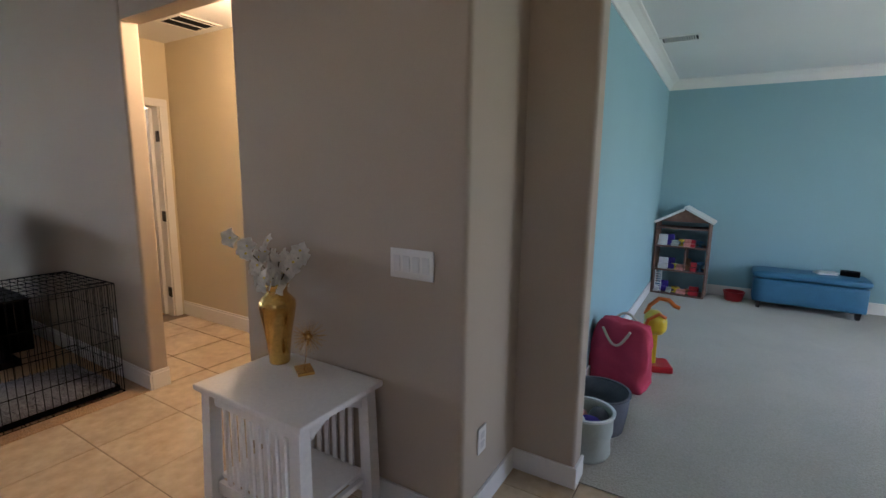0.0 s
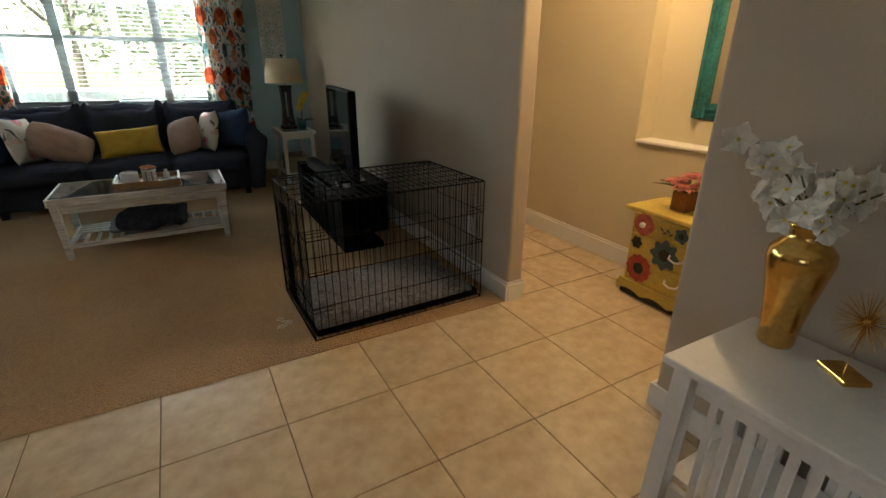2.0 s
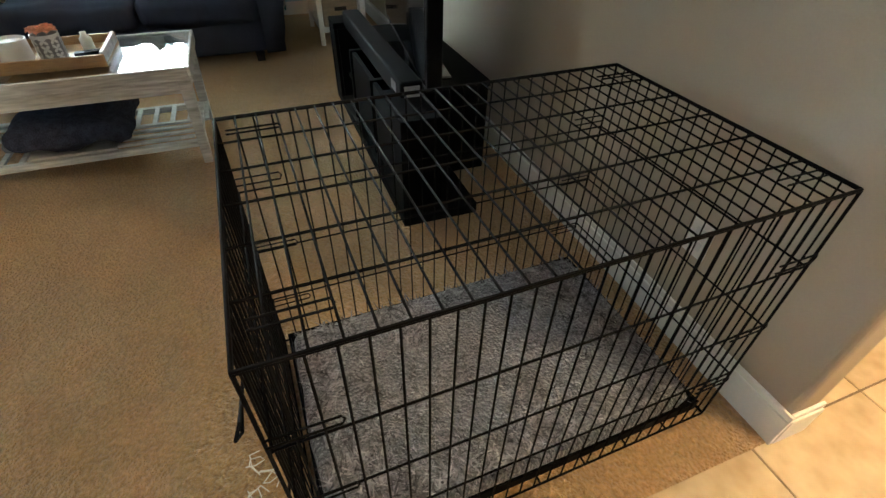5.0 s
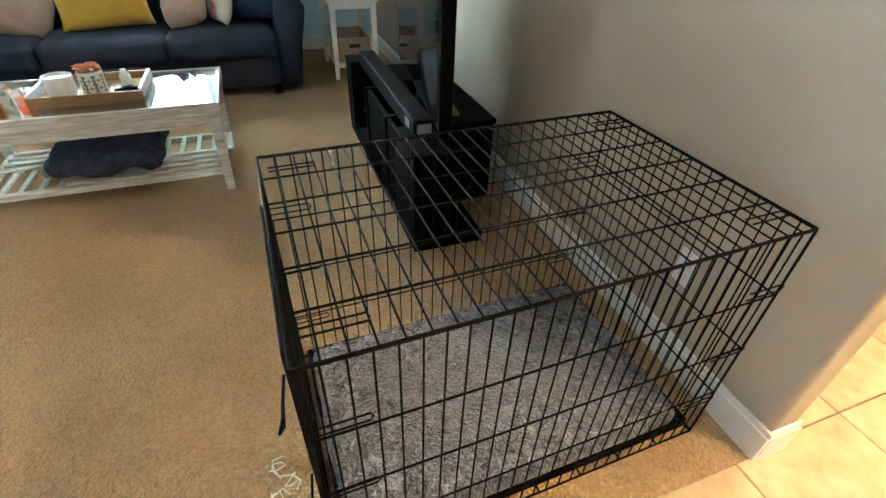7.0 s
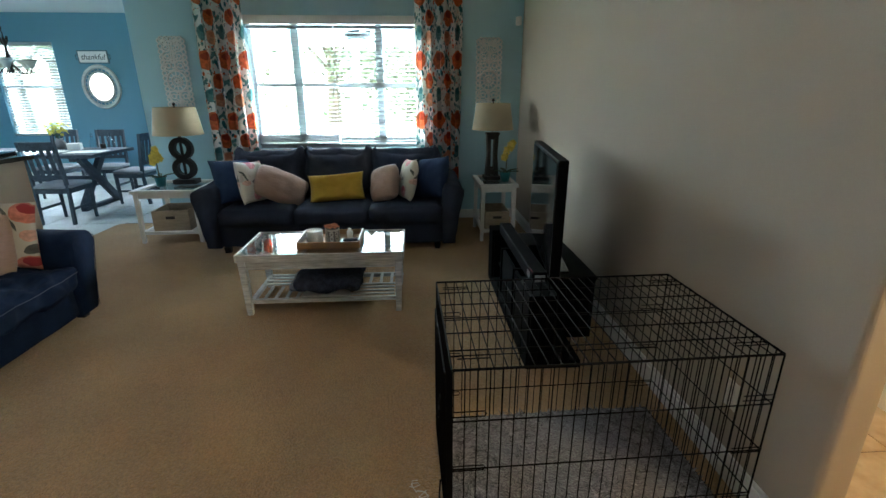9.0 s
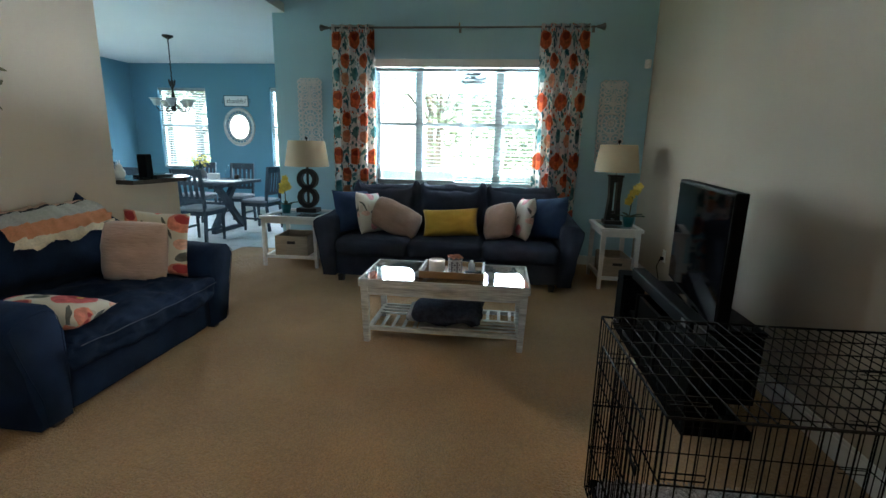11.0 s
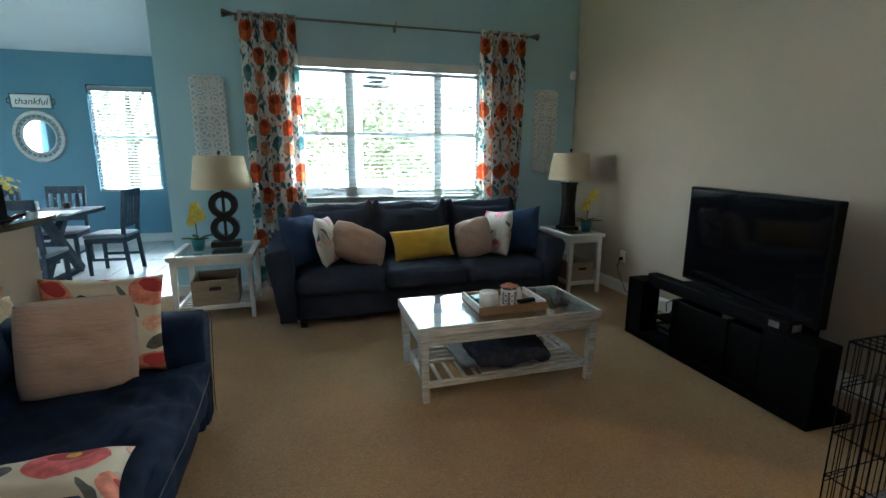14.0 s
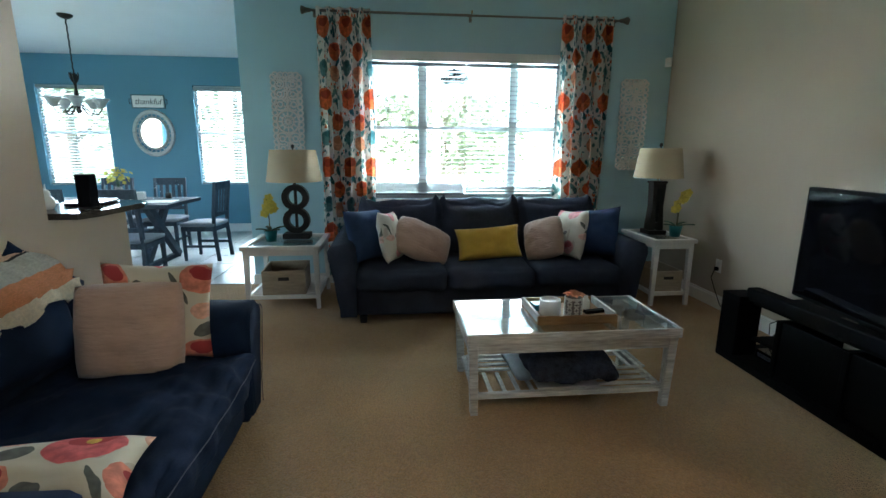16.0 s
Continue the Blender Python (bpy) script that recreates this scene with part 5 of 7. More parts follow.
# curtains, rod, fretwork panels
def curtain(y0, y1, z0, z1, folds, seed, label):
    bm = bmesh.new()
    uvl = bm.loops.layers.uv.new("UVMap")
    nx, nz = folds * 10, 26
    cloth = (y1 - y0) * 1.75
    g = []
    for j in range(nz + 1):
        v = j / nz
        row = []
        for i in range(nx + 1):
            u = i / nx
            ph = u * folds * 2 * math.pi + 0.7 * math.sin(3 * v + seed)
            amp = 0.030 + 0.022 * v
            wide = 1 + 0.10 * v * math.sin(2 * v + seed)
            y = (y0 + y1) / 2 + (y1 - y0) * (u - 0.5) * wide + 0.018 * math.sin(ph * 2) * v + noise.noise(Vector((u * 5, v * 4, seed))) * 0.01
            x = amp * math.sin(ph) + 0.012 * noise.noise(Vector((u * 9, v * 3, seed + 4)))
            row.append(bm.verts.new((x, y, z1 - (z1 - z0) * v)))
        g.append(row)
    for j in range(nz):
        for i in range(nx):
            f = bm.faces.new((g[j][i], g[j][i + 1], g[j + 1][i + 1], g[j + 1][i]))
            for lp, (a, b) in zip(f.loops, ((i, j), (i + 1, j), (i + 1, j + 1), (i, j + 1))): lp[uvl].uv = (cloth * a / nx + seed * 0.37, (z1 - z0) * (1 - b / nz))
    bmesh.ops.solidify(bm, geom=bm.faces[:], thickness=0.003)
    return solo("curtain", bm, M["poppy"], pose(WIN_X + 0.105, 0, 0), label, "curtain", "curtains of the big window", smooth=True)


curtain(-1.90, -1.41, 0.06, 2.64, 5, 1, "white cotton curtain printed with orange poppies and teal leaves")
curtain(0.42, 0.93, 0.06, 2.64, 5, 2, "white cotton curtain printed with orange poppies and teal leaves")
cr = thing("curtain_rod", pose(WIN_X + 0.105, 0, 2.61), "dark nickel curtain rod with square finials", "curtain rod")
bm = bmesh.new(); rod(bm, (0, -1.95, 0), (0, -0.46, 0), 0.0115, 10); part("pole", bm, M["rod"], cr)
bm = bmesh.new(); rod(bm, (0, -0.46, 0), (0, 1.00, 0), 0.0095, 10); part("pole", bm, M["rod"], cr)
for y, s in ((-1.95, -1), (1.00, 1)):
    part("finial", lathe([(0, 0), (0.018, 0), (0.02, 0.03), (0.036, 0.07), (0.036, 0.085), (0, 0.087)], 4, m=pose(0, y, 0, -90 * s, 0, 0)), M["rod"], cr)
for y in (-1.93, -0.46, 0.98):
    bm = bmesh.new(); rod(bm, (0, y, 0), (-0.10, y, 0.0), 0.007, 8); box(bm, -0.105, y - 0.014, -0.035, -0.10, y + 0.014, 0.035)
    part("bracket", bm, M["rod"], cr)
bm = bmesh.new(); rod(bm, (0, -0.46, 0.012), (0, -0.46, 0.045), 0.006, 8); part("knob", bm, M["gold"], cr)


def fret_panel(y, label):
    """Carved white panel: scalloped border and a pierced pattern of rings, scrolls and leaves."""
    p = thing("fretwork_panel", pose(WIN_X + 0.010, y, 1.19), label, "wall panel", "carved wall panels")
    w, h = 0.262, 0.88

    layer = [0]

    def ring(bm, cy, cz, r, t, a0=0.0, a1=2 * math.pi, n=18):
        full = a1 - a0 > 6.2
        layer[0] = (layer[0] + 1) % 23
        dx = 0.012 + 0.0004 * layer[0]
        t = t * 1.25
        pts = []
        for i in range(n if full else n + 1):
            a = a0 + (a1 - a0) * i / n
            pts.append([bm.verts.new((x, cy + q * math.cos(a), cz + q * math.sin(a))) for x, q in ((0, r - t), (dx, r - t * 0.6), (dx, r + t * 0.6), (0, r + t))])
        m = len(pts)
        for i in range(m if full else m - 1):
            for k in range(3): bm.faces.new((pts[i][k], pts[i][k + 1], pts[(i + 1) % m][k + 1], pts[(i + 1) % m][k]))

    bm = bmesh.new()
    for i in range(16):
        for s in (-1, 1): ring(bm, s * (w / 2 - 0.012), 0.03 + i * (h - 0.06) / 15, 0.024, 0.007, n=10)
    for i in range(5):
        for z in (0.012, h - 0.012): ring(bm, -w / 2 + 0.035 + i * (w - 0.07) / 4, z, 0.024, 0.007, n=10)
    part("border", bm, M["panel_white"], p)
    bm = bmesh.new()
    ring(bm, 0, h / 2, 0.105, 0.008, n=28); ring(bm, 0, h / 2, 0.055, 0.007); ring(bm, 0, h / 2, 0.02, 0.012)
    for k in range(12):
        a = k * math.pi / 6
        petal(bm, (0.010 + 0.0003 * k, 0.03 * math.cos(a), h / 2 + 0.03 * math.sin(a)), (0, math.cos(a), math.sin(a)), 0.07, 0.018, 0, (1, 0, 0))
    for sg in (-1, 1):
        for sy in (-1, 1):
            for cz, r, a0 in ((0.16, 0.055, 0.3), (0.255, 0.048, 1.8), (0.345, 0.042, 3.0), (0.40, 0.030, 0.8)):
                ring(bm, sy * 0.062, h / 2 + sg * cz, r, 0.0075, a0, a0 + 4.9, 16)
                ring(bm, sy * 0.062, h / 2 + sg * cz, r * 0.45, 0.0075, n=10)
        for cz in (0.13, 0.21, 0.30, 0.385):
            for k in range(6):
                a = math.pi / 6 + k * math.pi / 3
                petal(bm, (0.0085 + 0.0003 * k, 0, h / 2 + sg * cz), (0, math.cos(a), math.sin(a)), 0.055, 0.016, 0, (1, 0, 0))
            ring(bm, 0, h / 2 + sg * cz, 0.016, 0.007, n=10)
    part("carving", bm, M["panel_white"], p)


fret_panel(-2.225, "white carved fretwork panel hung above the lamp")
fret_panel(1.255, "white carved fretwork panel hung in the corner")

# television and its stand, along the turned wall
tv = thing("television", pose(-4.88, 1.228, 0.43, 0, 0, 172), "large black flat-screen television, switched off, on the stand", "television")
part("screen_frame", boxes((-0.545, -0.012, 0.06, 0.545, 0.045, 0.73), bevel=0.006), M["black"], tv, "black plastic housing")
part("screen", boxes((-0.525, 0.046, 0.085, 0.525, 0.049, 0.71)), M["screen"], tv, "dark glossy screen")
part("neck", boxes((-0.06, -0.01, 0.015, 0.06, 0.03, 0.07), bevel=0.004), M["black"], tv)
part("stand_plate", boxes((-0.26, -0.12, 0, 0.26, 0.13, 0.015), bevel=0.006), M["black_gloss"], tv)

# ---- television stand and pet crate ----
st = thing("television_stand", TVM @ pose(0, 0, 0.004), "low black laminate television stand with open compartments", "television stand")
U0, U1, V0, V1 = 1.18, 2.61, 0.14, 0.635
part("base_board", boxes((U0 + 0.34, V0, 0, U1, V1, 0.05), bevel=0.004), M["black"], st)
part("base_board", boxes((U0, V0 + 0.18, 0, U0 + 0.339, V1, 0.05), bevel=0.004), M["black"], st)
part("column_panel", boxes((U1 - 0.16, V1 - 0.16, 0.05, U1 - 0.135, V1 - 0.021, 0.419), bevel=0.003), M["black"], st)
part("column_front", boxes((U1 - 0.16, V1 - 0.02, 0.05, U1 - 0.031, V1 - 0.002, 0.419), bevel=0.002), M["black"], st)
part("column_panel", boxes((U1 - 0.03, V1 - 0.16, 0.05, U1, V1, 0.419), bevel=0.003), M["black"], st)
part("column_top", boxes((U1 - 0.16, V1 - 0.16, 0.42, U1, V1, 0.45), bevel=0.003), M["black"], st)
part("end_box", boxes((U0, V1 - 0.16, 0.05, U0 + 0.30, V1, 0.45), bevel=0.004), M["black"], st)
part("divider", boxes((1.72, V0 + 0.05, 0.05, 1.75, V1 - 0.02, 0.40), bevel=0.003), M["black"], st)
part("divider", boxes((2.14, V0 + 0.05, 0.05, 2.17, V1 - 0.02, 0.40), bevel=0.003), M["black"], st)
part("end_panel", boxes((U0 + 0.34, V0, 0.05, U0 + 0.37, V1 - 0.165, 0.40), bevel=0.003), M["black"], st)
part("top_shelf", boxes((1.50, V0, 0.40, 2.45, V1 - 0.10, 0.426), bevel=0.003), M["black"], st)
# black panels added over the compartments so the front reads solid black
part("front_panel", boxes((1.755, V1 - 0.05, 0.055, 2.135, V1 - 0.03, 0.395), bevel=0.002), M["black"], st)
part("front_panel", boxes((1.505, V1 - 0.05, 0.055, 1.715, V1 - 0.03, 0.395), bevel=0.002), M["black"], st)
part("inner_shelf", boxes((2.175, V0 + 0.05, 0.20, 2.355, V1 - 0.04, 0.22), bevel=0.002), M["black"], st)
bar = thing("sound_bar", TVM @ pose(1.93, 0.53, 0.426), "long black sound bar along the stand's front edge", "speaker")
part("body", boxes((-0.55, -0.045, 0.004, 0.55, 0.045, 0.085), bevel=0.01), M["black"], bar)
part("end_label", boxes((-0.556, -0.03, 0.03, -0.551, 0.03, 0.07)), M["throw_grey"], bar, "pale grey end label")
part("display_panel", boxes((-0.49, 0.0455, 0.03, -0.43, 0.0475, 0.065)), M["throw_grey"], bar, "pale grey display")
bx = thing("media_box", TVM @ pose(2.32, 0.40, 0.054), "dark media player box in the stand", "media player")
part("body", boxes((-0.11, -0.09, 0, 0.11, 0.09, 0.055), bevel=0.005), M["black_gloss"], bx)
part("front_panel", boxes((-0.09, 0.0905, 0.012, 0.09, 0.093, 0.04)), M["throw_dark"], bx)
solo("router", boxes((-0.075, -0.02, 0, 0.075, 0.02, 0.13), bevel=0.01), M["throw_grey"], TVM @ pose(2.262, 0.36, 0.222, 0, 0, 0), "grey router box standing in the compartment", "router")
for i, (u, hgt) in enumerate(((2.50, 0.36), (2.42, 0.30), (2.33, 0.34))):
    bm = tube([(u + 0.03 * math.sin(k * 1.3 + i), 0.30 + 0.05 * math.cos(k * 0.9 + i), 0.08 + hgt * 0.5 * (1 + math.sin(k * 0.8 + i)) * 0.5) for k in range(14)], 0.0035, 6)
    solo("cable", bm, M["black"], TVM, "thin black cable looping behind the stand", "cable", "cables of the television")
ol = thing("power_outlet", TVM @ pose(3.53, 0.001, 0.38), "white wall outlet with a plugged-in cord", "outlet", "outlets")
part("plate", boxes((-0.036, 0, -0.058, 0.036, 0.006, 0.058), bevel=0.002), M["trim"], ol)
part("socket", boxes((-0.017, 0.006, 0.006, 0.017, 0.008, 0.036), bevel=0.001), M["white_ceramic"], ol)
part("plug", boxes((-0.014, 0.006, -0.04, 0.014, 0.035, -0.008), bevel=0.004), M["black"], ol)
part("cord", tube([(0, 0.035, -0.03), (0.0, 0.06, -0.10), (-0.05, 0.05, -0.2), (-0.18, 0.08, -0.3), (-0.35, 0.1, -0.33)], 0.004, 6), M["black"], ol)
ol = thing("power_outlet", TVM @ pose(0.42, 0.001, 0.36), "white wall outlet behind the crate", "outlet", "outlets")
part("plate", boxes((-0.036, 0, -0.058, 0.036, 0.006, 0.058), bevel=0.002), M["trim"], ol)
part("socket", boxes((-0.017, 0.006, 0.006, 0.017, 0.008, 0.036), (-0.017, 0.006, -0.036, 0.017, 0.008, -0.006), bevel=0.001), M["white_ceramic"], ol)

# crate: x across (0.71), y along (1.02)
CW, CL, CH = 0.66, 1.022, 0.722
pc = thing("pet_crate", pose(-3.485, 0.967, 0.006, 0, 0, 1.0), "empty black folding wire pet crate with a grey pad", "pet crate")
R = 0.0021


def wire_panel(name, du, dv, nu, nv, parent, m, label="", dbl=(), spaced=1.0):
    """A welded wire panel in its own x and z: a thick frame with single uprights, cross wires and hook loops."""
    bm = bmesh.new()
    for a, b in (((0, 0), (du, 0)), ((du, 0), (du, dv)), ((du, dv), (0, dv)), ((0, dv), (0, 0))): rod(bm, (a[0], 0, a[1]), (b[0], 0, b[1]), 0.003, 6)
    p = part(name, bm, M["black_wire"], parent, label, m=m)
    bm = bmesh.new(); rod(bm, (0, 0, 0), (0, 0, dv), R, 5)
    up = mesh_of("wire", bm, M["black_wire"])
    bm = bmesh.new(); rod(bm, (0, 0, 0), (du, 0, 0), R * 1.25, 5)
    cross = mesh_of("cross_wire", bm, M["black_wire"])
    for i in range(1, nu): share("wire", up, p, pose(du * i / nu, 0, 0))
    for k in range(1, nv): share("cross_wire", cross, p, pose(0, 0.003, dv * k / nv))
    if dbl:
        hook = mesh_of("hook", tube([(0, -0.004, 0), (0.10, -0.004, 0), (0.104, -0.004, 0.009), (0.10, -0.004, 0.018), (0, -0.004, 0.018)], R, 5), M["black_wire"])
        for u0, v0 in dbl: share("hook", hook, p, pose(u0, 0, v0))
    return p


loops = [(0.0, CH * k) for k in (0.22, 0.5, 0.78)]
loops_r = [(CL - 0.104, CH * k) for k in (0.22, 0.5, 0.78)]
wire_panel("long_panel", CL, CH, 27, 4, pc, pose(CW / 2, -CL / 2, 0, 0, 0, 90), dbl=loops + loops_r)
wire_panel("long_panel", CL, CH, 27, 4, pc, pose(-CW / 2, -CL / 2, 0, 0, 0, 90), dbl=loops + loops_r)
wire_panel("end_panel", CW, CH, 20, 4, pc, pose(-CW / 2, CL / 2, 0))
wire_panel("end_panel", CW, CH, 20, 4, pc, pose(-CW / 2, -CL / 2, 0))
dr = wire_panel("door", 0.46, 0.58, 13, 4, pc, pose(-0.23, -CL / 2 - 0.012, 0.07), "hinged wire door")
for z in (0.10, 0.46):
    bm = bmesh.new()
    tube([(0.40, -0.012, z), (0.46, -0.020, z), (0.50, -0.022, z + 0.012), (0.52, -0.03, z + 0.004), (0.50, -0.024, z - 0.012), (0.46, -0.02, z - 0.002)], 0.003, 6, bm)
    part("latch", bm, M["black_wire"], dr)
wire_panel("top_panel", CL, CW, 25, 6, pc, pose(CW / 2, -CL / 2, CH + 0.003, 0, 0, 90) @ pose(0, 0, 0, -90, 0, 0), dbl=[(0.02, 0.05), (0.02, CW - 0.09), (CL - 0.12, 0.05), (CL - 0.12, CW - 0.09)])
bm = bmesh.new()
box(bm, -CW / 2 + 0.02, -CL / 2 + 0.02, 0.008, CW / 2 - 0.02, CL / 2 - 0.02, 0.014)
for r in ((-CW / 2 + 0.015, -CL / 2 + 0.015, 0.008, -CW / 2 + 0.022, CL / 2 - 0.015, 0.045), (CW / 2 - 0.022, -CL / 2 + 0.015, 0.008, CW / 2 - 0.015, CL / 2 - 0.015, 0.045), (-CW / 2 + 0.022, -CL / 2 + 0.015, 0.008, CW / 2 - 0.022, -CL / 2 + 0.022, 0.045), (-CW / 2 + 0.022, CL / 2 - 0.022, 0.008, CW / 2 - 0.022, CL / 2 - 0.015, 0.045)): box(bm, *r, bevel=0.002)
part("pan", bm, M["black"], pc, "black plastic floor pan")
bm = bmesh.new()
for k in range(9): rod(bm, (-CW / 2, -CL / 2 + CL * k / 8, 0.004), (CW / 2, -CL / 2 + CL * k / 8, 0.004), 0.0028, 6)
part("floor_panel", bm, M["black_wire"], pc)
# pad with a pile of single tufts
pad = thing("crate_pad", pc.matrix_basis @ pose(0, 0, 0.0145), "grey shaggy plush pad lying in the crate", "pet bed")
part("cushion", soft_box(CW - 0.06, CL - 0.06, 0.05, 0.022, 0.008, 0.006, 3, 16, m=pose(0, 0, 0.026)), M["fur"], pad, smooth=True)
rnd = random.Random(5)
vs, fs = [], []
for _ in range(6500):
    x, y = rnd.uniform(-CW / 2 + 0.045, CW / 2 - 0.045), rnd.uniform(-CL / 2 + 0.045, CL / 2 - 0.045)
    a, l = rnd.uniform(0, 6.28) + 2 * noise.noise(Vector((x * 6, y * 6, 0))), rnd.uniform(0.022, 0.048)
    z = 0.052 + 0.006 * noise.noise(Vector((x * 9, y * 9, 2)))
    c, s = math.cos(a), math.sin(a)
    n0 = len(vs)
    vs += [(x - s * 0.0034, y + c * 0.0034, z), (x + s * 0.0034, y - c * 0.0034, z), (x + c * l, y + s * l, z + rnd.uniform(0.004, 0.014))]
    fs.append((n0, n0 + 1, n0 + 2))
me = bpy.data.meshes.new("tuft"); me.from_pydata(vs, [], fs)
M["tuft"] = mat("grey_plush_tufts", (0.215, 0.205, 0.215), 0.98, var=0.7, scale=18, fine=60, bump=0, island=0.6, spec=0.1)
me.materials.append(M["tuft"])
ob = new("plush_surface", me); ob.parent = pad; ob["kind"] = "stuff"
# chewed threads on the carpet
for i, (x, y, a) in enumerate(((-3.40, 0.37, 20), (-3.36, 0.33, 95), (-3.44, 0.34, 160))):
    solo("thread_scrap", tube([(0.035 * math.cos(k * 0.9) * (1 - k / 14), 0.02 * math.sin(k * 1.4), 0.006 + 0.006 * abs(math.sin(k * 2.1))) for k in range(12)], 0.0016, 5), M["petal_white"], pose(x, y, 0.004, 0, 0, a), "frayed white thread scrap on the carpet", "thread", "thread scraps")

# ---- entrance: side table, vase, switches ----
ET = thing("side_table", pose(-1.385, 1.335, 0), "white painted slatted side table against the wall", "table")
w2, d2, H = 0.315, 0.225, 0.585
part("tabletop", boxes((-w2, -d2, H - 0.026, w2, d2, H), bevel=0.006), M["white_wood"], ET)
for sx in (-1, 1):
    for sy in (-1, 1):
        x, y = sx * (w2 - 0.055), sy * (d2 - 0.045)
        bm = bmesh.new(); rod(bm, (x + sx * 0.012, y + sy * 0.012, 0), (x, y, H - 0.026), 0.040, 4, 0.036)
        part("leg", bm, M["white_wood"], ET)
for sy in (-1, 1):
    y = sy * (d2 - 0.045)
    part("apron", boxes((-w2 + 0.09, y - 0.011, H - 0.085, w2 - 0.09, y + 0.011, H - 0.026), bevel=0.002), M["white_wood"], ET)
    part("stretcher", boxes((-w2 + 0.08, y - 0.011, 0.10, w2 - 0.08, y + 0.011, 0.155), bevel=0.002), M["white_wood"], ET)
    me = mesh_of("slat", boxes((-0.011, -0.006, 0.155, 0.011, 0.006, H - 0.085), bevel=0.001), M["white_wood"])
    for i in range(8): share("slat", me, ET, pose(-0.17 + 0.34 * i / 7, y, 0))
for sx in (-1, 1):
    x = sx * (w2 - 0.055)
    arch = [(-d2 + 0.085, H - 0.026)] + [(-d2 + 0.085 + (2 * d2 - 0.17) * k / 12, H - 0.105 + 0.055 * math.sin(math.pi * k / 12)) for k in range(13)] + [(d2 - 0.085, H - 0.026)]
    part("arched_apron", prism(arch, 0.022, m=pose(x + 0.011, 0, 0, 0, 0, 90)), M["white_wood"], ET)
    part("end_rail", boxes((x - 0.011, -d2 + 0.08, 0.135, x + 0.011, d2 - 0.08, 0.16), bevel=0.002), M["white_wood"], ET)
part("shelf", boxes((-w2 + 0.07, -d2 + 0.058, 0.161, w2 - 0.07, d2 - 0.058, 0.178), bevel=0.003), M["white_wood"], ET)

fv = thing("gold_vase", pose(-1.585, 1.455, H), "hammered gold vase with white silk orchids on the side table", "vase")
prof = [(0, 0), (0.040, 0), (0.043, 0.006), (0.046, 0.05), (0.056, 0.12), (0.070, 0.19), (0.076, 0.225), (0.074, 0.245), (0.058, 0.262), (0.046, 0.272), (0.042, 0.285), (0.044, 0.30), (0.050, 0.312), (0.046, 0.312), (0.038, 0.29), (0.03, 0.25), (0, 0.24)]
prof = [(r * 1.06, z * 1.18) for r, z in prof]
part("body", lathe(prof, 36), M["gold"], fv, "polished gold body", smooth=True)
stems, petals, buds = bmesh.new(), bmesh.new(), bmesh.new()
rnd = random.Random(21)
for k in range(9):
    a = k * 0.698 + rnd.uniform(-0.3, 0.3)
    reach, rise = rnd.uniform(0.10, 0.25), rnd.uniform(0.12, 0.31)
    s = [Vector((math.cos(a) * reach * t ** 1.4, math.sin(a) * reach * 0.42 * t ** 1.4, 0.32 + rise * t - 0.04 * t ** 3)) for t in [i / 7 for i in range(8)]]
    tube(s, 0.0028, 5, stems)
    for i in range(5):
        c = s[7 - i if i < 4 else 2] + Vector((rnd.uniform(-0.03, 0.03), rnd.uniform(-0.03, 0.03), rnd.uniform(-0.02, 0.03)))
        face = Vector((rnd.uniform(-1, 1), -0.7 + rnd.uniform(-0.5, 0.5), rnd.uniform(-0.4, 0.5))).normalized()
        t1 = face.orthogonal().normalized(); t2 = face.cross(t1)
        big = rnd.uniform(0.036, 0.052)
        for j in range(5):
            b = j * 1.2566 + rnd.uniform(-0.2, 0.2)
            petal(petals, c, t1 * math.cos(b) + t2 * math.sin(b) + face * 0.45, big, big * 0.85, 0.5, face)
        bmesh.ops.create_icosphere(buds, subdivisions=1, radius=0.006, matrix=Matrix.Translation(c + face * 0.01))
part("stems", stems, M["stem"], fv, "dark thin stems")["kind"] = "stuff"
part("blossoms", petals, M["petal_white"], fv, "white silk orchid blossoms")
part("flower_centres", buds, M["petal_yellow"], fv)["kind"] = "stuff"
sd = thing("starburst_ornament", pose(-1.41, 1.44, H), "gold starburst ornament on a flat square base", "ornament")
part("base_plate", boxes((-0.05, -0.035, 0, 0.05, 0.035, 0.014), bevel=0.002, m=pose(0, 0, 0, 0, 0, -32)), M["gold"], sd)
bm = bmesh.new(); rod(bm, (0, 0, 0.014), (0.0, 0.03, 0.14), 0.0018, 6); part("stem", bm, M["gold"], sd)
bm = bmesh.new()
bmesh.ops.create_icosphere(bm, subdivisions=2, radius=0.014, matrix=Matrix.Translation((0, 0.03, 0.15)))
part("hub", bm, M["gold"], sd, smooth=True)
bm = bmesh.new(); rod(bm, (0, 0, 0.012), (0, 0, 0.078), 0.0011, 4, 0.0005)
spike = mesh_of("spike", bm, M["gold"])
for i in range(110):
    z = 1 - 2 * (i + 0.5) / 110
    r = math.sqrt(1 - z * z); a = i * 2.39996
    share("spike", spike, sd, Matrix.Translation((0, 0.03, 0.15)) @ Vector((r * math.cos(a), r * math.sin(a), z)).to_track_quat("Z", "Y").to_matrix().to_4x4())

sw = thing("light_switch", pose(-0.944, 1.589, 1.09), "white four-gang rocker switch plate", "light switch")
part("plate", boxes((-0.103, -0.007, -0.06, 0.103, 0, 0.06), bevel=0.003), M["trim"], sw)
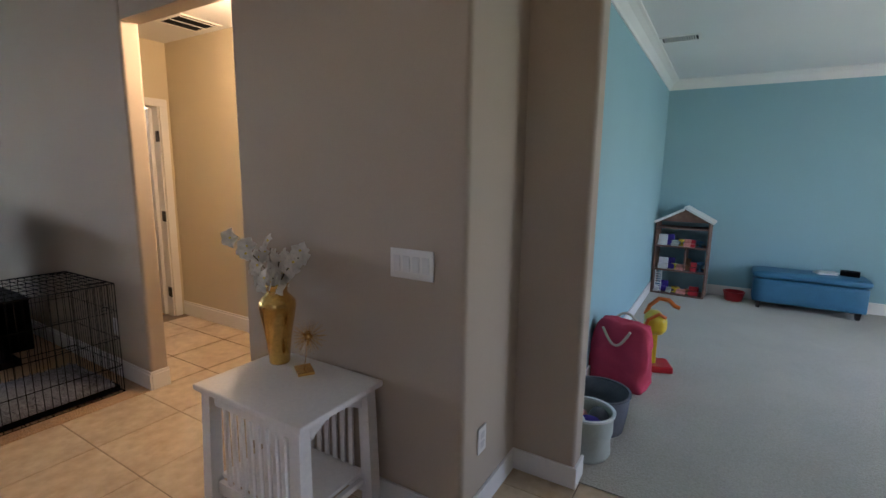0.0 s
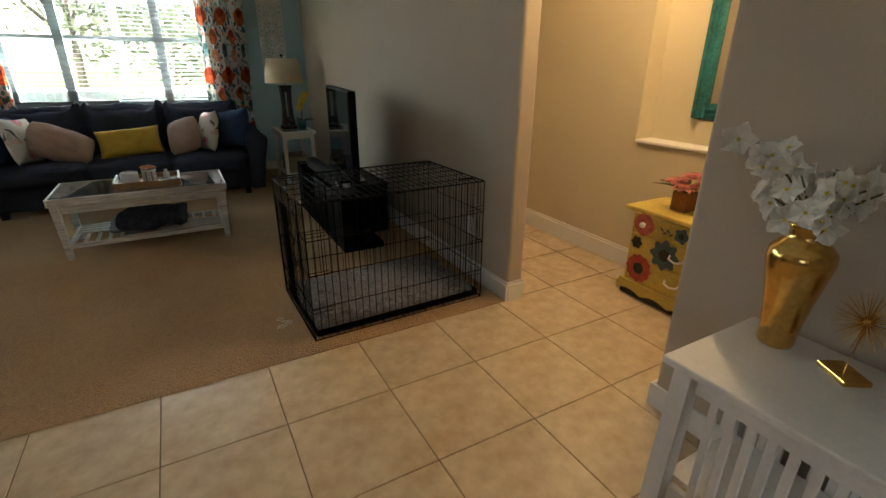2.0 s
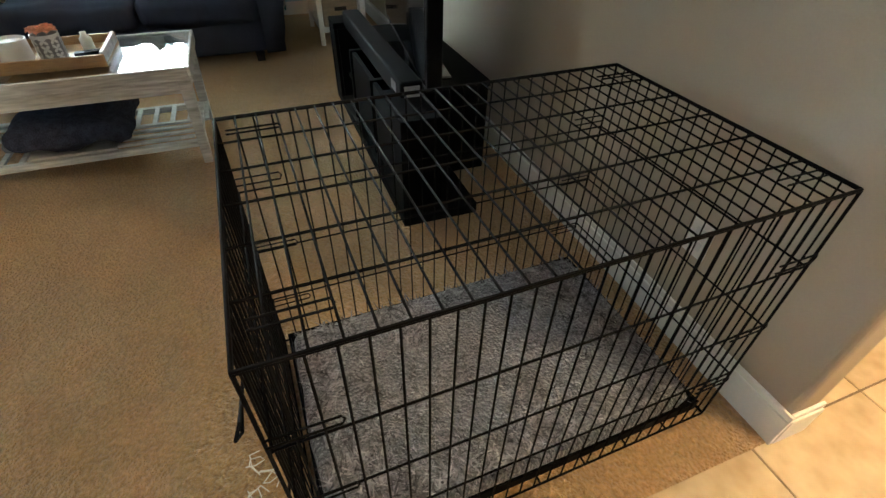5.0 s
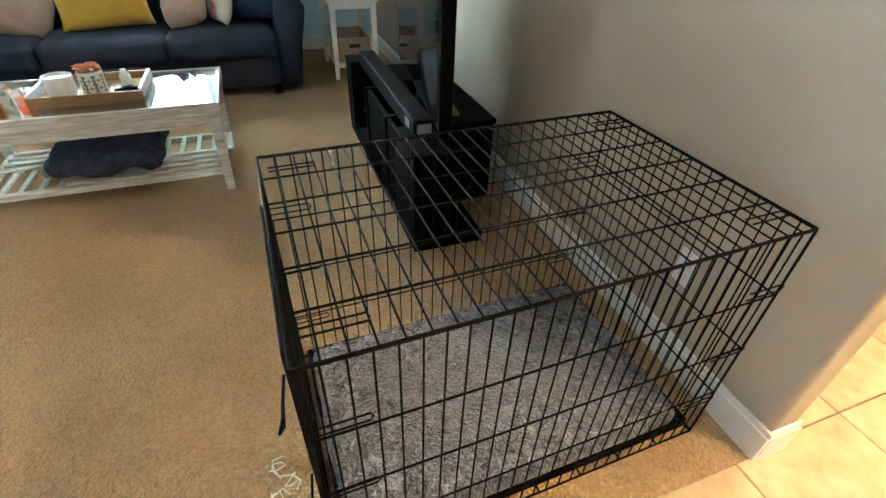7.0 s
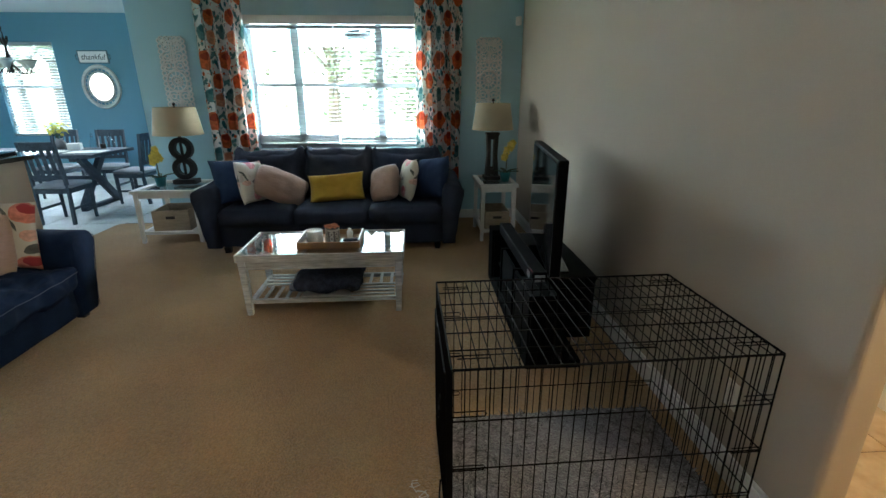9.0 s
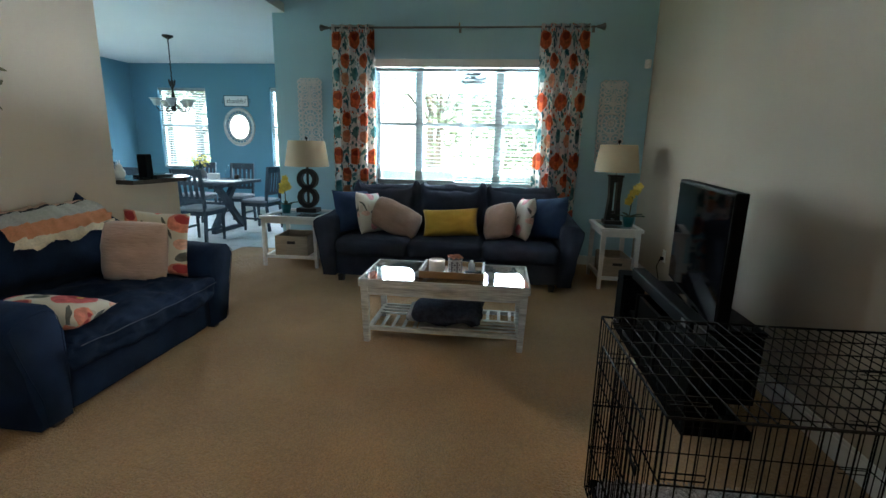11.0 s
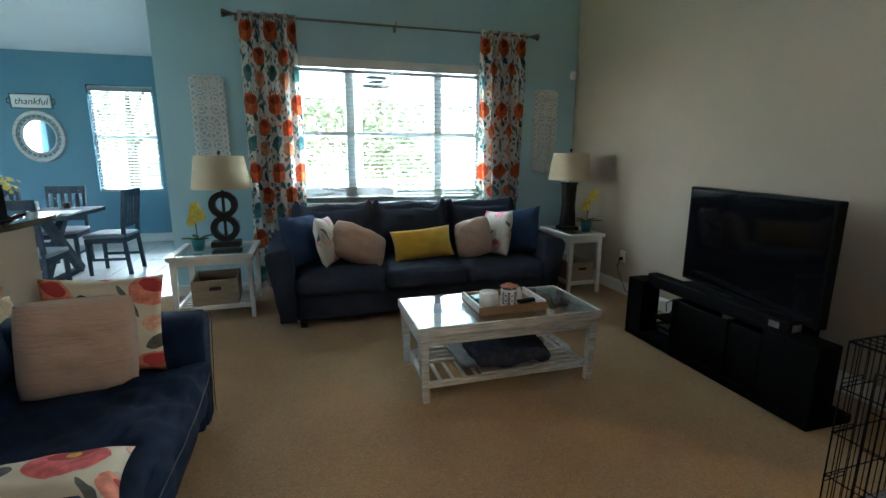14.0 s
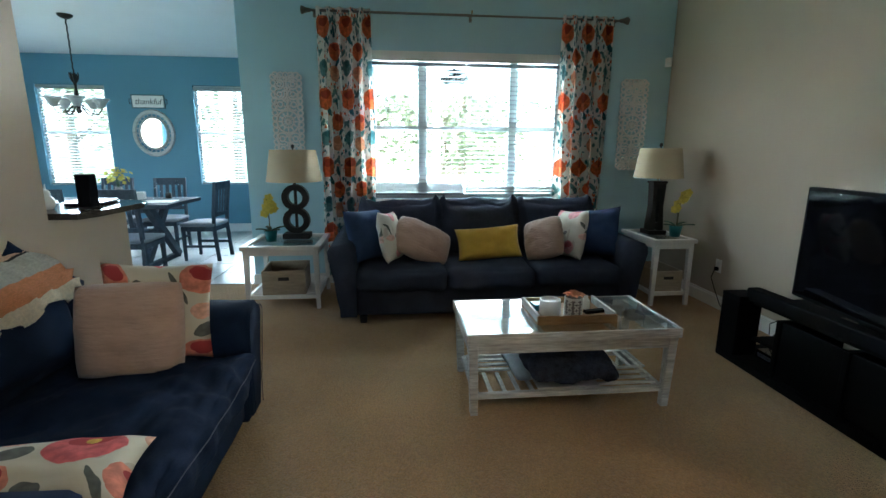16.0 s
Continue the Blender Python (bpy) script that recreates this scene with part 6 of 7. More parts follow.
for i in range(4):
    part("rocker", boxes((-0.016, -0.010, -0.033, 0.016, -0.006, 0.033), bevel=0.002, m=pose(-0.069 + 0.046 * i, 0, 0, 4, 0, 0)), M["white_ceramic"], sw)
ol = thing("power_outlet", pose(-0.699, 1.75, 0.34), "white wall outlet near the corner", "outlet", "outlets")
part("plate", boxes((0, -0.036, -0.058, 0.006, 0.036, 0.058), bevel=0.002), M["trim"], ol)
part("socket", boxes((0.006, -0.017, 0.006, 0.008, 0.017, 0.036), (0.006, -0.017, -0.036, 0.008, 0.017, -0.006), bevel=0.001), M["white_ceramic"], ol)
ss = thing("motion_sensor", pose(-7.60, 1.57, 2.25, 0, 0, 40), "small white alarm sensor in the corner", "sensor")
part("housing", boxes((-0.03, -0.02, -0.045, 0.03, 0.02, 0.045), bevel=0.008), M["trim"], ss)
part("lens", boxes((-0.005, -0.022, -0.03, 0.03, -0.019, 0.0), bevel=0.001), M["white_ceramic"], ss)

# wreath
wr = thing("wreath", pose(-4.60, BAR_Y + 0.004, 1.78), "autumn wreath of orange flowers and dry leaves on the wall", "wreath")
bm = bmesh.new()
tube([(0.13 * math.cos(k * 0.314), 0.05, 0.14 * math.sin(k * 0.314)) for k in range(21)], 0.022, 7, bm)
part("ring", bm, M["bark"], wr)
rnd = random.Random(9)
lv = bmesh.new()
for k in range(620):
    a = rnd.uniform(0, 6.283); rr = rnd.gauss(0.13, 0.055)
    c = (rr * math.cos(a), 0.05 + rnd.uniform(-0.03, 0.06), rr * 1.1 * math.sin(a))
    b = a + rnd.gauss(0, 0.8)
    petal(lv, c, (math.cos(b), rnd.uniform(0, 0.8), math.sin(b)), rnd.uniform(0.04, 0.10), rnd.uniform(0.012, 0.028), 0.4, (0, 1, 0))
for k in range(16):
    a = k * 0.3927 + rnd.uniform(-0.1, 0.1); rr = rnd.uniform(0.05, 0.19)
    c = Vector((rr * math.cos(a), 0.10, rr * 1.1 * math.sin(a)))
    tgt = bmesh.new()
    for j in range(9):
        b = j * 0.698
        petal(tgt, c, (math.cos(b), 0.35, math.sin(b)), rnd.uniform(0.035, 0.05), 0.022, 0.4, (0, 1, 0))
    part("flower", tgt, M["petal_orange" if k % 3 else "petal_yellow"], wr, "orange silk flower" if k % 3 else "yellow silk flower")
part("leaves", lv, M["leaf_dry"], wr)

# ---- hall ----
M["dresser_yellow"] = mat("mustard_painted_wood", (0.58, 0.42, 0.09), 0.5, var=0.14, scale=7, fine=40, bump=0.1)
M["dresser_red"] = mat("brick_red_paint", (0.42, 0.055, 0.03), 0.5, var=0.25, scale=25, fine=60)
M["dresser_blue"] = mat("slate_blue_paint", (0.055, 0.10, 0.11), 0.5, var=0.2, scale=25)
M["dresser_dark"] = mat("brown_black_paint", (0.025, 0.020, 0.012), 0.5, var=0.3, scale=40)
M["dresser_pink"] = mat("coral_pink_paint", (0.55, 0.13, 0.09), 0.5, var=0.3, scale=30)
M["dresser_orange"] = mat("orange_paint", (0.62, 0.20, 0.03), 0.5, var=0.3, scale=30)
M["frame_teal"] = mat("distressed_teal_wood", (0.02, 0.20, 0.20), 0.5, color2=(0.008, 0.07, 0.07), scale=12, fine=60, bump=0.3, stretch=(1, 1, 1))
DX0, DX1, DY = -2.83, -2.10, 2.300
ds = thing("dresser", pose(DX0, DY, 0), "small yellow dresser hand-painted with red and blue flowers", "dresser")
L = DX1 - DX0
part("body", boxes((0.035, 0.02, 0.09, L - 0.035, 0.345, 0.545), bevel=0.004), M["dresser_yellow"], ds)
part("top", boxes((-0.01, -0.015, 0.545, L + 0.01, 0.355, 0.572), bevel=0.008), M["dresser_yellow"], ds)
part("plinth_moulding", boxes((0.01, 0.0, 0.085, L - 0.01, 0.35, 0.108), bevel=0.008), M["dresser_yellow"], ds)
edge = [(0, 0.085), (0, 0.028)] + [(L * k / 24, 0.030 + 0.024 * abs(math.sin(math.pi * k / 6))) for k in range(1, 24)] + [(L, 0.028), (L, 0.085)]
part("scalloped_skirt", prism(edge, 0.022), M["dresser_yellow"], ds)
part("feet_board", boxes((0.01, 0.03, 0, L - 0.01, 0.34, 0.085)), M["dresser_dark"], ds)
for i, (z0, z1) in enumerate(((0.425, 0.535), (0.275, 0.412), (0.120, 0.262))):
    dw = part("drawer", boxes((0.05, 0.006, z0, L - 0.05, 0.02, z1), bevel=0.003), M["dresser_yellow"], ds)
    for x in ((0.13, L - 0.13) if i == 0 else (L / 2,)):
        if i == 0:
            part("knob", lathe([(0, 0), (0.008, 0), (0.008, 0.012), (0.018, 0.02), (0.016, 0.032), (0, 0.036)], 16, m=pose(x, 0.006, (z0 + z1) / 2, 90, 0, 0)), M["white_ceramic"], dw, "round white ceramic knob", smooth=True)
        else:
            part("handle", tube([(x - 0.045, 0.006, (z0 + z1) / 2 + 0.01), (x - 0.04, -0.012, (z0 + z1) / 2 - 0.004), (x, -0.018, (z0 + z1) / 2 - 0.014), (x + 0.04, -0.012, (z0 + z1) / 2 - 0.004), (x + 0.045, 0.006, (z0 + z1) / 2 + 0.01)], 0.006, 8), M["white_ceramic"], dw, "white scrolled pull")


def painted(parent, material, x, z, r, petals, y, centre=None, seed=0, edge_cut=0.14):
    """A painted flower: a thin film of paint with lobed edge."""
    def blob(q, n, lobe, dy):
        lobe = min(lobe, edge_cut)
        return prism([(x + q * (1 + lobe * math.cos(petals * a + seed)) * math.cos(a), z + q * (1 + lobe * math.cos(petals * a + seed)) * math.sin(a)) for a in [2 * math.pi * i / n for i in range(n)]], 0.0012, m=pose(0, dy, 0))
    part("painted_flower", blob(r, 64, 0.14, y), material, parent)
    if centre: part("flower_centre", blob(r * 0.42, 40, 0.05, y - 0.0015), centre, parent)


painted(ds, M["dresser_pink"], 0.125, 0.478, 0.066, 4, 0.0040, edge_cut=0.05)
painted(ds, M["dresser_red"], L - 0.125, 0.478, 0.066, 4, 0.0040, seed=1, edge_cut=0.05)
painted(ds, M["dresser_blue"], L / 2, 0.48, 0.040, 5, 0.0040, M["dresser_dark"])
painted(ds, M["dresser_blue"], 0.285, 0.34, 0.082, 8, 0.0034, M["dresser_dark"])
painted(ds, M["dresser_red"], 0.135, 0.205, 0.084, 12, 0.0040, M["dresser_dark"], edge_cut=0.05)
painted(ds, M["dresser_pink"], L - 0.13, 0.32, 0.082, 14, 0.0040, edge_cut=0.04)
painted(ds, M["dresser_orange"], L - 0.20, 0.19, 0.07, 12, 0.0034, M["dresser_dark"], 2, edge_cut=0.06)
painted(ds, M["dresser_dark"], 0.095, 0.36, 0.035, 6, 0.0040)
bm = bmesh.new()
for sx in (-1, 1):
    for k in range(4):
        petal(bm, (L / 2 + sx * (0.05 + 0.02 * k), 0.0045, 0.475), (sx * 0.8, 0, 0.6 if k % 2 else -0.5), 0.028, 0.012, 0, (0, -1, 0))
part("painted_leaves", bm, M["dresser_blue"], ds)
# flower glass, bowl, mirror on the dresser and in the niche
gv = thing("flower_glass", pose(-2.60, 2.475, 0.572), "square glass vase with pink silk flowers on the dresser", "vase")
part("glass_vase", boxes((-0.05, -0.05, 0, 0.05, 0.05, 0.11), bevel=0.006), mat("amber_glass", (0.40, 0.17, 0.06), 0.08, var=0.2, trans=0.4), gv, "amber square glass")
bm, lf = bmesh.new(), bmesh.new()
for i, c in enumerate(((-0.04, -0.04, 0.15), (0.05, -0.03, 0.19), (0.03, -0.07, 0.13), (0.09, 0.02, 0.14))):
    rose(bm, c, 0.062, 40 + i, 40)
for k in range(10): petal(lf, (0, 0, 0.11), (math.cos(k * 0.7), math.sin(k * 0.7), 0.55), 0.15, 0.035, 0.5)
petal(lf, (-0.03, 0, 0.11), (-1, -0.2, 0.3), 0.17, 0.02, 0.5)
part("blossoms", bm, M["petal_pink"], gv, "pink silk dahlia blossoms"); part("leaves", lf, M["leaf_dry"], gv)
bw = thing("decorative_bowl", pose(-2.30, 2.455, 0.572), "yellow bowl with green glazed mosaic inside on the dresser", "bowl")
part("outer_wall", lathe([(0, 0), (0.06, 0), (0.075, 0.015), (0.125, 0.06), (0.155, 0.11), (0.150, 0.112)], 32), M["dresser_yellow"], bw, smooth=True)
part("glaze", lathe([(0.150, 0.111), (0.118, 0.062), (0.07, 0.022), (0, 0.016)], 32), mat("green_mosaic_glaze", (0.02, 0.15, 0.10), 0.2, color2=(0.10, 0.32, 0.20), scale=40, fine=120, bump=0.4), bw, "green glazed inside", smooth=True)
mr = thing("wall_mirror", pose(-2.32, 2.799, 1.045), "mirror in a distressed teal frame leaning in the niche", "mirror")
FW, FH = 0.54, 0.86
for nm, r in (("frame_side", (-FW, -0.035, 0, -FW + 0.09, 0, FH)), ("frame_side", (FW - 0.09, -0.035, 0, FW, 0, FH)), ("frame_rail", (-FW + 0.09, -0.035, 0, FW - 0.09, 0, 0.09)), ("frame_rail", (-FW + 0.09, -0.035, FH - 0.09, FW - 0.09, 0, FH))):
    x0, y0, z0, x1, y1, z1 = r
    bm = boxes(r, bevel=0.008)
    if x1 - x0 > z1 - z0:
        for z in (z0 + 0.02, z0 + 0.05): box(bm, x0, -0.043, z, x1, -0.034, z + 0.012, bevel=0.003)
    else:
        for x in (x0 + 0.02, x0 + 0.05): box(bm, x, -0.043, z0, x + 0.012, -0.034, z1, bevel=0.003)
    part(nm, bm, M["frame_teal"], mr)
part("glass", boxes((-FW + 0.08, -0.014, 0.08, FW - 0.08, -0.008, FH - 0.08)), M["mirror"], mr, "silvered mirror glass")
structure("niche_sill", boxes((NX0 + 0.005, 2.645, NZ0, NX1 - 0.005, 2.80, NZ0 + 0.022), bevel=0.008), M["trim"], "rounded plaster sill of the niche", "sill")
solo("mirror_ledge", boxes((-0.5, -0.02, 0, 0.5, 0.0, 0.145), bevel=0.004), M["cream"], pose(-2.32, 2.798, 0.8925), "cream plaster ledge under the mirror", "ledge")
# hall ceiling light, vent, door
hl = thing("hall_ceiling_light", pose(-2.55, 2.10, 2.6), "small hall ceiling light with a bare warm bulb", "ceiling light")
part("rose", lathe([(0, 0), (0.06, 0), (0.055, -0.03), (0.02, -0.05), (0.016, -0.12), (0.02, -0.17), (0, -0.175)], 20), M["rod"], hl, smooth=True)
bl = part("glass_bulb", lathe([(0.0, -0.29), (0.02, -0.285), (0.034, -0.262), (0.036, -0.24), (0.026, -0.205), (0.016, -0.175), (0, -0.174)], 18), mat("glowing_bulb_glass", (1.0, 0.72, 0.42), 0.4, emit=2.0, bump=0), hl, "glowing warm bulb", smooth=True)
bl.visible_shadow = False


def grille(m, w, d, n, label, frame_mat):
    g = thing("air_vent", m, label, "air vent", "air vents")
    part("frame", boxes((-w / 2, -d / 2, -0.008, w / 2, -d / 2 + 0.025, 0), (-w / 2, d / 2 - 0.025, -0.008, w / 2, d / 2, 0), (-w / 2, -d / 2 + 0.025, -0.008, -w / 2 + 0.025, d / 2 - 0.025, 0), (w / 2 - 0.025, -d / 2 + 0.025, -0.008, w / 2, d / 2 - 0.025, 0), bevel=0.002), frame_mat, g)
    # black sheet behind the louvres stands in for shade in the duct
    part("backing", boxes((-w / 2 + 0.02, -d / 2 + 0.02, -0.0035, w / 2 - 0.02, d / 2 - 0.02, -0.001)), M["black"], g, "black sheet for the shade inside the duct")
    me = mesh_of("louvre", boxes((-0.007, -d / 2 + 0.025, -0.0012, 0.007, d / 2 - 0.025, 0.0012)), frame_mat)
    for i in range(n): share("louvre", me, g, pose(-w / 2 + 0.045 + (w - 0.09) * i / (n - 1), 0, -0.010, 0, 40, 0))


grille(pose(-3.70, 2.42, 2.6), 0.36, 0.34, 3, "white return air grille in the hall ceiling", M["trim"])
grille(pose(-0.36, 4.70, 2.6), 0.32, 0.20, 14, "white air vent in the playroom ceiling", M["trim"])
dd = thing("door_1", pose(-4.60, 2.535, 0.008, 0, 0, 168), "white panelled hall door standing open with bronze hinges", "door")
dd["kind"] = "structure"
part("door_leaf", boxes((0.0, -0.02, 0, 0.72, 0.02, 2.0), bevel=0.003), M["trim"], dd)
for z0, z1 in ((0.22, 0.92), (1.06, 1.86)):
    for yy in (-0.026, 0.02): part("raised_panel", boxes((0.12, yy, z0, 0.60, yy + 0.006, z1), bevel=0.002), M["trim"], dd)
for i, z in enumerate((0.25, 1.0, 1.75)):
    hg = thing("door_hinge", pose(-4.505, 2.540, z), "dark bronze door hinge", "hinge", "door hinges")
    bm = bmesh.new(); rod(bm, (0.012, -0.006, -0.05), (0.012, -0.006, 0.05), 0.009, 8); part("knuckle", bm, M["black_wood"], hg)
    part("leaf", boxes((-0.05, 0.0, -0.048, 0.012, 0.004, 0.048)), M["black_wood"], hg)

# ---- playroom ----
M["plywood"] = mat("printed_plywood", (0.16, 0.085, 0.06), 0.6, var=0.25, scale=12, fine=60)
M["roof_white"] = mat("white_painted_board", (0.72, 0.72, 0.70), 0.5, var=0.05)
M["hot_pink"] = mat("coral_pink_canvas", (0.56, 0.045, 0.09), 0.85, var=0.15, scale=8, fine=260, bump=0.4)
M["grey_felt"] = mat("grey_felt", (0.13, 0.135, 0.15), 0.95, var=0.2, scale=10, fine=200, bump=0.6)
M["mint_canvas"] = mat("pale_mint_canvas", (0.46, 0.50, 0.44), 0.9, var=0.14, scale=8, fine=240, bump=0.4)
M["ott_blue"] = mat("blue_bonded_leather", (0.030, 0.15, 0.26), 0.5, var=0.12, scale=8, fine=160, bump=0.3)
M["toy_orange"] = mat("orange_plastic", (0.75, 0.16, 0.015), 0.35, var=0.05)
M["toy_yellow"] = mat("yellow_plastic", (0.72, 0.50, 0.02), 0.35, var=0.05)
M["toy_red"] = mat("red_plastic", (0.50, 0.02, 0.03), 0.35, var=0.05)
M["toy_purple"] = mat("purple_plush", (0.06, 0.035, 0.30), 0.9, var=0.2)
M["toy_white"] = mat("white_plastic", (0.70, 0.70, 0.68), 0.35, var=0.05)
M["rope"] = mat("cream_cotton_rope", (0.62, 0.56, 0.44), 0.9, fine=200, bump=0.5)
dh = thing("dollhouse", pose(-0.30, 6.47, 0.006, 0, 0, -4) @ Matrix.Scale(1.13, 4), "tall wooden dollhouse with furnished storeys and a white gabled roof", "dollhouse")
W, DP = 0.26, 0.14
part("back", prism([(-W, 0), (W, 0), (W, 0.80), (0, 0.94), (-W, 0.80)], 0.012, m=pose(0, DP - 0.012, 0)), M["play_blue"], dh, "pale blue printed back wall")
for x in (-W, W - 0.016): part("side_wall", boxes((x, -DP, 0, x + 0.016, DP - 0.012, 0.80), bevel=0.002), M["plywood"], dh)
for z in (0.0, 0.26, 0.52): part("storey_floor", boxes((-W + 0.016, -DP, z, W - 0.016, DP - 0.012, z + 0.016)), M["plywood"], dh)
part("attic_floor", boxes((-W + 0.016, -DP, 0.72, W - 0.016, DP - 0.012, 0.734)), M["plywood"], dh)
part("gable", prism([(-W, 0.80), (W, 0.80), (0, 0.94)], 0.012, m=pose(0, -DP, 0)), M["plywood"], dh)
for s in (-1, 1):
    part("roof_board", boxes((0, -DP - 0.03, 0, 0.325, DP, 0.024), bevel=0.003, m=pose(0, 0, 0.945, 0, 28.5, 0) if s > 0 else pose(0, 0, 0.945, 0, 180 - 28.5, 0)), M["roof_white"], dh, "white roof board")
part("partition", boxes((0.04, -DP + 0.03, 0.276, 0.052, DP - 0.02, 0.52)), M["plywood"], dh)
rnd = random.Random(4)
cols = ["toy_white", "toy_yellow", "toy_red", "toy_purple", "petal_pink", "ott_blue", "mint_canvas", "tray_wood"]
for i in range(22):
    z = (0.016, 0.276, 0.536)[i % 3]
    x = -W + 0.05 + (2 * W - 0.1) * ((i * 0.381966) % 1)
    w, h = rnd.uniform(0.02, 0.05), rnd.uniform(0.04, 0.13)
    bm = boxes((-w, -0.03, 0, w, 0.03, h * 0.45), (-w, 0.015, h * 0.45, w, 0.03, h), bevel=0.004)
    if i % 4 == 1: bm = lathe([(0, 0), (w, 0), (w * 0.3, h * 0.2), (w * 0.25, h * 0.6), (w, h * 0.7), (w, h), (0, h)], 10)
    solo("toy_furniture", bm, M[cols[i % 8]], dh.matrix_basis @ pose(x, -DP + 0.06 + 0.05 * (i % 2), z), "tiny %s doll furniture piece in the dollhouse" % ("white", "yellow", "red", "purple", "pink", "blue", "mint", "wooden")[i % 8], "doll furniture", "doll furniture")
ld = thing("toy_stairs", dh.matrix_basis @ pose(-W + 0.07, -DP + 0.005, 0.0165), "white toy staircase in the dollhouse", "toy")
for x in (-0.03, 0.03): part("stringer", boxes((x - 0.004, -0.004, 0, x + 0.004, 0.004, 0.243)), M["toy_white"], ld)
for k in range(8): part("tread", boxes((-0.026, -0.006, 0.02 + k * 0.027, 0.026, 0.006, 0.027 + k * 0.027)), M["toy_white"], ld)

ot = thing("storage_ottoman", pose(0.95, 6.42, 0.006, 0, 0, -1) @ Matrix.Diagonal((1.07, 1, 1, 1)), "blue tufted storage ottoman with dark feet against the wall", "ottoman")
part("body", soft_box(0.92, 0.40, 0.27, 0.025, 0.004, 0.002, 1, 6, m=pose(0, 0, 0.205)), M["ott_blue"], ot, smooth=True)
part("lid", soft_box(0.94, 0.42, 0.075, 0.034, 0.010, 0.003, 2, 10, m=pose(0, 0, 0.382)), M["ott_blue"], ot, smooth=True)
for x in (-0.40, 0.40):
    for y in (-0.15, 0.15):
        part("foot", lathe([(0, 0), (0.022, 0), (0.034, 0.075), (0, 0.08)], 4, m=pose(x, y, 0, 0, 0, 45)), M["foot"], ot)
bm = bmesh.new()
for k in range(46): bmesh.ops.create_icosphere(bm, subdivisions=1, radius=0.004, matrix=Matrix.Translation((-0.45 + 0.02 * k, -0.203, 0.085)))
part("nail_trim", bm, M["rod"], ot)
solo("paper_pile", boxes((-0.09, -0.06, 0, 0.09, 0.06, 0.02), (-0.07, -0.07, 0.021, 0.10, 0.05, 0.03), bevel=0.002), M["toy_white"], pose(1.09, 6.42, 0.431, 0, 0, 15), "white papers lying on the ottoman", "papers")
solo("dark_book", boxes((-0.08, -0.06, 0, 0.08, 0.06, 0.05), bevel=0.004), M["black"], pose(1.30, 6.45, 0.431, 0, 0, -10), "dark closed box on the ottoman", "box")
rb = thing("red_basket", pose(0.29, 6.48, 0.006), "small dark red toy basket beside the ottoman", "basket")
part("wall", lathe([(0, 0), (0.09, 0), (0.11, 0.10), (0.105, 0.10), (0.085, 0.01), (0, 0.009)], 18), M["toy_red"], rb)
part("rim", lathe([(0.105, 0.098), (0.116, 0.098), (0.116, 0.108), (0.105, 0.108), (0.105, 0.098)], 18), M["toy_red"], rb)

bg = thing("tote_bag", pose(-0.43, 3.36, 0.006, 0, 0, -8), "bright coral pink canvas tote bag with rope handles", "bag")
bm = soft_box(0.38, 0.22, 0.45, 0.03, 0.015, 0.03, 6, 16, m=pose(0, 0, 0.235))
for v in bm.verts:
    k = max(0, v.co.z - 0.12) / 0.35
    v.co.y *= 1 - 0.42 * k; v.co.x *= 1 - 0.16 * k
part("body", bm, M["hot_pink"], bg, smooth=True)
for y in (-0.10, 0.085):
    part("rope_handle", tube([(-0.09 + 0.18 * k / 10, y * (1.15 if y < 0 else 1), 0.43 - 0.11 * math.sin(math.pi * k / 10) * (1 if y < 0 else -0.6)) for k in range(11)], 0.009, 8), M["rope"], bg, "cream rope handle")
ft = thing("felt_bin", pose(-0.43, 2.74, 0.006), "grey felt storage bin", "storage bin", "toy bins")
part("wall", lathe([(0, 0), (0.145, 0), (0.165, 0.12), (0.172, 0.215), (0.165, 0.215), (0.155, 0.12), (0.138, 0.012), (0, 0.01)], 28), M["grey_felt"], ft, smooth=True)
part("rim", lathe([(0.164, 0.212), (0.178, 0.212), (0.178, 0.222), (0.164, 0.222), (0.164, 0.212)], 28), M["grey_felt"], ft)
cb = thing("canvas_bin", pose(-0.42, 2.43, 0.006), "pale mint canvas bin full of plush toys", "storage bin", "toy bins")
bm = lathe([(0, 0), (0.11, 0), (0.128, 0.03), (0.122, 0.09), (0.135, 0.15), (0.130, 0.22), (0.136, 0.235), (0.128, 0.236), (0.122, 0.2), (0.12, 0.10), (0, 0.08)], 30)
for v in bm.verts: v.co += noise.noise_vector(v.co * 14) * 0.010
part("wall", bm, M["mint_canvas"], cb, smooth=True)
part("rim", lathe([(0.126, 0.232), (0.140, 0.232), (0.142, 0.244), (0.126, 0.244), (0.126, 0.232)], 30), M["toy_white"], cb)
for i, (x, y, r, c, n) in enumerate(((0.02, -0.02, 0.062, "toy_purple", "purple"), (-0.06, 0.03, 0.05, "petal_pink", "pink"), (-0.04, -0.06, 0.045, "toy_white", "white"), (0.05, 0.05, 0.05, "grey_felt", "grey"))):
    solo("plush_ball", soft_box(r * 2, r * 1.8, r * 1.6, r * 0.78, 0.004, 0.008, i, 6), M[c], pose(-0.42 + x, 2.43 + y, 0.006 + 0.165 + 0.01 * i), "small %s plush toy in the bin" % n, "plush toy", "plush toys", smooth=True)
ty = thing("push_toy", pose(-0.27, 3.80, 0.006, 0, 0, 20), "yellow and orange plastic push toy behind the bag", "toy")
part("body", soft_box(0.13, 0.20, 0.15, 0.05, 0.01, 0.003, 3, 8, m=pose(0, 0, 0.36)), M["toy_yellow"], ty, smooth=True)
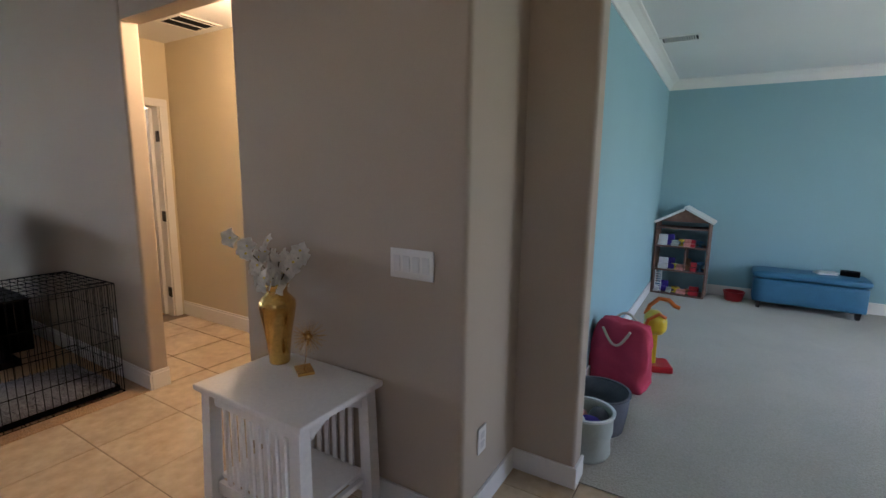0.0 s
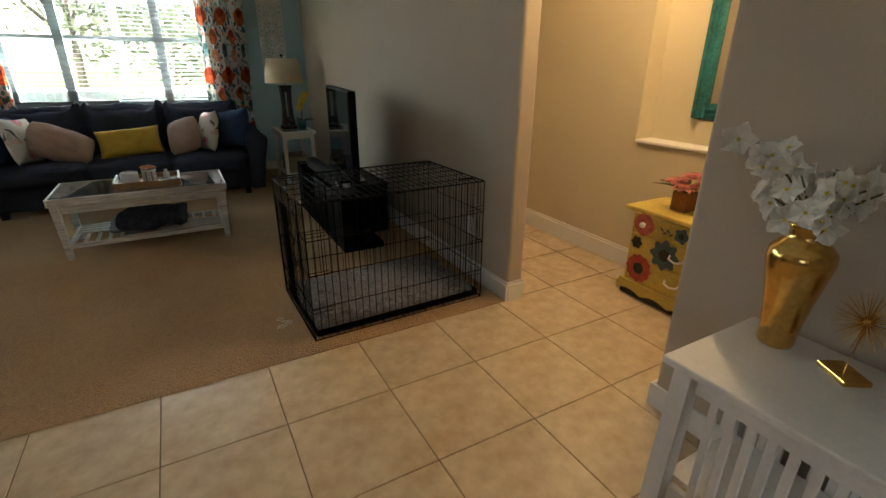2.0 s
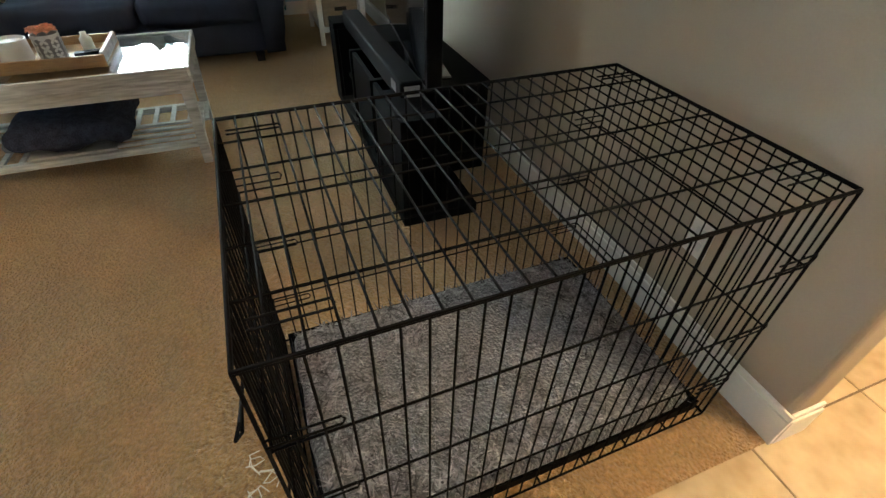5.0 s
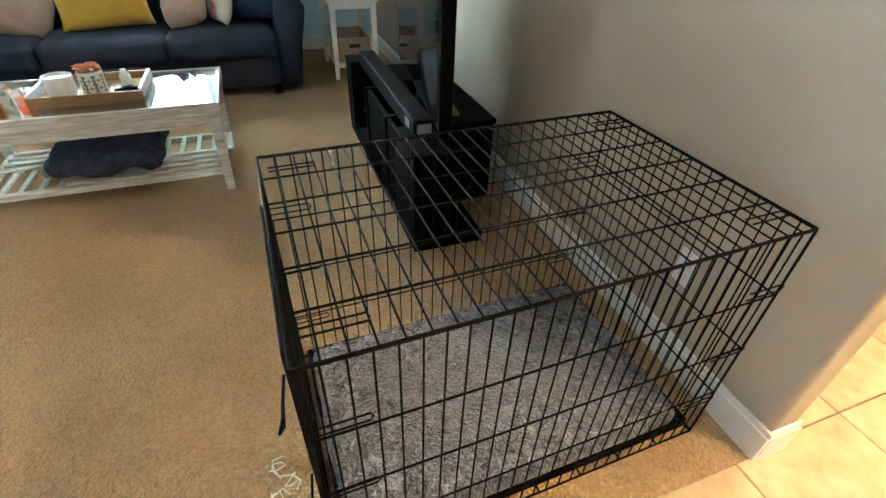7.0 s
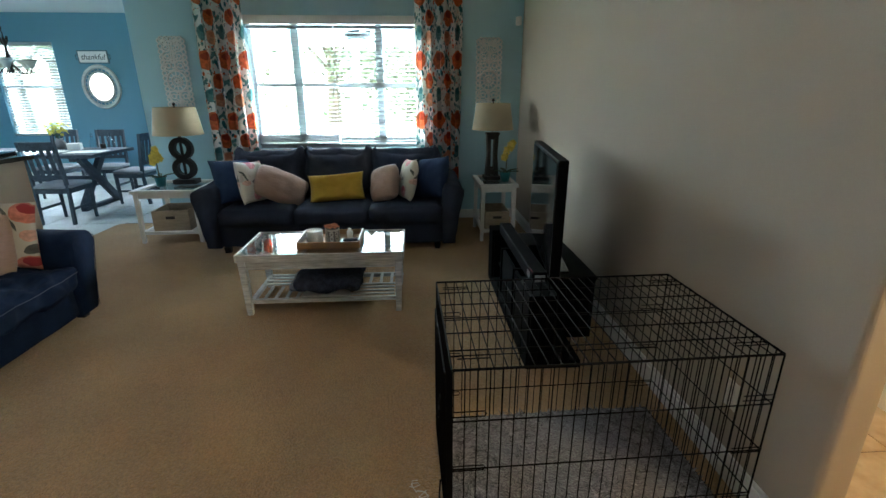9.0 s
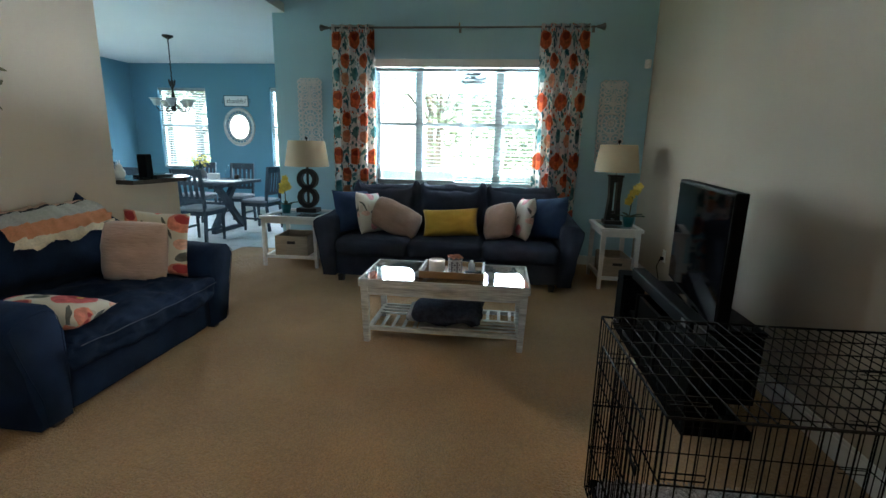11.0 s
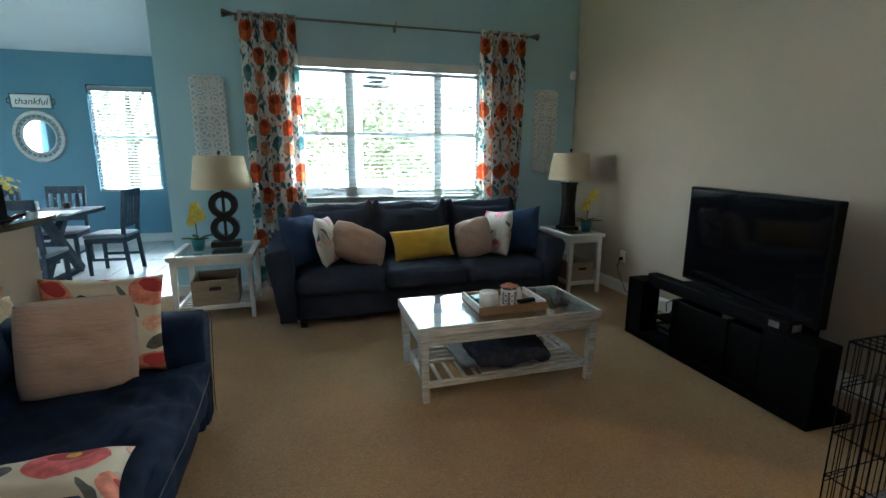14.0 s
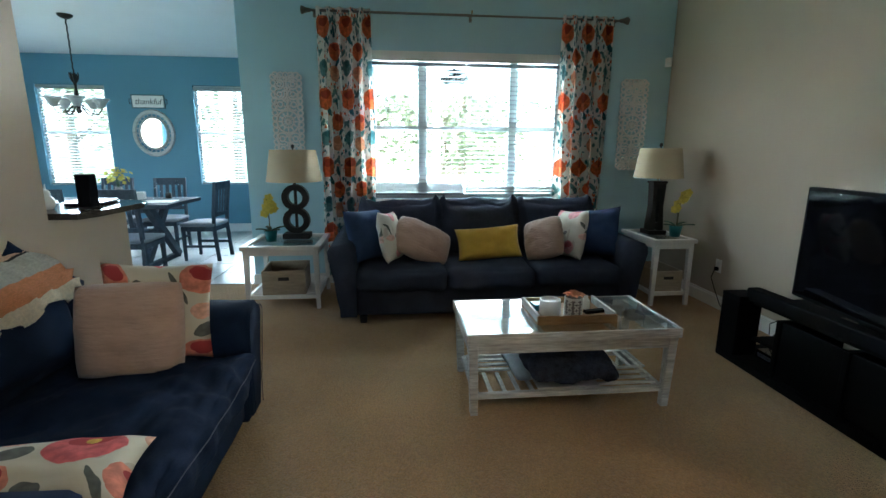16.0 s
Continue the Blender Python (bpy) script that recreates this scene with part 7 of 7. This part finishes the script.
part("handle", tube([(-0.06, 0.06, 0.40), (-0.03, 0.07, 0.47), (0.03, 0.06, 0.53), (0.09, 0.02, 0.53), (0.12, -0.03, 0.50), (0.15, -0.04, 0.49)], 0.016, 8), M["toy_orange"], ty, "orange bent handle")
part("handle", tube([(-0.09, -0.05, 0.30), (-0.07, -0.08, 0.40), (0.0, -0.09, 0.45), (0.05, -0.08, 0.42)], 0.013, 8), M["toy_orange"], ty, "orange bent handle")
part("leg", boxes((-0.02, -0.03, 0.02, 0.02, 0.03, 0.30), bevel=0.006), M["toy_yellow"], ty)
part("base", boxes((-0.11, -0.10, 0, 0.13, 0.10, 0.05), bevel=0.012), M["toy_red"], ty, "red plastic base")

# ---- kitchen bar and dining room ----
M["granite"] = mat("dark_polished_granite", (0.03, 0.028, 0.026), 0.08, color2=(0.10, 0.085, 0.07), scale=60, fine=160, bump=0)
M["grey_wood"] = mat("slate_blue_grey_wood", (0.085, 0.105, 0.125), 0.75, color2=(0.045, 0.055, 0.068), scale=8, fine=50, bump=0.2, stretch=(5, 1, 1), spec=0.15)
M["seat_pad"] = mat("grey_seat_fabric", (0.26, 0.27, 0.29), 0.9, fine=200, bump=0.3)
M["bronze"] = mat("dark_bronze", (0.022, 0.019, 0.016), 0.4, metal=0.6, var=0.3)
M["alabaster"] = mat("frosted_alabaster_glass", (0.60, 0.60, 0.56), 0.5, var=0.1, trans=0.3)
bt = thing("bar_top", pose(0, 0, 0.95), "dark polished granite bar top on the half wall", "countertop")
outline = [(-5.757, BAR_Y + 0.001), (-5.757, -3.05), (-5.90, -3.01), (-6.36, -2.98), (-6.50, -3.03), (-6.57, -3.16), (-6.60, -3.46), (-6.55, -3.56), (-5.757, -3.56)]
bm = bmesh.new()
f = bm.faces.new([bm.verts.new((x, y, 0.0)) for x, y in outline])
r = bmesh.ops.extrude_face_region(bm, geom=[f])
bmesh.ops.translate(bm, verts=[v for v in r["geom"] if isinstance(v, bmesh.types.BMVert)], vec=(0, 0, 0.038))
bmesh.ops.bevel(bm, geom=[e for e in bm.edges if abs(e.verts[0].co.z - e.verts[1].co.z) < 1e-5], offset=0.008, segments=2, affect="EDGES")
part("slab", bm, M["granite"], bt)
structure("kitchen_counter", boxes((-6.53, -4.06, 0.0, -5.0, -3.57, 0.88), bevel=0.004), M["trim"], "white kitchen cabinets behind the bar", "cabinet")
structure("kitchen_worktop", boxes((-6.55, -4.08, 0.88, -5.0, -3.565, 0.915), bevel=0.006), M["granite"], "dark granite kitchen worktop", "countertop")
sp = thing("smart_speaker", pose(-6.03, -3.145, 0.99), "tall black square speaker on the bar", "speaker")
part("body", boxes((-0.042, -0.042, 0, 0.042, 0.042, 0.215), bevel=0.008), M["black"], sp)
part("base_ring", boxes((-0.046, -0.046, 0, 0.046, 0.046, 0.012), bevel=0.004), M["black_gloss"], sp)
jr = thing("ceramic_jar", pose(-5.98, -3.365, 0.99), "white rabbit-eared ceramic jar on the bar", "jar")
part("body", lathe([(0, 0), (0.035, 0), (0.05, 0.03), (0.048, 0.06), (0.028, 0.085), (0.03, 0.10), (0.02, 0.12), (0, 0.125)], 18), M["white_ceramic"], jr, smooth=True)
bm = bmesh.new(); rod(bm, (0.008, 0, 0.115), (0.016, 0, 0.155), 0.007, 8, 0.003); rod(bm, (-0.008, 0, 0.115), (-0.014, 0, 0.155), 0.007, 8, 0.003)
part("lid_ears", bm, M["white_ceramic"], jr)
pf = thing("photo_frame", pose(-5.93, -3.485, 0.99, 0, 0, 70) @ pose(0, 0, 0, -12, 0, 0), "dark photo frame standing on the bar", "picture frame")
part("frame", boxes((-0.10, -0.008, 0.01, -0.085, 0.008, 0.26), (0.085, -0.008, 0.01, 0.10, 0.008, 0.26), (-0.085, -0.008, 0.01, 0.085, 0.008, 0.025), (-0.085, -0.008, 0.245, 0.085, 0.008, 0.26), bevel=0.002), M["black_wood"], pf)
part("picture", boxes((-0.085, -0.002, 0.025, 0.085, 0.004, 0.245)), mat("brown_print", (0.13, 0.085, 0.055), 0.4, var=0.4, scale=20), pf, "brown abstract print")
part("strut", boxes((-0.02, 0.008, 0.008, 0.02, 0.014, 0.18), m=pose(0, 0, 0, 10, 0, 0)), M["black_wood"], pf)
lp = thing("laptop", pose(-6.30, -3.285, 0.99, 0, 0, 12), "closed dark laptop on the bar", "laptop")
part("body", boxes((-0.16, -0.11, 0, 0.16, 0.11, 0.012), bevel=0.003), M["black"], lp)
part("lid", boxes((-0.16, -0.11, 0.013, 0.16, 0.11, 0.02), bevel=0.003), M["black_gloss"], lp)

DTX0, DTX1, DTY0, DTY1 = -9.22, -8.27, -5.62, -3.74
dt = thing("dining_table", pose((DTX0 + DTX1) / 2, (DTY0 + DTY1) / 2, 0), "slate grey wooden dining table with crossed trestle legs", "table")
wx, wy = (DTX1 - DTX0) / 2, (DTY1 - DTY0) / 2
me = mesh_of("top_plank", boxes((-wx / 5 + 0.001, -wy, 0.715, wx / 5 - 0.001, wy, 0.76), bevel=0.003), M["grey_wood"])
for i in range(5): share("top_plank", me, dt, pose(-wx + wx / 5 + i * 2 * wx / 5, 0, 0))
for sy in (-1, 1):
    y = sy * (wy - 0.32)
    for k in (-1, 1):
        bm = bmesh.new(); box(bm, -0.045, -0.035, -0.48, 0.045, 0.035, 0.48, bevel=0.004)
        part("cross_leg", bm, M["grey_wood"], dt, m=pose(0, y + k * 0.0362, 0.385, 0, k * 43, 0))
    part("foot_rail", boxes((-wx + 0.08, y - 0.035, 0, wx - 0.08, y + 0.035, 0.055), bevel=0.004), M["grey_wood"], dt)
    part("head_rail", boxes((-wx + 0.08, y - 0.035, 0.66, wx - 0.08, y + 0.035, 0.714), bevel=0.004), M["grey_wood"], dt)
part("stretcher", boxes((-0.03, -wy + 0.35, 0.35, 0.03, wy - 0.35, 0.42), bevel=0.004), M["grey_wood"], dt)


def dining_chair(m):
    """Slat-back wooden chair facing its own +x."""
    c = thing("dining_chair", m, "slate grey slat-back dining chair with a padded seat", "chair", "chairs round the dining table")
    part("seat", soft_box(0.43, 0.44, 0.05, 0.02, 0.008, 0.002, 1, 6, m=pose(0, 0, 0.455)), M["seat_pad"], c, "grey padded seat", smooth=True)
    part("seat_frame", boxes((-0.205, -0.21, 0.375, 0.205, -0.18, 0.428), (-0.205, 0.18, 0.375, 0.205, 0.21, 0.428), (0.175, -0.18, 0.375, 0.205, 0.18, 0.428), (-0.205, -0.18, 0.375, -0.175, 0.18, 0.428), bevel=0.003), M["grey_wood"], c)
    for y in (-0.19, 0.19):
        bm = bmesh.new(); rod(bm, (0.185, y, 0), (0.185, y, 0.375), 0.022, 4, 0.028); part("leg", bm, M["grey_wood"], c)
        prof = [(-0.245, 0), (-0.205, 0), (-0.175, 0.40), (-0.185, 0.60), (-0.235, 0.98), (-0.275, 0.98), (-0.225, 0.58), (-0.212, 0.40)]
        part("back_leg", prism(prof, 0.032, m=pose(0, y - 0.016, 0)), M["grey_wood"], c)
        part("side_stretcher", boxes((-0.20, y - 0.01, 0.17, 0.175, y + 0.01, 0.20), bevel=0.002), M["grey_wood"], c)
    part("top_rail", boxes((-0.012, -0.174, 0.0, 0.012, 0.174, 0.095), bevel=0.004, m=pose(-0.245, 0, 0.885, 0, -7.5, 0)), M["grey_wood"], c)
    part("lower_rail", boxes((-0.011, -0.174, 0.0, 0.011, 0.174, 0.045), bevel=0.003, m=pose(-0.205, 0, 0.55, 0, -7, 0)), M["grey_wood"], c)
    me = mesh_of("back_slat", boxes((-0.006, -0.022, 0, 0.006, 0.022, 0.295), bevel=0.002), M["grey_wood"])
    for i in range(4): share("back_slat", me, c, pose(-0.209, -0.115 + 0.0767 * i, 0.594, 0, -7.2, 0))
    return c


dc = dining_chair(pose(-7.90, -3.92, 0, 0, 0, 180))
for m in (pose(-8.97, -3.62, 0, 0, 0, -94), pose(-7.92, -4.62, 0, 0, 0, 183), pose(-9.42, -4.30, 0, 0, 0, 2), pose(-9.42, -5.0, 0, 0, 0, -3), pose(-8.75, -5.80, 0, 0, 0, 90)):
    copy_thing(dc, m)
fl = thing("flower_vase", pose(-9.05, -4.64, 0.76), "grey vase of yellow flowers on the dining table", "vase")
part("vase", lathe([(0, 0), (0.05, 0), (0.075, 0.05), (0.07, 0.09), (0.035, 0.13), (0.045, 0.145), (0.038, 0.145), (0.03, 0.12), (0, 0.10)], 20), M["throw_grey"], fl, smooth=True)
bm, st2 = bmesh.new(), bmesh.new()
rnd = random.Random(12)
for k in range(46):
    a, e = rnd.uniform(0, 6.28), rnd.uniform(0.35, 1.4)
    d = Vector((math.cos(a) * math.cos(e), math.sin(a) * math.cos(e), math.sin(e))) * rnd.uniform(0.13, 0.24)
    c = Vector((0, 0, 0.14)) + d
    if k % 3 == 0: tube([(0, 0, 0.13), tuple(Vector((0, 0, 0.14)) + d * 0.5 + Vector((0, 0, 0.02))), tuple(c)], 0.0022, 5, st2)
    for j in range(6):
        b = j * 1.047
        t1 = d.orthogonal().normalized(); t2 = d.normalized().cross(t1)
        petal(bm, c, t1 * math.cos(b) + t2 * math.sin(b) + d.normalized() * 0.5, 0.026, 0.022, 0.4, d)
part("blossoms", bm, M["petal_yellow"], fl, "yellow blossoms"); part("stems", st2, M["leaf"], fl)
for i, (x, y, h) in enumerate(((-9.06, -4.20, 0.20), (-9.04, -3.94, 0.20))):
    b = thing("glass_bottle", pose(x, y, 0.76), "clear glass bottle with a stopper on the dining table", "bottle", "bottles on the dining table")
    part("bottle", lathe([(0, 0), (0.042, 0), (0.045, 0.01), (0.045, 0.10), (0.018, 0.135), (0.016, 0.17), (0.019, 0.175), (0.014, 0.17), (0, 0.16)], 18), M["table_glass"], b, smooth=True)
    part("stopper", lathe([(0, 0.165), (0.013, 0.165), (0.013, 0.18), (0.02, 0.195), (0.016, 0.21), (0, 0.213)], 14), M["table_glass"], b, smooth=True)
solo("candle", lathe([(0, 0), (0.035, 0), (0.035, 0.065), (0.03, 0.068), (0, 0.06)], 18), M["black_wood"], pose(-9.05, -4.06, 0.76), "small dark candle on the dining table", "candle", smooth=True)
solo("napkin_box", boxes((-0.05, -0.08, 0, 0.05, 0.08, 0.09), bevel=0.005), M["white_wood"], pose(-8.92, -4.36, 0.76, 0, 0, 12), "white napkin box on the dining table", "box")
for i, (x, y, a) in enumerate(((-8.62, -4.02, 6), (-8.70, -4.55, -12), (-8.62, -5.05, 3))):
    solo("placemat", boxes((-0.15, -0.22, 0, 0.15, 0.22, 0.004), bevel=0.001), M["petal_white"], pose(x, y, 0.761, 0, 0, a), "white paper placemat on the dining table", "placemat", "placemats")

om = thing("oval_mirror", pose(-10.996, -5.07, 1.62), "oval mirror in a whitewashed double frame", "mirror")


def oval_ring(r0, r1, depth, k=1.14, n=44):
    bm = bmesh.new()
    rows = []
    for i in range(n):
        a = 2 * math.pi * i / n
        rows.append([bm.verts.new((x, r * math.cos(a), r * k * math.sin(a))) for x, r in ((0, r0), (depth, r0 + 0.008), (depth, r1 - 0.012), (0, r1))])
    for i in range(n):
        for j in range(4): bm.faces.new((rows[i][j], rows[i][(j + 1) % 4], rows[(i + 1) % n][(j + 1) % 4], rows[(i + 1) % n][j]))
    return bm


part("outer_frame", oval_ring(0.265, 0.325, 0.035), M["whitewash"], om, smooth=False)
part("inner_frame", oval_ring(0.195, 0.235, 0.03), M["whitewash"], om)
for k in range(24):
    bm = bmesh.new()
    a = 2 * math.pi * k / 24
    rod(bm, (0.012, 0.235 * math.cos(a), 0.268 * math.sin(a)), (0.012, 0.268 * math.cos(a), 0.305 * math.sin(a)), 0.008, 6)
    part("spoke", bm, M["whitewash"], om)
bm = prism([(0.197 * math.cos(2 * math.pi * i / 44), 0.225 * math.sin(2 * math.pi * i / 44)) for i in range(44)], 0.005, m=pose(0.009, 0, 0, 0, 0, 90))
part("glass", bm, M["mirror"], om, "silvered mirror glass")
sg = thing("wall_sign", pose(-10.996, -5.105, 2.11, 0, 3, 0), "white oblong wall sign reading thankful with dark handles", "sign")
part("board", boxes((0, -0.235, -0.09, 0.018, 0.235, 0.09), bevel=0.008), M["white_wood"], sg)
part("border", boxes((0, -0.255, -0.105, 0.010, 0.255, -0.0905), (0, -0.255, 0.0905, 0.010, 0.255, 0.105), (0, -0.255, -0.09, 0.010, -0.2355, 0.09), (0, 0.2355, -0.09, 0.010, 0.255, 0.09), bevel=0.003), M["dresser_blue"], sg, "dark slate border")
for s in (-1, 1): part("handle", tube([(0.006, s * 0.255, 0.04), (0.006, s * 0.285, 0.03), (0.006, s * 0.285, -0.03), (0.006, s * 0.255, -0.04)], 0.006, 8), M["bronze"], sg)
fc = bpy.data.curves.new("lettering", "FONT")
fc.body, fc.size, fc.extrude, fc.align_x, fc.align_y, fc.shear = "thankful", 0.125, 0.001, "CENTER", "CENTER", 0.25
tmp = new("lettering_curve", fc)
bpy.context.view_layer.update()
lme = bpy.data.meshes.new_from_object(tmp.evaluated_get(bpy.context.evaluated_depsgraph_get()))
bpy.data.objects.remove(tmp)
lme.materials.append(M["black_wood"])
share("lettering", lme, sg, pose(0.0195, 0, -0.005, 90, 0, 90))

ch = thing("chandelier", pose(-8.73, -4.77, 2.8), "dark bronze chandelier with frosted glass bowls over the table", "chandelier")
part("canopy", lathe([(0, 0), (0.075, 0), (0.07, -0.02), (0.03, -0.045), (0, -0.05)], 20), M["bronze"], ch, smooth=True)
bm = bmesh.new()
for k in range(16): rod(bm, (0.006 * (k % 2), 0.006 * ((k + 1) % 2), -0.045 - 0.038 * k), (0.006 * ((k + 1) % 2), 0.006 * (k % 2), -0.09 - 0.038 * k), 0.007, 6)
part("chain", bm, M["bronze"], ch)
part("column", lathe([(0, -0.62), (0.012, -0.63), (0.02, -0.70), (0.012, -0.76), (0.03, -0.86), (0.04, -0.92), (0.02, -0.98), (0.03, -1.02), (0, -1.05)], 14), M["bronze"], ch, smooth=True)
bm = bmesh.new()
for k in range(8): petal(bm, (0, 0, -0.72), (math.cos(k * 0.785), math.sin(k * 0.785), 1.2), 0.12, 0.03, -0.8)
part("leaf_crown", bm, M["bronze"], ch)
bowl = mesh_of("glass_bowl", lathe([(0.02, 0), (0.035, 0.01), (0.05, 0.05), (0.08, 0.095), (0.095, 0.105), (0.09, 0.105), (0.046, 0.052), (0.02, 0.012)], 18), M["alabaster"], True)
for k in range(5):
    a = k * 1.2566 + 0.5
    arm = part("arm", tube([(0.02 * math.cos(a), 0.02 * math.sin(a), -0.93), (0.12 * math.cos(a), 0.12 * math.sin(a), -1.04), (0.19 * math.cos(a), 0.19 * math.sin(a), -1.05), (0.225 * math.cos(a), 0.225 * math.sin(a), -1.0), (0.225 * math.cos(a), 0.225 * math.sin(a), -0.975)], 0.008, 6), M["bronze"], ch)
    share("glass_bowl", bowl, arm, pose(0.225 * math.cos(a), 0.225 * math.sin(a), -0.98))

# ---- floor tiles, laid last ----
TX, TY, TX0, TY0 = 0.447, 0.4425, -2.612, 0.208
tile_bm = boxes((0.0024, 0.0024, -0.02, TX - 0.0024, TY - 0.0024, 0.0), bevel=0.0025)
tile_me = mesh_of("tile", tile_bm, M["tile"])
floor_ob = bpy.data.objects["floor"]
rest = bmesh.new()
for i in range(-5, 13):
    for j in range(-8, 7):
        x, y = TX0 + TX * i, TY0 + TY * j
        if x < -4.7 or x > 2.8 or y > 2.66 or y < -3.2: continue
        if x < -3.08 and y < 1.5: continue
        if x + TX > -0.7 and y > 2.16: continue
        if -3.3 < x < 1.2 and y > -1.4:
            t = share("tile", tile_me, floor_ob, pose(x, y, 0, 0, 0, 0))
        else:
            box(rest, x + 0.004, y + 0.004, -0.02, x + TX - 0.004, y + TY - 0.004, 0.0)
far = new("tile_field", mesh_of("tile_field", rest, M["tile_rest"]))
far.parent = floor_ob
far["kind"] = "stuff"
DT = 0.46
dine_me = mesh_of("tile", boxes((0.004, 0.004, -0.02, DT - 0.004, DT - 0.004, 0.0), bevel=0.0025), M["dining_tile"])
for i in range(8):
    for j in range(11):
        share("tile", dine_me, floor_ob, pose(-7.70 - DT * (i + 1), -7.3 + DT * j, 0))
for i in range(6):
    for j in range(9):
        share("tile", dine_me, floor_ob, pose(-7.70 + DT * i, -7.3 + DT * j, 0))
